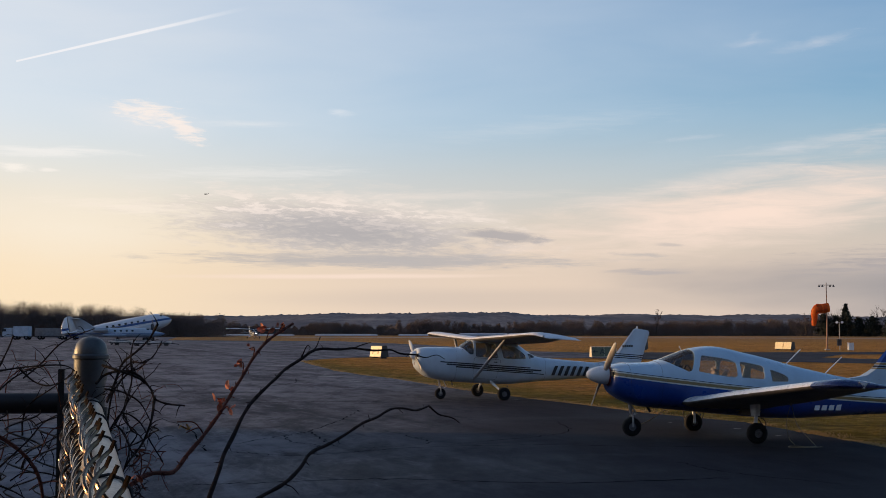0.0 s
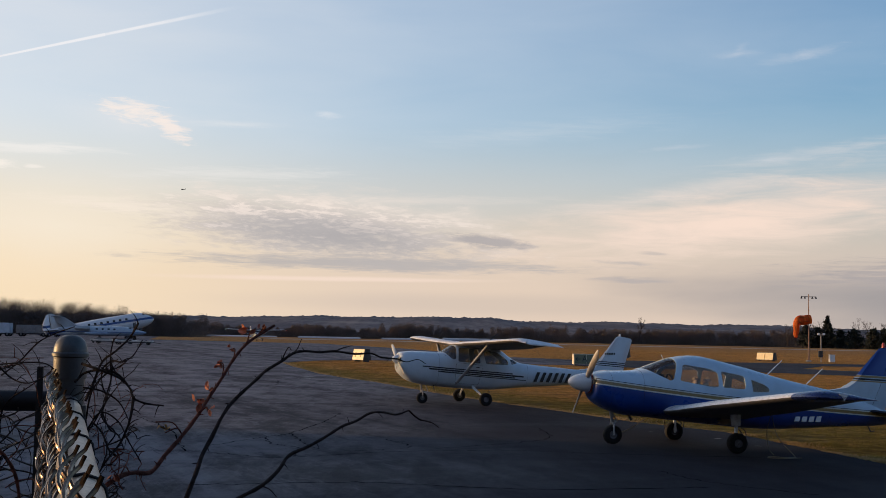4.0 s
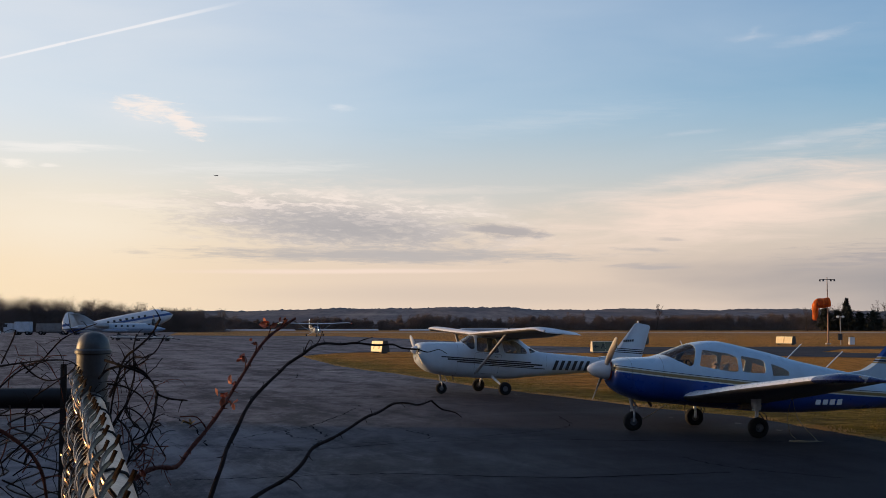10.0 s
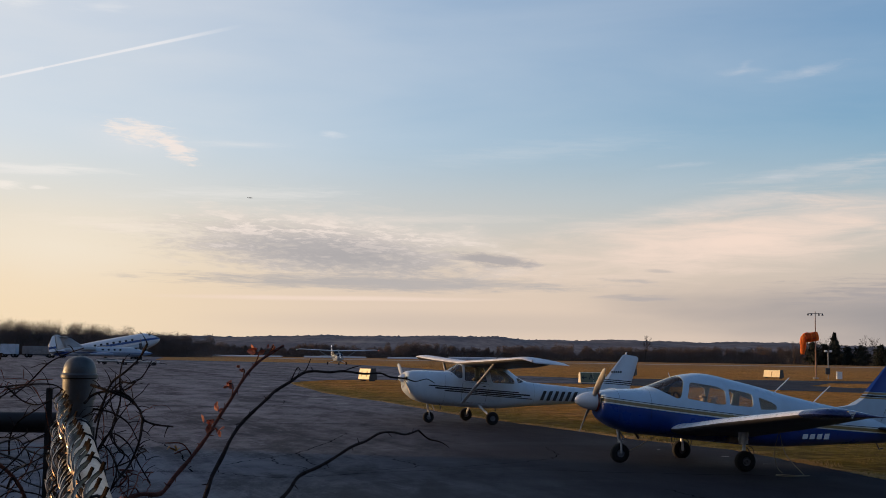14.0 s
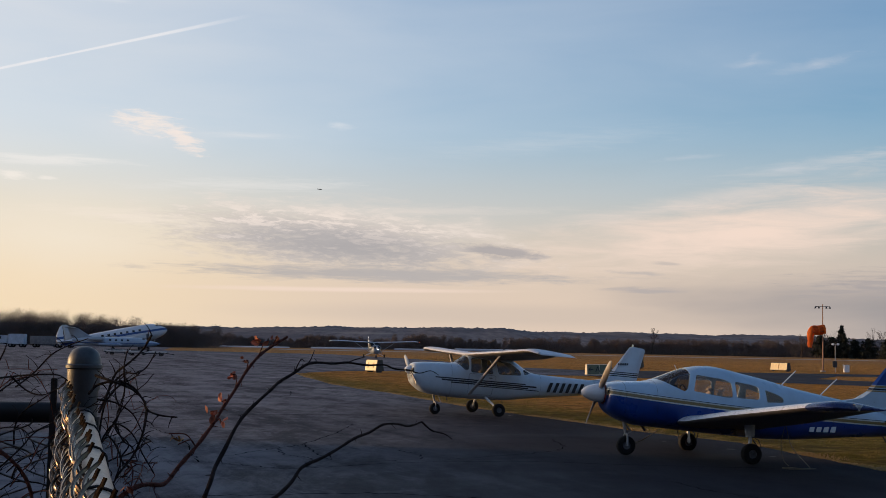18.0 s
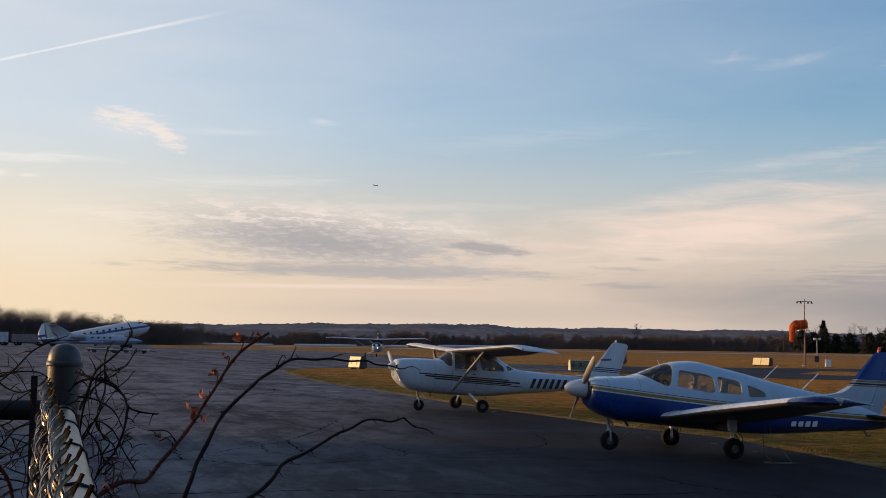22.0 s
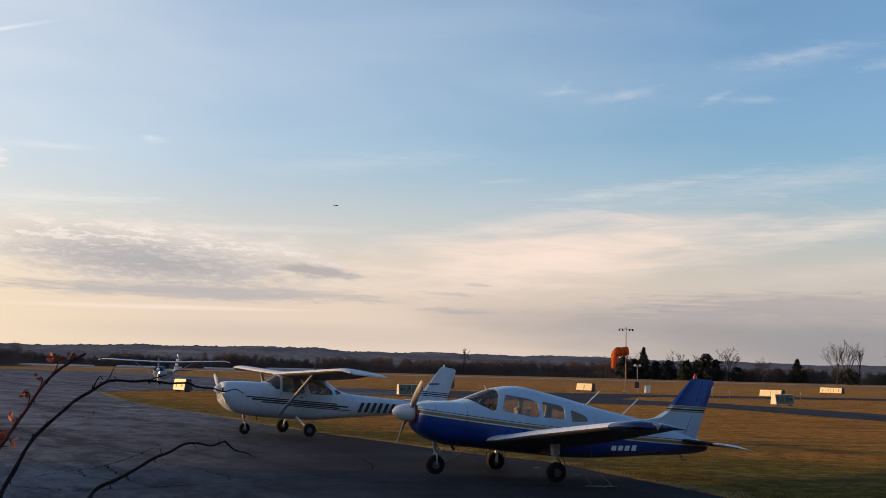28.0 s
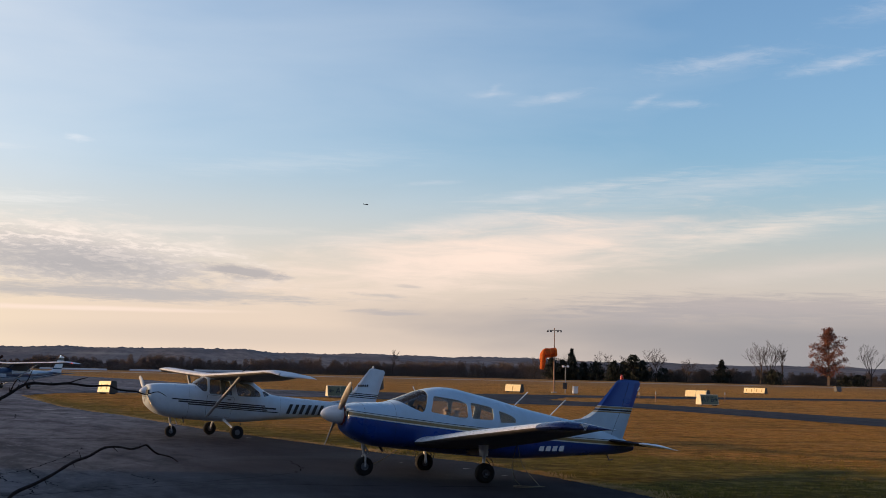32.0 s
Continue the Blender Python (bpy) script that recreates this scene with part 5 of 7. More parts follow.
        bark = rng.choice((BARK, BARK, RED_BARK))
        if x > -0.75 and k % 5 < 2:
            continue
        tagged(link("bramble_runner", bm, bark), "thin bare tangled bramble runner at the fence", "plant", "brambles at the fence")
    count = [0]

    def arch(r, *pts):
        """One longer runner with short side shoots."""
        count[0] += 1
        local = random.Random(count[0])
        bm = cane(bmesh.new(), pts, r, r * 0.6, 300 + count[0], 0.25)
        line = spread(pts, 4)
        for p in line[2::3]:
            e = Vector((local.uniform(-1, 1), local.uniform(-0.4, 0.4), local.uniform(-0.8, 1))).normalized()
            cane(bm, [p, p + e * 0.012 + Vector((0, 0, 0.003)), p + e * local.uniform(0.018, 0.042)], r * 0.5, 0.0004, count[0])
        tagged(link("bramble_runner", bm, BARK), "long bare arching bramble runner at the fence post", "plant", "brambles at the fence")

    # these runners follow the camera's view at assumed distances
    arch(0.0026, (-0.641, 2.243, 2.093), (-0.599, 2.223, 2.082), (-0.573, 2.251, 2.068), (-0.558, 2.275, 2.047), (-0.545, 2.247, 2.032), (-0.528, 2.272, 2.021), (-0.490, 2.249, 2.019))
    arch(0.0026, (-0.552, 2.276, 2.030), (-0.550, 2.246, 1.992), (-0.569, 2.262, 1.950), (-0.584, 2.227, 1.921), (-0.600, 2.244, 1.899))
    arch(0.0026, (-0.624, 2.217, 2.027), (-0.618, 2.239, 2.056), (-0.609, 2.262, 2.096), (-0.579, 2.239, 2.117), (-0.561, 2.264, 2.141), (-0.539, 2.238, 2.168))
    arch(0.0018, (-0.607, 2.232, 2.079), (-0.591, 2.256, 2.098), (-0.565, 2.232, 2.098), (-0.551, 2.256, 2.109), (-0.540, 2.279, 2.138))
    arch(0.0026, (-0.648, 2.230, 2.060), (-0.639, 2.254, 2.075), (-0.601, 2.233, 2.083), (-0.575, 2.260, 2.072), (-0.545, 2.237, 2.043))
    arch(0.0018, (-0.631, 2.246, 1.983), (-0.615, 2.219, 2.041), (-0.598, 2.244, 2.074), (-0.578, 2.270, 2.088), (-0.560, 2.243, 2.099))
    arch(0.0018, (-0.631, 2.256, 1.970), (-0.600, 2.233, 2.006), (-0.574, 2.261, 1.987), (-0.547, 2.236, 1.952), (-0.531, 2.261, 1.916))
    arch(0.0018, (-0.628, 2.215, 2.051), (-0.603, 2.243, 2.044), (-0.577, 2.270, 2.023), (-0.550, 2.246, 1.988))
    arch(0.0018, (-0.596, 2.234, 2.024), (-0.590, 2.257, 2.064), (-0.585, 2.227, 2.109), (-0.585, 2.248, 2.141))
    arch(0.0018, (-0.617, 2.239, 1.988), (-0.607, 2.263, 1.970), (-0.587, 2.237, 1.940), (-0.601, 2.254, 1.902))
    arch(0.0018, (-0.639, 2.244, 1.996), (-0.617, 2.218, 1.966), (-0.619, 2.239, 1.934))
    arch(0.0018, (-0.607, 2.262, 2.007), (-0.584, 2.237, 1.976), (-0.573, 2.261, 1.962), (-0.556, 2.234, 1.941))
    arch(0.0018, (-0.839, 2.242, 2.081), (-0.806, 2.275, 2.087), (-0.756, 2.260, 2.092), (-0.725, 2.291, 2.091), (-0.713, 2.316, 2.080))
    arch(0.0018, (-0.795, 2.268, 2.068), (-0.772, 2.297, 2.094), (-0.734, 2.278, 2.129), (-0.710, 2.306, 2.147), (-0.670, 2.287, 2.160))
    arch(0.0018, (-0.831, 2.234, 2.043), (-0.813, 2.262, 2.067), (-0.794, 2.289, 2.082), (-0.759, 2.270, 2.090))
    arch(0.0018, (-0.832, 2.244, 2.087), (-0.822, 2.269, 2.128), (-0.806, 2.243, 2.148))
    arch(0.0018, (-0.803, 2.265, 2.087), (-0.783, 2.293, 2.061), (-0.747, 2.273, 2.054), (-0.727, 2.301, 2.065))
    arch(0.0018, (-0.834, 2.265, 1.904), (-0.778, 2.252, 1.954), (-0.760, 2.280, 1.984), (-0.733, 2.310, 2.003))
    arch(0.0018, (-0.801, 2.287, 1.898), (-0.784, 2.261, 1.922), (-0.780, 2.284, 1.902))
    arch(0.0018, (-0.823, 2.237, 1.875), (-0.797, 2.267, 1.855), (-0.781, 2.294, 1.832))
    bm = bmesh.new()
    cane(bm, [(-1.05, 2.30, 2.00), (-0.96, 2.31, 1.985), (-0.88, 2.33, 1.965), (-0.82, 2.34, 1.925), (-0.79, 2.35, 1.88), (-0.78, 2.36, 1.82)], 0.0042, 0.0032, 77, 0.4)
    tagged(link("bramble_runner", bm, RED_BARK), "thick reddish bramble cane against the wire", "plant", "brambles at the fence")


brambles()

# ---------------- signs, mast, equipment ----------------
SIGN_FACE = material("pale_yellow_sign_face", (0.88, 0.72, 0.40), 0.45, vary=0.08, scale=4)
# sign face turned from the sun, its shade put into the colour
SIGN_SHADED = material("shaded_sign_face", (0.13, 0.14, 0.08), 0.5, vary=0.12, scale=4)
BOX_GREY = material("weathered_grey_box_paint", (0.12, 0.115, 0.11), 0.8, vary=0.25, scale=4)
SIGN_SIDE = material("dark_sign_housing", (0.05, 0.045, 0.04), 0.6, vary=0.2, scale=5)
# housing of the same signs, sunlight on its end put into the colour
SIGN_SUNLIT = material("sunlit_sign_end", (0.75, 0.65, 0.48), 0.6, vary=0.1, scale=4)
ORANGE = material("orange_windsock_cloth", (0.80, 0.19, 0.02), 0.8, vary=0.2, scale=5)
# darker colour stands in for the dim, see-through basket section
ORANGE_DARK = material("darker_orange_cloth", (0.64, 0.125, 0.016), 0.85, vary=0.2, scale=5)
MAST_PAINT = material("faded_mast_paint", (0.30, 0.17, 0.11), 0.7, vary=0.25, scale=3)
LETTER = material("black_lettering", (0.02, 0.02, 0.02), 0.6)
CONCRETE = material("pale_concrete", (0.38, 0.36, 0.33), 0.9, vary=0.2, scale=6, bump=0.3)
TIRE_ROPE = material("weathered_rope", (0.20, 0.17, 0.12), 0.95, vary=0.3, scale=40)


def taxi_sign(x, y, yaw, w, h, d, face, side, label, marks=0, text="", arrow=0):
    """A boxy airfield sign on short legs, its side tapering upwards; yaw turns its face, which looks down -y."""
    root = base("taxiway_sign", pose(x, y, ground_z(x, y), 0, 0, yaw), label, "sign", "airfield signs")
    bm = bmesh.new()
    lo, hi = 0.10, 0.10 + h
    v = [bm.verts.new(p) for p in ((-w / 2, -d / 2, lo), (w / 2, -d / 2, lo), (w / 2, d / 2, lo), (-w / 2, d / 2, lo), (-w / 2, -d * 0.28, hi), (w / 2, -d * 0.28, hi), (w / 2, d * 0.28, hi), (-w / 2, d * 0.28, hi))]
    for f in ((0, 3, 2, 1), (0, 1, 5, 4), (1, 2, 6, 5), (2, 3, 7, 6), (3, 0, 4, 7), (4, 5, 6, 7)):
        bm.faces.new([v[i] for i in f])
    bmesh.ops.bevel(bm, geom=bm.edges[:], offset=0.012, segments=1, affect="EDGES")
    part("housing", bm, side, root, smooth=False)
    lean = math.atan2(d * 0.22, h)
    mid = Matrix.Translation((0, -d * 0.39 - 0.012, (lo + hi) / 2)) @ pose(0, 0, 0, -math.degrees(lean))
    part("face", box(bmesh.new(), 0, 0, 0, w - 0.07, 0.02, h - 0.06, 0.004, mid), face, root, "sign face", False)
    for s in (-1, 1):
        part("foot", box(bmesh.new(), s * (w / 2 - 0.15), 0, 0.05, 0.06, d * 0.7, 0.12), DARK_METAL, root, smooth=False)
    n = max(1, round(w / 1.2))
    for k in range(1, n):
        part("divider", box(bmesh.new(), -w / 2 + k * w / n, -0.013, 0, 0.02, 0.008, h - 0.07, 0, mid), side, root, smooth=False)
    for k in range(marks):
        part("mark", box(bmesh.new(), -w / 2 + (k + 0.6) * w / (marks + 0.2), -0.016, 0, 0.10, 0.006, h * 0.45, 0, mid), LETTER if face is not SIGN_FACE else SIGN_MARK, root, "plain bar in place of a character", False)
    for k, ch in enumerate(text):
        cu = bpy.data.curves.new("letter", "FONT")
        cu.body, cu.size, cu.extrude, cu.align_x, cu.align_y = ch, h * 0.76, 0.004, "CENTER", "CENTER"
        ob = new("letter", cu)
        me = bpy.data.meshes.new_from_object(ob.evaluated_get(bpy.context.evaluated_depsgraph_get()))
        bpy.data.objects.remove(ob)
        me.transform(mid @ Matrix.Translation((-w / 2 + (k + 0.62) * w / (len(text) + 1.1) if arrow > 0 else -w / 2 + 0.80, -0.014, 0)) @ pose(0, 0, 0, 90))
        me.materials.clear()
        me.materials.append(LETTER)
        let = new("letter", me)
        let.parent = root
    if arrow:
        bm = bmesh.new()
        cx = arrow * (w / 2 - 0.30)
        box(bm, cx, -0.014, 0, 0.34, 0.006, 0.06, 0, mid)
        for s in (-1, 1):
            box(bm, 0, 0, 0, 0.2, 0.006, 0.055, 0, mid @ Matrix.Translation((cx + arrow * 0.10, -0.015, s * 0.055)) @ pose(0, 0, 0, 0, arrow * s * 45))
        part("arrow", bm, LETTER, root, smooth=False)
    return root


SIGN_MARK = material("faded_sign_marking", (0.50, 0.30, 0.10), 0.6, vary=0.2)


def signs():
    taxi_sign(-4.7, 87.4, -48, 1.30, 0.82, 0.75, SIGN_FACE, SIGN_SIDE, "boxy airfield sign with a sunlit pale face on grass", 2)
    taxi_sign(32.1, 115.0, -50, 1.85, 0.72, 0.7, SIGN_FACE, SIGN_SIDE, "wide airfield sign with a sunlit pale face", 1)
    taxi_sign(47.2, 106.0, -54, 2.3, 0.66, 0.7, SIGN_FACE, SIGN_SIDE, "long airfield sign with a pale face in three panels", 0)
    taxi_sign(65.3, 130.5, -56, 2.75, 0.66, 0.7, SIGN_FACE, SIGN_SIDE, "long airfield sign with faded marks on a pale face", 4)
    taxi_sign(38.0, 83.6, 8, 1.5, 0.72, 0.8, SIGN_SHADED, SIGN_SUNLIT, "airfield direction sign with black letters and arrow", 0, "APB", 1)
    taxi_sign(99.0, 170.5, 10, 0.95, 0.75, 0.7, BOX_GREY, BOX_GREY, "small grey weathered airfield box", 0)
    taxi_sign(11.5, 88.5, 10, 1.9, 0.75, 0.6, SIGN_SHADED, SIGN_SUNLIT, "airfield direction sign with an arrow, behind an airplane", 0, "A", -1)
    taxi_sign(18.55, 116.2, -42, 1.6, 0.9, 0.7, SIGN_FACE, SIGN_SIDE, "airfield sign with dark housing at the field's edge", 0)


signs()


def windsock():
    x, y = 36.6, 116.6
    z = ground_z(x, y)
    root = base("windsock_mast", pose(x, y, z), "slender steel mast with an orange drooping windsock", "windsock")
    part("mast", tube(bmesh.new(), [(0, 0, 0), (0, 0, 3.2), (0, 0, 6.45)], [0.09, 0.06, 0.035], 10), MAST_PAINT, root)
    part("base_plate", box(bmesh.new(), 0, 0, 0.06, 0.45, 0.45, 0.12, 0.02), CONCRETE, root)
    part("crossarm", tube(bmesh.new(), [(-0.72, 0, 6.22), (0.72, 0, 6.22)], 0.03, 8), DARK_METAL, root)
    for k in (-0.7, -0.36, 0.36, 0.7):
        bm = lathe(bmesh.new(), [(0.10, -0.16), (0.09, -0.08), (0.04, 0.0), (0.03, 0.06)], 12, Matrix.Translation((k, 0, 6.2)))
        part("lamp", bm, DARK_METAL, root)
    # basket frame, then the limp cloth hanging from it
    bm = bmesh.new()
    for u in (0.0, 1.05):
        tube(bm, [(-0.05 - u * 0.97, 0.42 * math.cos(a), 3.98 - u * 0.18 + 0.42 * math.sin(a)) for a in (k * math.pi / 8 for k in range(17))], 0.022, 6)
    for a in (0.4, 1.8, 3.4, 5.0):
        tube(bm, [(-0.02, 0.42 * math.cos(a), 3.98 + 0.42 * math.sin(a)), (-1.05, 0.4 * math.cos(a), 3.79 + 0.4 * math.sin(a))], 0.018, 5)
    part("basket", bm, DARK_METAL, root)
    way = smooth_line([(0.18, 4.06, 0.45), (-0.3, 3.99, 0.46), (-0.75, 3.93, 0.46), (-1.02, 3.82, 0.44), (-1.15, 3.50, 0.33), (-1.19, 3.05, 0.28), (-1.22, 2.65, 0.24), (-1.25, 2.30, 0.17)], 4)
    for lo, hi, mat, name in ((0, 3, ORANGE, "cloth_hem"), (2, 6, ORANGE_DARK, "cloth_panel"), (5, 7, ORANGE, "cloth_band"), (6, 11, ORANGE_DARK, "cloth_panel"), (10, len(way), ORANGE, "cloth_tail")):
        bm = bmesh.new()
        rings = []
        seg = way[lo:hi]
        for i, (px, pz, r) in enumerate(seg):
            j = min(i + 1, len(seg) - 1)
            q = max(i - 1, 0)
            d = Vector((seg[j][0] - seg[q][0], 0, seg[j][1] - seg[q][1])).normalized()
            up = Vector((-d.z, 0, d.x))
            ring = []
            for k in range(18):
                a = 2 * math.pi * k / 18
                rr = r * (1 + 0.10 * math.sin(a * 3 + (lo + i) * 0.7) * min(1, (lo + i) / 8))
                ring.append(bm.verts.new(Vector((px, 0, pz)) + Vector((0, 1, 0)) * rr * math.cos(a) + up * rr * math.sin(a)))
            rings.append(ring)
        for a, b in zip(rings, rings[1:]):
            for k in range(18):
                bm.faces.new((a[k], a[(k + 1) % 18], b[(k + 1) % 18], b[k]))
        bmesh.ops.solidify(bm, geom=bm.faces[:], thickness=0.008)
        part(name, bm, mat, root, "limp orange cloth")
    # weather sensor post beside it and a small cabinet
    sx, sy = 37.4, 115.4
    root = base("sensor_post", pose(sx, sy, ground_z(sx, sy)), "short white post with twin floodlights and a control box", "light pole")
    part("post", tube(bmesh.new(), [(0, 0, 0), (0, 0, 2.7)], 0.045, 10), CONCRETE, root)
    for s in (-1, 1):
        part("floodlight", box(bmesh.new(), s * 0.24, -0.05, 2.65, 0.24, 0.2, 0.2, 0.04), WHITE_PAINT, root, "white floodlight")
    part("arm", tube(bmesh.new(), [(-0.32, 0, 2.5), (0.32, 0, 2.5)], 0.03, 8), DARK_METAL, root)
    part("control_box", box(bmesh.new(), -0.08, -0.12, 0.75, 0.4, 0.2, 0.6, 0.02), DARK_METAL, root)
    root = base("equipment_cabinet", pose(38.3, 115.0, ground_z(38.3, 115)), "small white equipment cabinet on grass", "cabinet")
    part("body", box(bmesh.new(), 0, 0, 0.36, 0.5, 0.4, 0.68, 0.02), WHITE_PAINT, root)
    part("lid", box(bmesh.new(), 0, 0, 0.72, 0.55, 0.45, 0.04, 0.01), BARE_METAL, root)
    marker = None
    for px, py, h in ((37.6, 92.5, 0.55), (35.2, 90.0, 0.55), (44.0, 97.0, 0.5), (45.0, 95.5, 0.5), (20.6, 93.5, 0.9)):
        m = pose(px, py, ground_z(px, py))
        if not marker:
            marker = base("edge_marker", m, "thin taxiway edge marker stake", "marker", "edge markers")
            part("stake", tube(bmesh.new(), [(0, 0, 0), (0, 0, 0.75)], 0.03, 8), MAST_PAINT, marker)
            part("reflector", lathe(bmesh.new(), [(0.045, 0.55), (0.045, 0.72), (0.03, 0.8)], 10), CONCRETE, marker)
        else:
            copy_thing(marker, m)


windsock()

# ---------------- far apron: old airliner, carts, vans ----------------
LINER_WHITE = paint_shader("white_airliner_paint_with_blue_cheatline", (0.60, 0.63, 0.68), None, (3.15, 0.0), [(0.0, 0.20, (0.03, 0.07, 0.22), 0, -30)])
LINER_SILVER = material("dull_silver_skin", (0.36, 0.38, 0.40), 0.4, 0.4, 0.1, 1.0)
LINER_BLUE = material("dark_blue_trim_paint", (0.03, 0.07, 0.2), 0.4, vary=0.15)


def airliner():
    """A tail-dragging twin-engined propeller airliner; x forwards from the nose, level, then pitched nose up."""
    m = pose(-47.3, 213.0, 0.5, 0, 0, 4) @ Matrix.Diagonal((0.97, 0.97, 0.93, 1)) @ Matrix.Translation((-5.5, 0, 0)) @ pose(0, 0, 0, 0, -10.0) @ Matrix.Translation((5.5, 0, 0))
    root = base("propeller_airliner", m, "old white and silver twin-propeller airliner with blue stripe", "airplane")
    keys = [(0.0, 2.75, 3.05, 0.15, 2.1, 0), (-0.5, 2.2, 3.5, 0.65, 2.2, 0), (-1.5, 1.75, 4.0, 1.05, 2.3, 0), (-2.6, 1.5, 4.45, 1.2, 2.3, 0), (-5, 1.4, 4.5, 1.25, 2.2, 0), (-9, 1.45, 4.45, 1.25, 2.2, 0), (-13, 1.9, 4.3, 0.95, 2.2, 0), (-16.5, 2.6, 4.0, 0.5, 2.1, 0), (-19.3, 3.2, 3.7, 0.12, 2.0, 0)]
    sharp_link("fuselage", loft(bmesh.new(), smooth_line(keys, 4), 24), LINER_WHITE, root)
    for k in range(7):
        for s in (-1, 1):
            bm = box(bmesh.new(), -4.6 - 1.1 * k, s * 1.235, 3.55, 0.42, 0.05, 0.36, 0.02)
            part("cabin_window", bm, BLACK_TRIM, root)
    bm = bmesh.new()
    box(bm, -1.62, 0, 3.98, 0.35, 1.5, 0.34, 0.08)
    part("cockpit_window", bm, BLACK_TRIM, root)
    for s in (1, -1):
        part("wing", wing(bmesh.new(), [(-4.6, s * 1.0, 1.75, 4.4, 2, 1.0), (-4.7, s * 4.2, 1.8, 4.1, 2, 1.0), (-6.9, s * 13.0, 2.7, 1.7, 0, 0.8), (-7.6, s * 14.2, 2.8, 0.9, 0, 0.4)]), LINER_SILVER, root, "silver wing")
        part("engine_nacelle", lathe(bmesh.new(), [(0.45, 0.9), (0.66, 0.75), (0.70, 0.2), (0.68, -1.2), (0.45, -3.0), (0.1, -4.4)], 20, Matrix.Translation((-3.9, s * 2.85, 1.95)) @ pose(0, 0, 0, 0, 90)), LINER_SILVER, root)
        part("cowl_ring", lathe(bmesh.new(), [(0.50, -0.1), (0.70, 0.0), (0.70, 0.25), (0.5, 0.3)], 20, Matrix.Translation((-3.2, s * 2.85, 1.95)) @ pose(0, 0, 0, 0, 90)), DARK_METAL, root)
        hub = part("propeller", blade(bmesh.new(), 1.7, 0.3, pose(0, 0, 0, 10)), DARK_METAL, root)
        hub.location = (-2.85, s * 2.85, 1.95)
        for a in (130, 250):
            part("blade", blade(bmesh.new(), 1.7, 0.3, pose(0, 0, 0, a)), DARK_METAL, hub)
        leg = bmesh.new()
        for q in (-0.35, 0.35):
            tube(leg, [(-4.5, s * 2.85 + q, 1.6), (-4.55, s * 2.85 + q, 0.1)], 0.07, 8)
        part("main_gear_leg", leg, DARK_METAL, root)
        wheel(root, -4.55, s * 2.85, 0.05, 0.57, 0.4)
        part("tailplane", wing(bmesh.new(), [(-16.6, s * 0.2, 3.5, 2.6, 0, 0.7), (-17.6, s * 3.6, 3.55, 1.2, 0, 0.6), (-18.0, s * 4.05, 3.55, 0.6, 0, 0.3)]), LINER_SILVER, root)
    part("tail_fin", fin_mesh(bmesh.new(), [(-14.2, 4.0), (-16.4, 5.2), (-17.3, 6.55), (-17.7, 6.75), (-18.2, 6.75), (-18.0, 3.6), (-16.5, 3.6)], 0.18, 0.07, 4, 6.7), LINER_SILVER, root, "grey tail fin")
    part("rudder", fin_mesh(bmesh.new(), [(-18.22, 6.72), (-18.7, 6.5), (-19.5, 5.0), (-19.6, 3.9), (-19.2, 3.0), (-18.22, 3.2)], 0.13, 0.06, 3, 6.7), RUDDER_PAINT, root, "white rudder with blue bands")
    bm = bmesh.new()
    tube(bm, [(-17.2, 0, 3.0), (-17.5, 0, 2.35)], 0.06, 6)
    part("tail_gear", bm, DARK_METAL, root)
    wheel(root, -17.5, 0, 2.35, 0.25, 0.18)
    bm = bmesh.new()
    for x in (-3.2, -4.4):
        tube(bm, [(x, 0, 4.45), (x - 0.1, 0, 4.9)], 0.03, 6)
    part("antenna", bm, DARK_METAL, root)


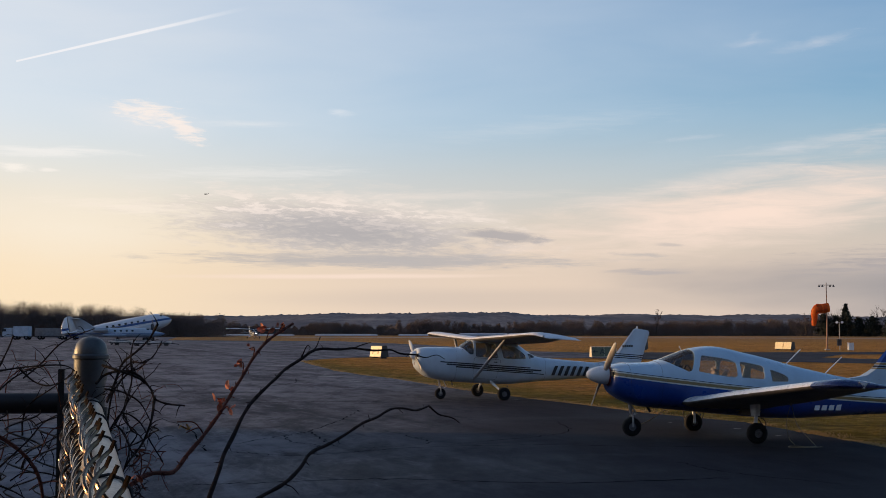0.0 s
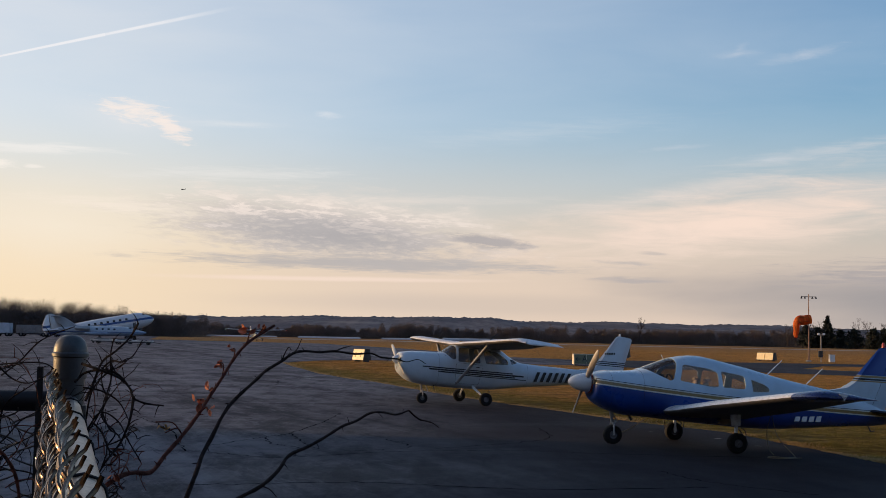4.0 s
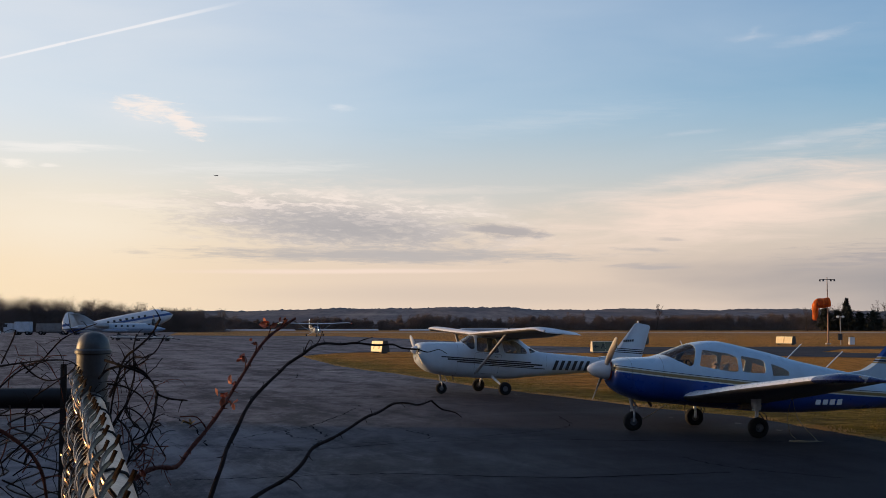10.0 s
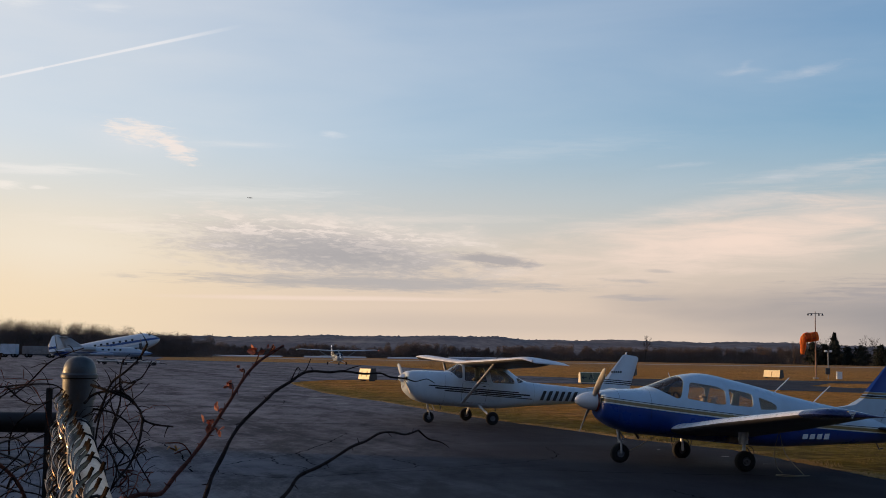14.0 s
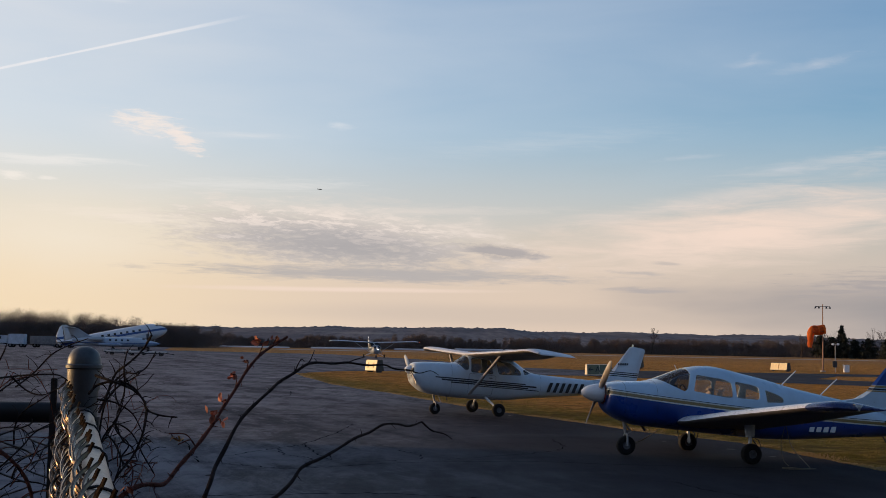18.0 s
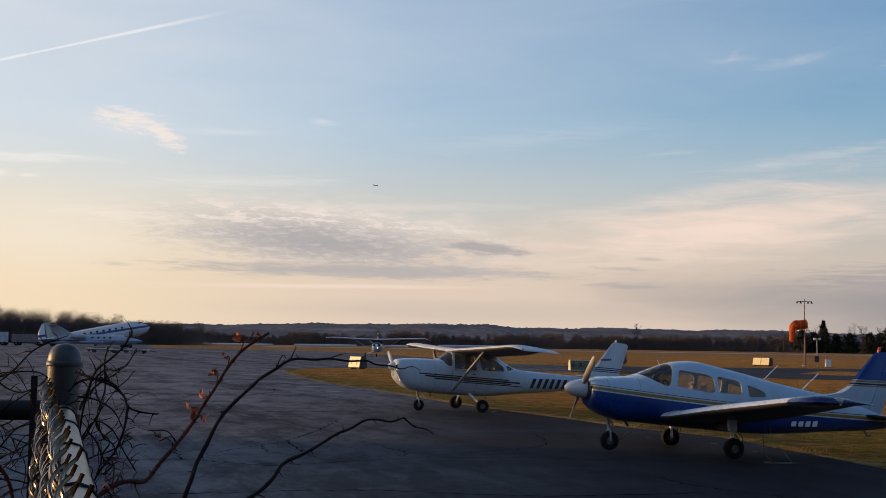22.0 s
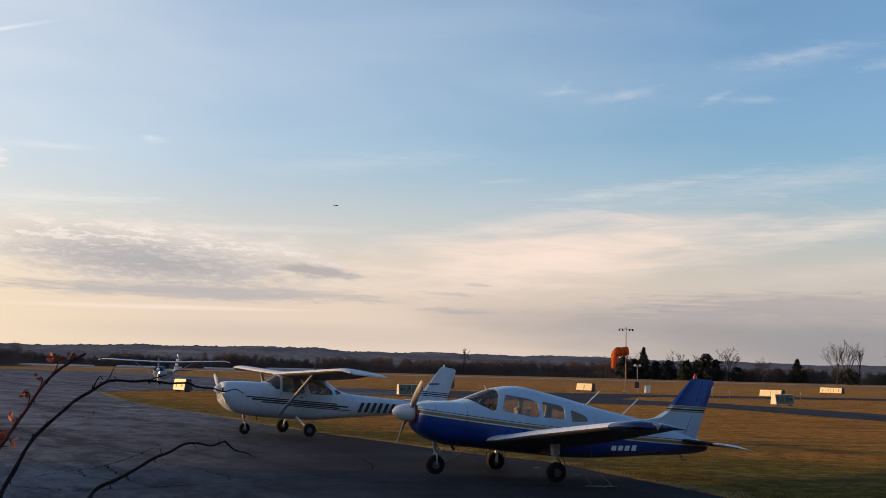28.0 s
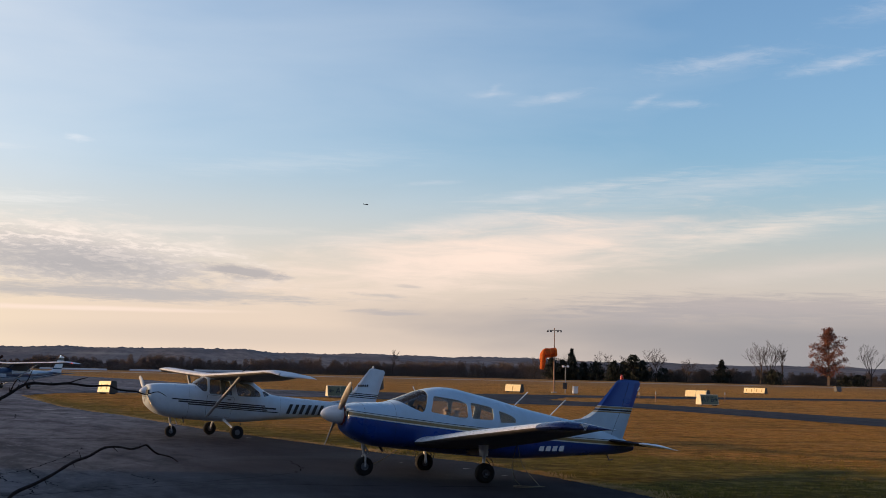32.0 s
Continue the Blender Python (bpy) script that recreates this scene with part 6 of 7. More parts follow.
def business_jet():
    """A small T-tailed twin jet that stands level in front of the airliner; x forwards from the nose."""
    root = base("business_jet", pose(-43.5, 189.0, 0.5, 0, 0, 12) @ Matrix.Scale(0.92, 4), "small silver and pale blue business jet with a grey T-tail", "airplane")
    keys = [(0.0, 1.18, 1.30, 0.05, 2.0, 0), (-0.7, 0.92, 1.52, 0.32, 2.0, 0), (-1.9, 0.72, 1.78, 0.58, 2.1, 0), (-3.0, 0.62, 2.12, 0.76, 2.1, 0), (-4.2, 0.60, 2.22, 0.80, 2.1, 0), (-8.5, 0.62, 2.22, 0.80, 2.1, 0), (-11, 0.85, 2.15, 0.6, 2.0, 0), (-13.0, 1.2, 2.05, 0.3, 2.0, 0), (-14.2, 1.55, 1.95, 0.1, 2.0, 0)]
    sharp_link("fuselage", loft(bmesh.new(), smooth_line(keys, 4), 24), JET_PAINT, root)
    for k in range(4):
        for s in (-1, 1):
            part("cabin_window", box(bmesh.new(), -5.2 - 0.95 * k, s * 0.775, 1.72, 0.36, 0.06, 0.3, 0.03), BLACK_TRIM, root)
    part("windshield", box(bmesh.new(), -2.75, 0, 1.95, 0.5, 1.05, 0.22, 0.08), BLACK_TRIM, root)
    for s in (1, -1):
        part("wing", wing(bmesh.new(), [(-6.2, s * 0.6, 0.78, 2.7, 1, 0.8), (-6.9, s * 5.4, 1.0, 1.5, 0, 0.8)]), JET_PAINT, root)
        part("tip_tank", lathe(bmesh.new(), [(0.02, 0.9), (0.2, 0.5), (0.27, -0.2), (0.27, -1.6), (0.14, -2.7), (0.02, -3.1)], 14, Matrix.Translation((-6.8, s * 5.5, 1.02)) @ pose(0, 0, 0, 0, 90)), JET_PAINT, root)
        part("engine_nacelle", lathe(bmesh.new(), [(0.30, 0.2), (0.38, 0.05), (0.42, -0.6), (0.38, -1.7), (0.26, -2.3)], 16, Matrix.Translation((-9.3, s * 1.15, 1.85)) @ pose(0, 0, 0, 0, 90)), LINER_SILVER, root)
        part("intake", lathe(bmesh.new(), [(0.01, 0.0), (0.30, 0.0), (0.30, -0.1)], 16, Matrix.Translation((-9.15, s * 1.15, 1.85)) @ pose(0, 0, 0, 0, 90)), BLACK_TRIM, root)
        part("tailplane", wing(bmesh.new(), [(-13.6, s * 0.05, 3.68, 1.7, 0, 0.7), (-14.5, s * 2.2, 3.72, 0.9, 0, 0.6)]), LINER_SILVER, root)
        part("main_gear_leg", tube(bmesh.new(), [(-7.6, s * 1.25, 0.8), (-7.6, s * 1.25, 0.2)], 0.06, 8), DARK_METAL, root)
        wheel(root, -7.6, s * 1.25, 0.27, 0.27, 0.2)
    part("nose_gear_leg", tube(bmesh.new(), [(-1.9, 0, 0.75), (-1.9, 0, 0.2)], 0.05, 8), DARK_METAL, root)
    wheel(root, -1.9, 0, 0.22, 0.22, 0.14)
    part("tail_fin", fin_mesh(bmesh.new(), [(-10.2, 2.12), (-11.3, 2.32), (-13.4, 3.62), (-15.1, 3.68), (-14.3, 2.0), (-13.6, 1.7), (-11.5, 1.9)], 0.16, 0.10, 2.1, 3.7), LINER_SILVER, root, "grey swept tail fin")
    part("fin_cap", lathe(bmesh.new(), [(0.01, 0.3), (0.1, 0.0), (0.11, -1.2), (0.02, -2.1)], 10, Matrix.Translation((-13.4, 0, 3.70)) @ pose(0, 0, 0, 0, 90)), DARK_METAL, root)


JET_PAINT = paint_shader("silver_jet_paint_with_pale_blue_belly", (0.40, 0.46, 0.53), (0.26, 0.33, 0.43), (1.25, 0.0), [(0.0, 0.05, (0.05, 0.10, 0.26), 0, -30)])
RUDDER_PAINT = paint_shader("white_rudder_paint_with_blue_bands", (0.74, 0.76, 0.79), None, (4.4, 0.0), [(0.0, 0.22, (0.03, 0.07, 0.22), 0, -30), (-0.75, 0.1, (0.03, 0.07, 0.22), 0, -30)])
airliner()
business_jet()


def cart(x, y, w, yaw):
    root = base("baggage_cart", pose(x, y, ground_z(x, y), 0, 0, yaw), "low flat trailer standing on the apron", "trailer", "trailers")
    part("deck", box(bmesh.new(), 0, 0, 0.41, w, 1.5, 0.14, 0.02), CART_DECK, root)
    part("chassis", box(bmesh.new(), 0, 0, 0.29, w * 0.94, 1.3, 0.10, 0.01), DARK_METAL, root, "dark steel chassis")
    for s in (-1, 1):
        for q in (-1, 1):
            wheel(root, s * w * 0.38, q * 0.6, 0.13, 0.13, 0.12)
    part("drawbar", tube(bmesh.new(), [(w / 2, 0, 0.3), (w / 2 + 0.9, 0, 0.18)], 0.04, 6), DARK_METAL, root)
    part("load", box(bmesh.new(), -w * 0.25, 0, 0.545, w * 0.28, 1.1, 0.13, 0.03), TRAILER, root)


CART_DECK = material("worn_pale_deck", (0.50, 0.47, 0.45), 0.7, vary=0.25, scale=3)
TRAILER = material("weathered_trailer_steel", (0.17, 0.175, 0.185), 0.6, 0.3, 0.25, 3)
cart(-35.2, 137.5, 4.6, 5)
cart(-32.0, 133.0, 4.2, 2)
cart(-37.5, 142.0, 3.0, -8)


TRUCK_PAINT = material("faded_truck_paint", (0.40, 0.44, 0.50), 0.6, vary=0.2, scale=1)


def van(name, x, y, yaw, w, h, label, cab=True, mat=None):
    root = base(name, pose(x, y, ground_z(x, y), 0, 0, yaw), label, "truck")
    part("cargo_box", box(bmesh.new(), 0, 0, 0.6 + h / 2, w, 2.3, h, 0.05), mat or WHITE_PAINT, root)
    part("chassis", box(bmesh.new(), 0, 0, 0.5, w, 1.8, 0.2, 0.02), DARK_METAL, root)
    if cab:
        bm = box(bmesh.new(), w / 2 + 0.95, 0, 1.25, 1.8, 2.1, 1.6, 0.2)
        part("cab", bm, TRUCK_PAINT, root)
        part("windshield", box(bmesh.new(), w / 2 + 1.5, 0, 1.65, 0.75, 2.14, 0.5, 0.05), BLACK_TRIM, root)
    for s in (-0.35, 0.35):
        for q in (-1, 1):
            wheel(root, s * w, q * 1.0, 0.42, 0.42, 0.26)


van("box_truck", -73.2, 211.0, 185, 2.6, 1.75, "pale box truck parked on the far apron", True, TRUCK_PAINT)
van("cargo_trailer", -69.4, 215.5, 3, 5.6, 1.45, "long grey storage trailer on the far apron", False, TRAILER)


def car(x, y, yaw, paint, label):
    root = base("parked_car", pose(x, y, ground_z(x, y), 0, 0, yaw), label, "car", "cars on the far apron")
    body = bmesh.new()
    prism(body, rounded([(-2.2, 0.3), (-2.25, 0.85), (-1.5, 0.95), (-0.9, 1.42), (0.7, 1.42), (1.35, 0.95), (2.15, 0.80), (2.2, 0.3)], 0.12), -0.85, 0.85)
    part("body", body, paint, root)
    part("window", prism(bmesh.new(), rounded([(-1.35, 0.95), (-0.85, 1.34), (0.62, 1.34), (1.15, 0.95)], 0.05), -0.86, 0.86), BLACK_TRIM, root)
    for s in (-1.35, 1.35):
        for q in (-1, 1):
            wheel(root, s, q * 0.78, 0.32, 0.32, 0.2)


car(-75.5, 200.0, 10, WHITE_PAINT, "white car parked on the far apron")
car(-80.5, 202.0, 4, TRAILER, "grey car parked on the far apron")
car(-69.8, 226.0, 0, LINER_BLUE, "dark car parked beside a trailer")

# ---------------- trees, woods, hills ----------------
WOOD_BARK = material("winter_wood_bark", (0.12, 0.088, 0.074), 0.95, vary=0.35, scale=0.6, random_island=0.4)
BRUSH = material("winter_brush", (0.136, 0.100, 0.087), 1.0, vary=0.4, scale=0.12, random_island=0.35)
HEDGE = material("dark_winter_hedge", (0.079, 0.060, 0.052), 1.0, vary=0.4, scale=0.12, random_island=0.35)
TREE_BARK = material("dark_tree_bark", (0.050, 0.038, 0.033), 0.95, vary=0.35, scale=0.6, gloss=0.1)
CEDAR = material("dark_evergreen", (0.016, 0.020, 0.012), 0.95, vary=0.4, scale=0.8, random_island=0.5)
OAK_LEAF = material("rust_oak_leaf", (0.23, 0.080, 0.052), 0.9, vary=0.35, scale=0.8, random_island=0.6)


def hill_material():
    """Far bare woods on a slope: haze put into grey-brown crowns, darker folds, a few pale fields."""
    m = bpy.data.materials.new("haze_tinted_hill")
    m.use_nodes = True
    g = Graph(m.node_tree)
    b = m.node_tree.nodes["Principled BSDF"]
    s = g.split(g.add("ShaderNodeTexCoord").outputs["Object"])
    crowns = g.noise(g.xyz(g.math("MULTIPLY", s[0], 0.07), g.math("MULTIPLY", s[2], 0.22), 0.0), 1.0, 6.0, 0.7)
    folds = g.noise(g.xyz(g.math("MULTIPLY", s[0], 0.006), g.math("MULTIPLY", s[2], 0.075), 5.0), 1.0, 5.0, 0.6, 0.4)
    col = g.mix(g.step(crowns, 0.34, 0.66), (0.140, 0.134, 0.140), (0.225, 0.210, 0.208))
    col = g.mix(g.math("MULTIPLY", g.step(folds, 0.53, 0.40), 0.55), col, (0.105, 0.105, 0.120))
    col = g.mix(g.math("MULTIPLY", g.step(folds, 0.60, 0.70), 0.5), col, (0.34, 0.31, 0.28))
    g.put(b.inputs["Base Color"], col)
    b.inputs["Roughness"].default_value = 1.0
    b.inputs["Specular IOR Level"].default_value = 0.0
    return m


class Soup:
    """Gathers loose geometry for one mesh."""

    def __init__(self):
        self.v, self.f = [], []

    def twig(self, a, b, ra, rb):
        d = (b - a).normalized()
        s = d.orthogonal().normalized()
        u = d.cross(s)
        n = len(self.v)
        for p, r in ((a, ra), (b, rb)):
            for k in range(3):
                q = 2.0944 * k
                self.v.append(p + (s * math.cos(q) + u * math.sin(q)) * r)
        for k in range(3):
            self.f.append((n + k, n + (k + 1) % 3, n + 3 + (k + 1) % 3, n + 3 + k))

    def chip(self, p, size, rng):
        n = len(self.v)
        for _ in range(3):
            self.v.append(p + Vector((rng.gauss(0, 1), rng.gauss(0, 1), rng.gauss(0, 1))) * size)
        self.f.append((n, n + 1, n + 2))

    def cloud(self, centres, size, nrng):
        """Many small loose chips at once."""
        n, k = len(self.v), len(centres)
        pts = (centres[:, None, :] + nrng.normal(0, 1.0, (k, 3, 3)) * np.array((size * 0.8, size * 0.8, size * 1.0))).reshape(-1, 3)
        self.v += pts.tolist()
        self.f += (n + np.arange(3 * k).reshape(-1, 3)).tolist()

    def mesh(self, name, mat):
        me = bpy.data.meshes.new(name)
        me.from_pydata([tuple(v) for v in self.v], [], self.f)
        me.materials.append(mat)
        return me


def grow(soup, p, d, length, r, depth, rng, fork=3, up=0.25, tips=None, spread=0.75, thin=0.045):
    """Bare limbs: each bends, tapers and forks into thinner ones."""
    n = 3 if depth > 1 else 2
    r = max(r, thin)
    for i in range(n):
        q = p + d * (length / n)
        r2 = r * (0.86 if depth else 0.7)
        soup.twig(p, q, r, r2)
        p, r = q, r2
        d = (d + Vector((rng.gauss(0, 0.13), rng.gauss(0, 0.13), rng.gauss(0, 0.08) + up * 0.15))).normalized()
        if depth and i < n - 1 and rng.random() < 0.8:
            e = (d + Vector((rng.gauss(0, spread), rng.gauss(0, spread), rng.uniform(-0.1, 0.5)))).normalized()
            grow(soup, p, e, length * rng.uniform(0.5, 0.72), r * 0.55, depth - 1, rng, fork, up, tips, spread, thin)
    if depth:
        for _ in range(fork):
            e = (d + Vector((rng.gauss(0, spread * 0.7), rng.gauss(0, spread * 0.7), rng.gauss(0, 0.3) + up))).normalized()
            grow(soup, p, e, length * rng.uniform(0.55, 0.8), r * 0.7, depth - 1, rng, fork, up, tips, spread, thin)
    elif tips is not None:
        tips.append(p)


def limb(soup, p, d, length, r, depth, rng, open_=0.5):
    """A limb that bends upwards as it thins, with side shoots all along it."""
    n = 5 if depth > 1 else 3
    for i in range(n):
        q = p + d * (length / n)
        r2 = max(0.016, r * (0.84 if depth else 0.7))
        soup.twig(p, q, r, r2)
        p, r = q, r2
        d = (d + Vector((rng.gauss(0, 0.12), rng.gauss(0, 0.12), rng.gauss(0, 0.07) + 0.05))).normalized()
        if depth and i > 0:
            for _ in range(2 if rng.random() < 0.55 else 1):
                a = rng.uniform(0, 6.283)
                e = (d + Vector((math.cos(a), math.sin(a), rng.uniform(-0.1, 0.5))) * open_ * rng.uniform(0.8, 1.5)).normalized()
                limb(soup, p, e, length * rng.uniform(0.36, 0.58) * (1.15 - 0.12 * i), r * 0.6, depth - 1, rng, open_)


def tree(name, x, y, h, seed, label, limbs=4, spread=0.5, trunk=0.25):
    """A bare winter tree: a tapered trunk that parts into rising limbs and fine twigs."""
    rng = random.Random(seed)
    root = base(name, pose(x, y, ground_z(x, y) - 0.1, 0, 0, rng.uniform(0, 360)), label, "tree", "trees at the field's edge")
    soup = Soup()
    top = Vector((rng.gauss(0, 0.2), rng.gauss(0, 0.2), h * trunk))
    soup.twig(Vector((0, 0, 0)), top, h * 0.020, h * 0.016)
    for k in range(limbs):
        a = 6.283 * (k + rng.uniform(-0.3, 0.3)) / limbs
        lean = spread * rng.uniform(0.35, 1.0) if k else 0.08
        d = Vector((math.cos(a) * lean, math.sin(a) * lean, 1.0)).normalized()
        limb(soup, top * rng.uniform(0.8, 1.0), d, h * (1 - trunk) * rng.uniform(0.72, 0.95) * (1.0 if not k else 0.9), h * 0.0105, 3, rng, spread)
    k = h / max(v.z for v in soup.v)
    soup.v = [Vector((v.x, v.y, v.z * k)) for v in soup.v]
    ob = new("trunk", soup.mesh("trunk", TREE_BARK))
    ob.parent = root
    return root


def evergreen(x, y, h, w, seed, label, round_top=False):
    rng = random.Random(seed)
    root = base("evergreen_tree", pose(x, y, ground_z(x, y) - 0.1), label, "tree", "trees at the field's edge")
    part("trunk", tube(bmesh.new(), [(0, 0, 0), (0, 0, h * 0.95)], [h * 0.025, h * 0.005], 6), WOOD_BARK, root)
    leaves = Soup()
    w *= 1.55
    for i in range(int(h * 18)):
        u = rng.random() ** 1.3
        z = h * (0.06 + 0.94 * u)
        reach = w * ((1 - u) ** (0.45 if round_top else 0.85)) * rng.uniform(0.55, 1.1)
        a = rng.uniform(0, 6.283)
        d = Vector((math.cos(a), math.sin(a), rng.uniform(-0.15, 0.35)))
        for k in range(12):
            t = rng.uniform(0.15, 1)
            leaves.chip(Vector((0, 0, z)) + d * reach * t + Vector((rng.gauss(0, 0.1), rng.gauss(0, 0.1), rng.gauss(0, 0.12))), 0.30, rng)
    ob = new("crown", leaves.mesh("crown", CEDAR))
    ob.parent = root


def oak(x, y, h, w, seed):
    """A tall oval oak that still holds its withered leaves."""
    rng = random.Random(seed)
    root = base("oak_tree", pose(x, y, ground_z(x, y) - 0.1), "tall oak with rust-red withered leaves", "tree", "trees at the field's edge")
    limbs, leaves = Soup(), Soup()
    top = Vector((0.3, 0, h * 0.95))
    limbs.twig(Vector((0, 0, 0)), Vector((0.1, 0, h * 0.4)), h * 0.024, h * 0.016)
    limbs.twig(Vector((0.1, 0, h * 0.4)), top, h * 0.016, 0.06)
    for i in range(58):
        u = 0.14 + 0.84 * (i + rng.random()) / 58
        reach = w * max(0.10, math.sin(math.pi * min(0.985, 0.20 + 0.78 * u)) ** 0.8) * rng.uniform(0.4, 1.2)
        a = rng.uniform(0, 6.283)
        p = Vector((0.15 * u, 0, h * u * 0.93))
        q = p + Vector((math.cos(a), math.sin(a), 0.45)) * reach * 0.6
        e = q + Vector((math.cos(a + 0.3), math.sin(a + 0.3), 0.35)) * reach * 0.4
        limbs.twig(p, q, 0.12 * (1.2 - u) + 0.05, 0.07)
        limbs.twig(q, e, 0.07, 0.045)
        for c, k in ((q, 0.75), (e, 1.0), (p.lerp(q, 0.55), 0.6)):
            for _ in range(int(78 * k)):
                leaves.chip(c + Vector((rng.gauss(0, 0.5), rng.gauss(0, 0.5), rng.gauss(0, 0.36))), 0.15, rng)
    for name, soup, mat in (("limbs", limbs, WOOD_BARK), ("crown", leaves, OAK_LEAF)):
        ob = new("trunk" if name == "limbs" else name, soup.mesh(name, mat))
        ob.parent = root


def edge_trees():
    bare = "tall bare winter tree at the far edge of the field"
    for i, (x, y, h, sp, tr) in enumerate([(131.5, 409.4, 9.9, 0.7, 0.3), (143.6, 405.3, 10.5, 0.6, 0.3), (146.9, 404.1, 9.6, 0.6, 0.3), (180.3, 357.1, 14.3, 0.6, 0.22), (183.4, 355.7, 13.5, 0.55, 0.22), (188.8, 358.3, 12.4, 0.45, 0.5), (219.7, 358.0, 14.4, 0.8, 0.3), (121.0, 407.0, 8.0, 0.8, 0.3), (126.5, 410.0, 8.4, 0.8, 0.3), (75.1, 433.5, 9.7, 0.9, 0.3), (152.5, 402.0, 9.0, 0.7, 0.3)]):
        tree("bare_tree", x, y, h, 20 + i, bare, 4 if h > 11 else 3, sp * 0.8, tr)
    tree("bare_tree", 159.9, 393.8, 11.7, 41, "round-crowned bare winter tree", 6, 0.75, 0.25)
    tree("bare_tree", 171.6, 394.3, 8.7, 42, "low spreading bare tree in the hedge", 5, 0.9, 0.2)
    oak(198.5, 347.3, 19.2, 5.7, 51)
    for i, (x, y, h, w, rnd) in enumerate([(134.6, 408.4, 10.7, 2.2, False), (144.8, 394.3, 6.5, 2.6, True), (151.0, 391.9, 9.0, 4.0, True), (148.0, 393.1, 6.6, 2.6, True), (182.3, 389.4, 7.9, 3.0, False), (211.4, 351.3, 3.6, 3.2, True), (178.8, 346.6, 4.5, 3.4, True), (126.0, 404.0, 7.5, 2.5, True), (130.0, 405.0, 6.8, 2.5, True), (208.0, 353.0, 3.0, 3.0, True), (137.5, 404.0, 6.0, 2.5, True), (140.5, 400.0, 6.4, 2.8, True), (154.5, 392.5, 7.0, 3.0, True), (133.0, 402.0, 7.6, 2.6, True), (161.5, 391.0, 4.6, 2.8, True)]):
        evergreen(x, y, h, w, 60 + i, "dark evergreen at the far edge of the field", rnd)


edge_trees()


def woods(name, seed, count, where, height, label, depth=2, brush=30, brush_h=0.5, chip=0.2, brush_paint=None):
    """A belt of many thin bare trees over brush; where(u) gives x, y along it."""
    rng = random.Random(seed)
    limbs, low = Soup(), Soup()
    nrng = np.random.RandomState(seed)
    for i in range(count):
        u = rng.random()
        x, y = where(u)
        x, y = x + rng.gauss(0, 3), y + rng.uniform(-8, 12)
        h = height(u) * rng.uniform(0.7, 1.12)
        p = Vector((x, y, ground_z(x, y)))
        limbs.twig(p, p + Vector((0, 0, h * 0.4)), h * 0.014, h * 0.011)
        grow(limbs, p + Vector((0, 0, h * 0.4)), Vector((rng.gauss(0, 0.1), rng.gauss(0, 0.1), 1)).normalized(), h * 0.24, h * 0.010, depth, rng, 2, 0.4, None, 0.6, 0.018)
        # fine twigs in a rounded uneven crown, then brush about the foot
        k = brush // 2
        ball = nrng.normal(0, 1, (k, 3))
        ball /= np.linalg.norm(ball, axis=1)[:, None]
        ball *= (nrng.rand(k, 1) ** 0.62)
        wide, tall = h * rng.uniform(0.20, 0.34), h * rng.uniform(0.30, 0.40)
        mid = ball * np.array((wide, wide, tall)) + np.array((0, 0, h - tall * 0.95))
        foot = np.column_stack((nrng.normal(0, 2.4, brush - k), nrng.normal(0, 2.0, brush - k), h * brush_h * nrng.rand(brush - k) ** 1.2))
        low.cloud(np.array(p) + np.vstack((mid, foot)), chip, nrng)
    a = tagged(new(name, limbs.mesh(name, WOOD_BARK)), label, "woods", kind="stuff")
    b = tagged(new("undergrowth", low.mesh("undergrowth", brush_paint or BRUSH)), "dense brown winter undergrowth below the trees", "undergrowth", kind="stuff")
    return a, b


def lerp(a, b, u):
    return a + (b - a) * u


woods("woods", 1, 420, lambda u: (lerp(-150, -62, u), lerp(305, 318, u)), lambda u: lerp(8.6, 5.2, max(0, u - 0.55) / 0.45) if u > 0.55 else 8.6, "dense brown leafless wood behind the apron", 3, 1400, 0.6, 0.075)
woods("woods", 2, 420, lambda u: (lerp(-95, 135, u), lerp(430, 440, u)), lambda u: 3.9 + 1.8 * u + 2.2 * noise.noise((u * 9, 0, 0)) + 1.2 * noise.noise((u * 40, 0, 0)), "low brown leafless woods along the field's far edge", 3, 800, 0.6, 0.15)
woods("woods", 3, 330, lambda u: (lerp(125, 330, u), lerp(425, 330, u)), lambda u: 5.0 + 1.9 * noise.noise((u * 12, 3, 0)) + 1.4 * noise.noise((u * 45, 0, 0)) + lerp(1.3, -0.4, min(1.0, u * 4)), "brown leafless hedge along the field's far edge", 3, 800, 0.55, 0.14, HEDGE)


HILL_WOOD = hill_material()


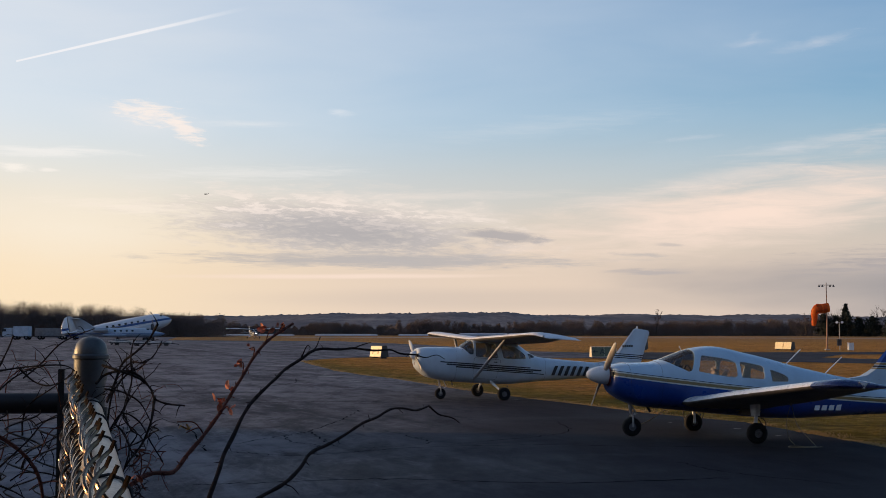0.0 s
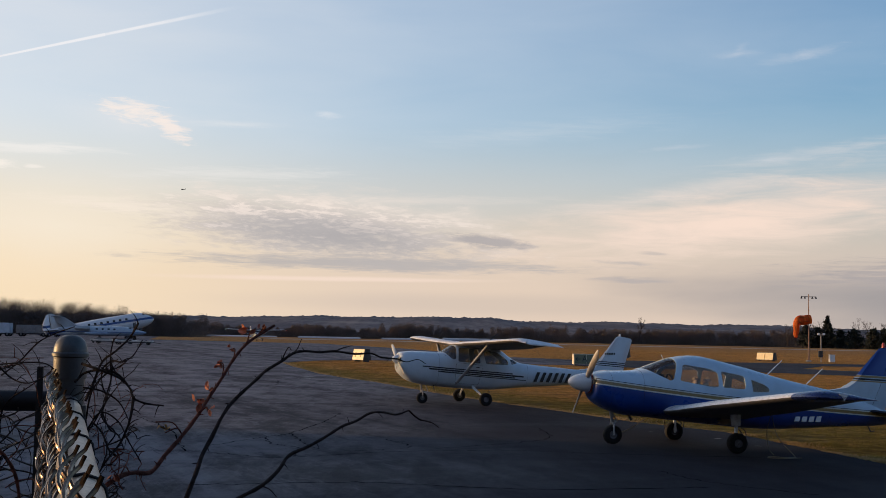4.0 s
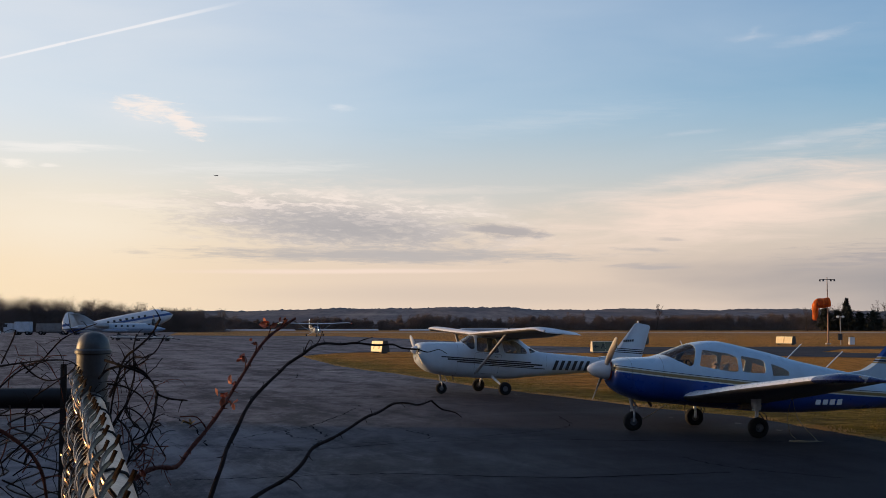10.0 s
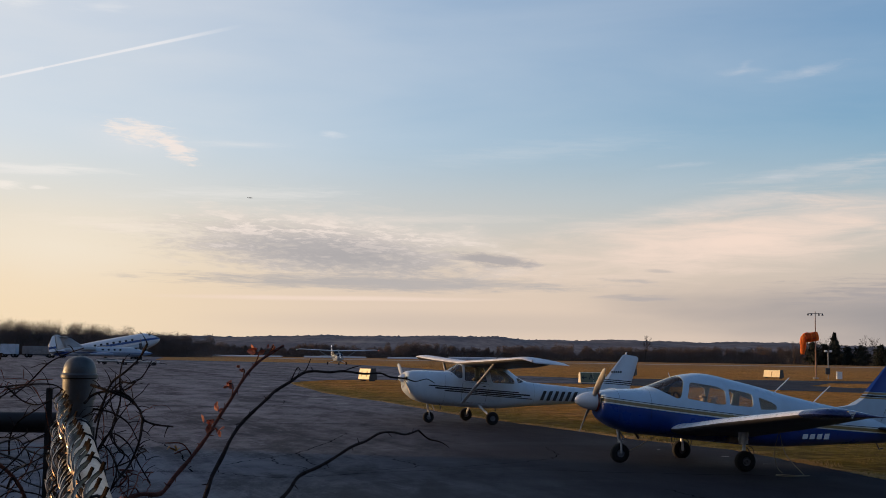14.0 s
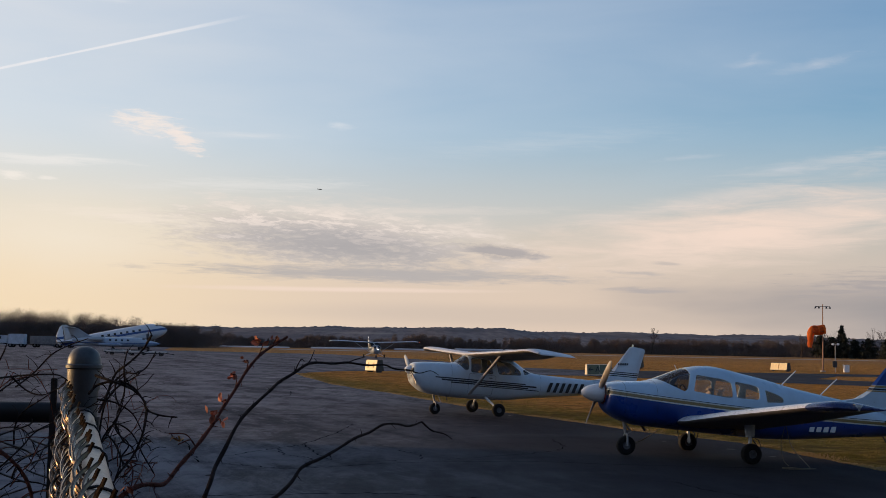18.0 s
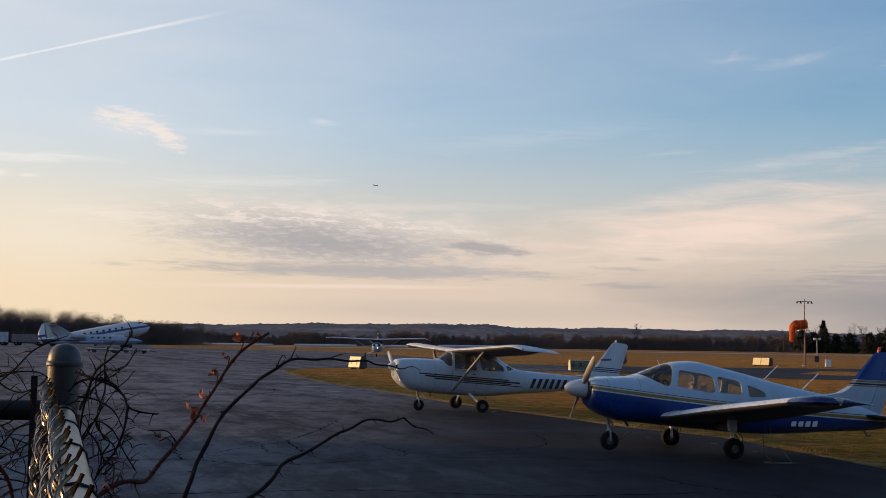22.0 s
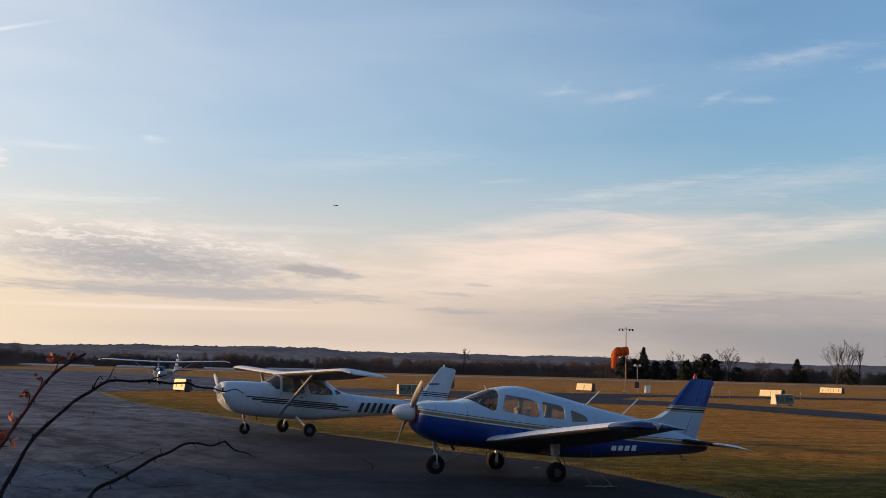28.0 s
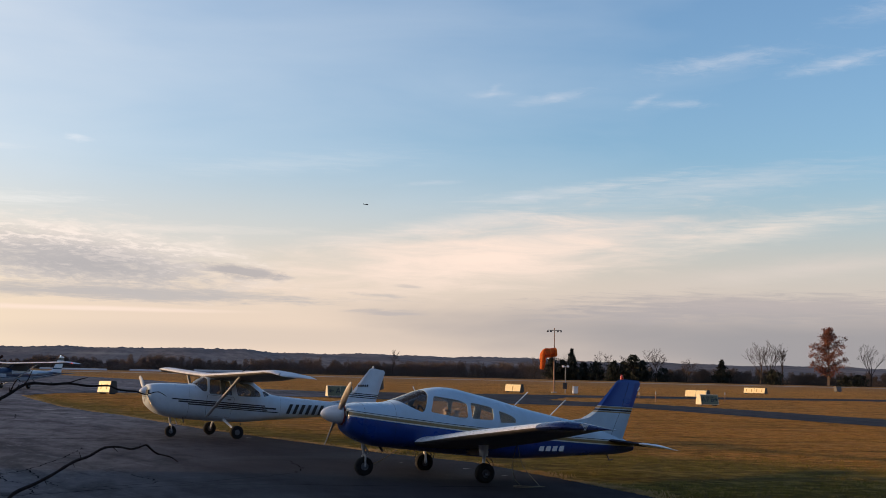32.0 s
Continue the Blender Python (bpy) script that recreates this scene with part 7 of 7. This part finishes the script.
def hills():
    bm = bmesh.new()
    nx = 1100
    rows = []
    for j, (y, k) in enumerate([(1500, 0.0), (1750, 0.25), (2050, 0.72), (2310, 0.97), (2350, 1.0), (2700, 0.8), (3000, 0.0)]):
        row = []
        for i in range(nx + 1):
            x = -1500 + 3900 * i / nx
            az = math.degrees(math.atan2(x, 2350))
            e = 0.72 + 0.18 * math.exp(-((az + 0.5) / 6.0) ** 2) + 0.10 * math.exp(-((az - 12) / 6.0) ** 2) + 0.03 * math.sin(az * 0.9) + 0.02 * math.sin(az * 2.3 + 1)
            rough = 2.0 * noise.noise((x * 0.012, y * 0.01, 1))
            if y == 2350:
                rough += 1.2 * noise.noise((x * 0.013, 4, 4)) + 1.5 * noise.noise((x * 0.063, 8, 8)) + 3.2 * noise.noise((x * 0.23, 2, 8))
            row.append(bm.verts.new((x, y, 0.4 + k * (2350 * math.tan(radians(e)) + rough))))
        rows.append(row)
    for a, b in zip(rows, rows[1:]):
        for i in range(nx):
            bm.faces.new((a[i], a[i + 1], b[i + 1], b[i]))
    tagged(link("backdrop", bm, HILL_WOOD), "low wooded hills with blue haze in their colour", kind="structure")


hills()
ROOF_WHITE = material("white_greenhouse_film", (0.30, 0.30, 0.32), 0.5, vary=0.15, scale=0.2)


def greenhouse(x, y, w, yaw, h=2.2):
    root = base("greenhouse", pose(x, y, ground_z(x, y), 0, 0, yaw), "long low white greenhouse beyond the field", "greenhouse", "greenhouses")
    arc = [(-4 * math.cos(math.pi * k / 10), (h - 0.0) * math.sin(math.pi * k / 10)) for k in range(11)]
    bm = bmesh.new()
    a = [bm.verts.new((-w / 2, p, z)) for p, z in arc]
    b = [bm.verts.new((w / 2, p, z)) for p, z in arc]
    for k in range(10):
        bm.faces.new((a[k], a[k + 1], b[k + 1], b[k]))
    bm.faces.new(a)
    bm.faces.new(b[::-1])
    part("film_roof", bm, ROOF_WHITE, root)
    for k in range(int(w / 6) + 1):
        bm = bmesh.new()
        tube(bm, [(-w / 2 + k * 6, p * 1.01, z * 1.01) for p, z in arc], 0.06, 4)
        part("hoop", bm, TRAILER, root)


greenhouse(-32, 398, 20, 2, 0.55)
greenhouse(-6, 402, 18, -2, 0.55)
greenhouse(18, 405, 26, 1, 0.9)
greenhouse(-60, 395, 22, 3, 0.45)

# ---------------- sky traffic ----------------
VAPOUR = bpy.data.materials.new("contrail_vapour")


def vapour_material():
    m = VAPOUR
    m.use_nodes = True
    g = Graph(m.node_tree)
    m.node_tree.nodes.clear()
    out = g.add("ShaderNodeOutputMaterial")
    where = g.add("ShaderNodeTexCoord").outputs["Object"]
    s = g.split(where)
    puff = g.noise(g.xyz(g.math("MULTIPLY", s[0], 0.02), g.math("MULTIPLY", s[1], 0.03), 0.0), 1.0, 4.0, 0.6)
    core = g.step(g.math("ABSOLUTE", g.math("DIVIDE", s[1], g.math("ADD", 3.8, g.math("MULTIPLY", s[0], 0.008)))), 1.0, 0.25)
    fade = g.step(s[0], 785.0, 420.0, 0.0, 1.0)
    cover = g.math("MULTIPLY", g.math("MULTIPLY", core, fade), g.math("ADD", 0.55, g.math("MULTIPLY", puff, 0.6)), clamp=True)
    # emission stands in for sunlight scattered by the vapour
    see, glow, mx = g.add("ShaderNodeBsdfTransparent"), g.add("ShaderNodeEmission"), g.add("ShaderNodeMixShader")
    glow.inputs["Color"].default_value = (0.95, 0.95, 0.98, 1)
    glow.inputs["Strength"].default_value = 0.95
    g.put(mx.inputs[0], cover)
    g.put(mx.inputs[1], see.outputs[0])
    g.put(mx.inputs[2], glow.outputs[0])
    g.put(out.inputs[0], mx.outputs[0])


def ribbon(name, length, half):
    return link(name, ribbon_mesh(length, half), VAPOUR)


def ribbon_mesh(length, half):
    bm = bmesh.new()
    n = 24
    a = [bm.verts.new((length * k / n, -half, 0)) for k in range(n + 1)]
    b = [bm.verts.new((length * k / n, half, 0)) for k in range(n + 1)]
    for k in range(n):
        bm.faces.new((a[k], a[k + 1], b[k + 1], b[k]))
    return bm


def trail_pose(p, q):
    x = (Vector(q) - Vector(p)).normalized()
    z = (Vector((0, 0, 2)) - Vector(p)).normalized()
    y = z.cross(x).normalized()
    z = x.cross(y)
    m = Matrix((x, y, z)).transposed().to_4x4()
    m.translation = p
    return m


vapour_material()
TRAIL_A, TRAIL_B = Vector((-1347.2, 3766.3, 845.4)), Vector((-624.2, 3951.0, 1073.1))
contrail = tagged(ribbon("contrail", 790, 16), "thin white airliner contrail high in the sky", "contrail")
contrail.matrix_world = trail_pose(TRAIL_A, TRAIL_B)
trail_head = part("trail_head", ribbon_mesh(420, 16), VAPOUR, contrail)


def far_plane():
    root = base("flying_airplane", pose(-387, 1962, 223), "tiny dark light airplane flying far off", "airplane")
    rows = smooth_line([(4.2, -0.3, 0.3, 0.3, 2.2, 0), (2, -0.6, 0.8, 0.6, 2.2, 0), (-1, -0.5, 0.7, 0.55, 2.2, 0), (-4.2, 0, 0.4, 0.12, 2.2, 0)][::1], 3)
    part("fuselage", loft(bmesh.new(), rows, 12), DARK_METAL, root)
    part("wing", wing(bmesh.new(), [(1.4, -5.5, 0.2, 1.2, 0, 1), (1.6, 0, 0.1, 1.6, 0, 1), (1.4, 5.5, 0.2, 1.2, 0, 1)]), DARK_METAL, root)
    part("tailplane", wing(bmesh.new(), [(-3.4, -1.7, 0.3, 0.7, 0, 1), (-3.4, 1.7, 0.3, 0.7, 0, 1)]), DARK_METAL, root)
    part("tail_fin", fin_mesh(bmesh.new(), [(-3, 0.2), (-3.8, 1.6), (-4.4, 1.6), (-4.3, 0.2)], 0.08, 0.04, 0.2, 1.6), DARK_METAL, root)
    return root


flyer = far_plane()

# ---------------- asphalt wear, ropes, grass ----------------
TAR = material("crack_tar", (0.006, 0.006, 0.0065), 1.0, vary=0.3, scale=3, gloss=0.0)
PALE_PATCH = material("pale_paint_patch", (0.24, 0.24, 0.25), 0.8, vary=0.4, scale=2)


def crack(points, width, seed):
    """An irregular open joint in the paving."""
    rng = random.Random(seed)
    pts = smooth_line(points, 16)
    bm = bmesh.new()
    prev = None
    for i in range(len(pts)):
        d = pts[min(i + 1, len(pts) - 1)] - pts[max(i - 1, 0)]
        d = d / (np.linalg.norm(d) + 1e-9)
        n = np.array([-d[1], d[0]])
        c = pts[i] + n * rng.gauss(0, 0.035)
        w = width * 0.8 * rng.uniform(0.45, 1.3)
        row = [bm.verts.new((*(c + n * s * w), ground_z(*c) + 0.0245)) for s in (-1, 1)]
        if prev:
            bm.faces.new((prev[0], row[0], row[1], prev[1]))
        prev = row
    bmesh.ops.recalc_face_normals(bm, faces=bm.faces[:])
    tagged(link("pavement_crack", bm, TAR, smooth=False), "dark irregular crack in the asphalt", kind="structure")


def paving_wear():
    lines = [[(-9.0, 20.6), (-6, 21.2), (-4.3, 21.8), (-2.8, 21.05), (-2.2, 21.1), (-0.5, 22.2), (1.8, 22.4), (3.2, 22.1), (6.0, 21.9)], [(-1.5, 22.2), (-0.3, 23.0), (-0.8, 24.8)], [(-4.1, 22.8), (-3.3, 25.0), (-2.9, 26.1), (-2.4, 30.3), (-2.3, 33)], [(-3.3, 25.0), (-2.9, 23.5), (-2.4, 22.9), (-2.3, 21.2)],
             [(-2.9, 26.1), (-2.4, 24.0), (-2.0, 22.6)], [(-4.3, 21.8), (-5.6, 26.7), (-7.5, 31)], [(-24, 78), (-17.8, 78.8), (-9.9, 79.9)], [(-12.5, 52), (-11.2, 53.05), (-9.8, 55)], [(-14, 40), (-9.8, 40.3), (-8, 42.0)], [(3.7, 19.4), (4.2, 18.0), (5.4, 16.8)], [(0.1, 22.7), (2.4, 24.9), (2.6, 28)],
             [(-30, 62), (-20, 60), (-9, 61)], [(-16, 33), (-10, 32), (-4.3, 30.2)], [(-6, 36), (-3, 37), (0, 36)], [(-7, 46), (-6.2, 50), (-6.6, 54)], [(-3.5, 17), (-1, 17.6), (1.5, 16.9), (4, 17.4)], [(-40, 110), (-25, 112), (-12, 110)]]
    for i, l in enumerate(lines):
        crack(l, 0.019 if i < 6 else 0.016 if i < 11 else 0.030, i)
    rng = random.Random(9)
    bm = bmesh.new()
    for cx, cy, r in ((-5.9, 59.5, 0.35), (-5.2, 56.5, 0.4), (-9.9, 72.0, 0.5), (-3.7, 51.5, 0.25), (5.1, 27.7, 0.04), (6.2, 26.0, 0.06), (6.6, 24.3, 0.05), (2.2, 38.0, 0.05)):
        ring = [bm.verts.new((cx + r * rng.uniform(0.5, 1.1) * math.cos(a) * 1.8, cy + r * rng.uniform(0.5, 1.1) * math.sin(a), ground_z(cx, cy) + 0.026)) for a in (k * 0.5236 for k in range(12))]
        bm.faces.new(ring)
    tagged(link("worn_paint", bm, PALE_PATCH, smooth=False), "scattered pale scraps of old paint on the asphalt", kind="stuff")


paving_wear()


def rope(points, r, label):
    bm = bmesh.new()
    tube(bm, spread(points, 6), r, 6)
    tagged(link("tie_down_rope", bm, TIRE_ROPE), label, "rope", "tie-down ropes")


rope([(6.32, 22.35, 0.86), (6.42, 22.3, 0.45), (6.68, 22.05, 0.092)], 0.007, "worn tie-down rope from the wing to the ground")
rope([(6.68, 22.05, 0.092), (6.5, 21.95, 0.094), (6.25, 22.1, 0.094), (6.15, 21.9, 0.094), (6.4, 21.8, 0.094), (6.75, 21.95, 0.094)], 0.010, "slack coil of tie-down rope on asphalt")
rope([(6.32, 22.35, 0.86), (6.25, 22.4, 0.5), (6.32, 22.5, 0.2), (6.39, 22.4, 0.092)], 0.006, "worn tie-down rope from the wing to the ground")
rope([(3.78, 24.85, 0.22), (4.1, 24.9, 0.32), (4.5, 25.0, 0.55)], 0.012, "thin tow bar rope at the nose wheel")
rope([(5.1, 26.4, 0.72), (5.25, 26.9, 0.3), (5.35, 27.1, 0.092)], 0.012, "worn tie-down rope from the far wing")


def blades(name, seed, count, place, size, mat, label):
    """Tufts of bent grass blades."""
    rng = np.random.RandomState(seed)
    verts, faces = [], []
    for i in range(count):
        x, y = place(rng)
        z = ground_z(x, y)
        a = rng.uniform(0, 6.283)
        clump = 0.8 + 0.9 * noise.noise((x * 0.22, y * 0.4, 2.0)) + 1.1 * noise.noise((x * 0.9, y * 0.9, 6.0))
        if clump < 0.25:
            continue
        for k in range(3):
            b = a + k * 2.1 + rng.uniform(-0.4, 0.4)
            h = size * clump * rng.uniform(0.5, 1.25)
            lean = h * rng.uniform(0.2, 0.8)
            w = size * 0.16
            n = len(verts)
            cx, sx = math.cos(b), math.sin(b)
            verts += [(x - sx * w, y + cx * w, z - 0.01), (x + sx * w, y - cx * w, z - 0.01), (x + cx * lean * 0.4 - sx * w * 0.7, y + sx * lean * 0.4 + cx * w * 0.7, z + h * 0.65), (x + cx * lean * 0.4 + sx * w * 0.7, y + sx * lean * 0.4 - cx * w * 0.7, z + h * 0.65), (x + cx * lean, y + sx * lean, z + h)]
            faces += [(n, n + 1, n + 3, n + 2), (n + 2, n + 3, n + 4)]
    me = bpy.data.meshes.new(name)
    me.from_pydata(verts, [], faces)
    me.materials.append(mat)
    return tagged(new(name, me), label, "grass", kind="stuff")


EDGE_Y = [17, 20.9, 24.5, 28, 31, 34.8, 38.8, 42.5, 46.5, 54.6, 58.2, 64, 71.5, 79.9, 82]
EDGE_X = [8.6, 8.1, 7.5, 6.85, 5.25, 4.05, 2.6, 1.3, 0.1, -2.3, -3.8, -5.7, -7.5, -9.4, -9.3]
FAR_Y = [0, 35, 53.1, 65.4, 75, 82]
FAR_X = [42, 36, 33.3, 31.4, 29.6, 20]


def near_place(rng):
    while True:
        y = 18 + 64 * rng.uniform() ** 1.5
        lo, hi = np.interp(y, EDGE_Y, EDGE_X), np.interp(y, FAR_Y, FAR_X)
        x = rng.uniform(lo - 0.1 + 0.4 * rng.uniform() ** 3, hi)
        if x < y * 0.72 + 3:
            return x, y


def rim_place(rng):
    y = 18 + 63 * rng.uniform() ** 1.6
    return np.interp(y, EDGE_Y, EDGE_X) + abs(rng.normal(0, 0.25)) - 0.08, y


def field_place(rng):
    while True:
        y = 108 + 260 * rng.uniform() ** 1.6
        x = rng.uniform(-0.1 * y, 0.72 * y)
        if y > 200 or x > max(np.interp(y, [108, 150, 200], [12, -2, -16]), -20) and y > 107 + max(0, x - 29) * 0.13 + 2:
            return x, y


def island_place(rng):
    while True:
        y = rng.uniform(50, 112)
        x = rng.uniform(29, 110)
        if x > np.interp(y, [0, 40, 62.6, 76.5, 85.8, 91, 99.5], [49, 43.5, 39.3, 36.7, 33.5, 28.5, 32.6]) and y < np.interp(x, [28, 32.4, 60, 120], [91, 99.3, 103.8, 111.8]):
            return x, y


def grass_material(name, a, b):
    m = bpy.data.materials.new(name)
    m.use_nodes = True
    g = Graph(m.node_tree)
    m.node_tree.nodes.clear()
    out = g.add("ShaderNodeOutputMaterial")
    info = g.add("ShaderNodeNewGeometry")
    where = g.add("ShaderNodeTexCoord").outputs["Object"]
    patch = g.noise(where, 0.22, 6.0, 0.7)
    s = g.split(where)
    rim = g.math("SUBTRACT", g.math("ADD", s[0], g.math("MULTIPLY", s[1], 0.33)), 15.8)
    rim = g.math("SUBTRACT", rim, g.step(s[1], 45.0, 20.0, 0.0, 8.0))
    near = g.step(g.math("ADD", rim, g.math("MULTIPLY", g.math("SUBTRACT", patch, 0.5), 8.0)), 7.5, 1.0)
    col = g.mix(g.math("ADD", g.math("MULTIPLY", near, 0.85), g.math("MULTIPLY", g.math("SUBTRACT", info.outputs["Random Per Island"], 0.5), 0.4), clamp=True), a, b)
    # tussocks: noise mixes in paler crowns and darker gaps
    tussock = g.noise(where, 1.4, 5.0, 0.75)
    col = g.mix(g.math("MULTIPLY", g.step(tussock, 0.52, 0.66), 0.55), col, (0.62, 0.40, 0.15))
    col = g.mix(g.math("MULTIPLY", g.step(tussock, 0.48, 0.34), 0.7), col, (0.070, 0.058, 0.020))
    d, t, mx = g.add("ShaderNodeBsdfDiffuse"), g.add("ShaderNodeBsdfTranslucent"), g.add("ShaderNodeMixShader")
    g.put(d.inputs[0], col)
    g.put(t.inputs[0], col)
    mx.inputs[0].default_value = 0.12
    g.put(mx.inputs[1], d.outputs[0])
    g.put(mx.inputs[2], t.outputs[0])
    g.put(out.inputs[0], mx.outputs[0])
    return m


TURF = grass_material("winter_turf", (0.40, 0.22, 0.066), (0.155, 0.142, 0.032))
RIM_STRAW = grass_material("bleached_rim_straw", (0.60, 0.42, 0.22), (0.46, 0.32, 0.15))
STRAW = grass_material("dry_straw", (0.54, 0.265, 0.075), (0.35, 0.185, 0.052))
FAR_STRAW = grass_material("far_pale_straw", (0.39, 0.220, 0.088), (0.25, 0.148, 0.054))
blades("grass", 1, 130000, near_place, 0.033, TURF, "short patchy green and straw winter grass")
blades("grass", 2, 12000, rim_place, 0.042, RIM_STRAW, "ragged grass along the asphalt's edge")
blades("grass", 3, 40000, field_place, 0.08, FAR_STRAW, "dry golden field grass")
blades("grass", 4, 30000, island_place, 0.045, STRAW, "dry golden grass between the taxiways")

# ---------------- what moves ----------------
TAXI = [(0, -37.7, 243.1, -71.2), (1.5, -34.9, 233.4, -71.5), (3, -32.0, 223.7, -71.9), (6, -26.7, 204.3, -72.6), (9, -20.7, 184.9, -73.6), (13, -13.8, 165.4, -76.2), (14.5, -11.6, 158.6, -76.8), (16.5, -9.2, 151.7, -77.4), (19, -6.6, 142.9, -80.1),
        (21, -5.3, 135.9, -84.8), (22, -5.1, 131.4, -88.8), (23, -5.3, 126.9, -92.0), (24, -5.7, 121.9, -94.8), (25, -6.1, 117.1, -95.8), (25.5, -6.3, 114.6, -96.0), (27.5, -7.2, 105.9, -97.1), (28, -7.7, 103.8, -98.4), (29, -8.5, 100.6, -101.2), (30, -9.6, 97.6, -106.4), (31, -11.2, 95.2, -115.3), (32, -13.4, 93.4, -123.9)]


FLIGHT = [(0, -387.3, 1962.1, 223.2), (3, -397, 1960.3, 228), (6, -404.5, 1958.7, 233.2), (9, -385.2, 1962.6, 243.0), (13, -325.2, 1973.4, 251.4), (19, -175.4, 1992.3, 256.4), (23, -51.7, 1999.3, 261.0), (28, 127.5, 1995.9, 267.6), (32, 292.0, 1978.6, 276.4)]


def motions():
    walk(flyer, [(t, pose(x, y, z, 0, 0, 168 if t < 5 else 130 if t < 8 else 60 if t < 11 else 0)) for t, x, y, z in FLIGHT])
    up = Vector((0.6, 0.1, 1.0))
    walk(contrail, [(t, trail_pose(TRAIL_A + up * t * 0.9, TRAIL_B + up * t * 0.9)) for t in (0, 10, 20, 32)])
    walk(trail_head, [(t, Matrix.Translation((-26.0 * t, 0, 0.5))) for t in (0, 4, 8, 12)] + [(32, Matrix.Translation((-350.0, 0, 0.5)))])
    walk(taxi_prop, [(k * 0.1, Matrix.Translation((-0.22, 0, 1.24)) @ pose(0, 0, 0, 77.0 * k)) for k in range(321)])
    walk(taxi, [(t, craft_pose(x, y, ground_z(x, y) + 0.02, w, 1.0, -2.77)) for t, x, y, w in TAXI])


motions()
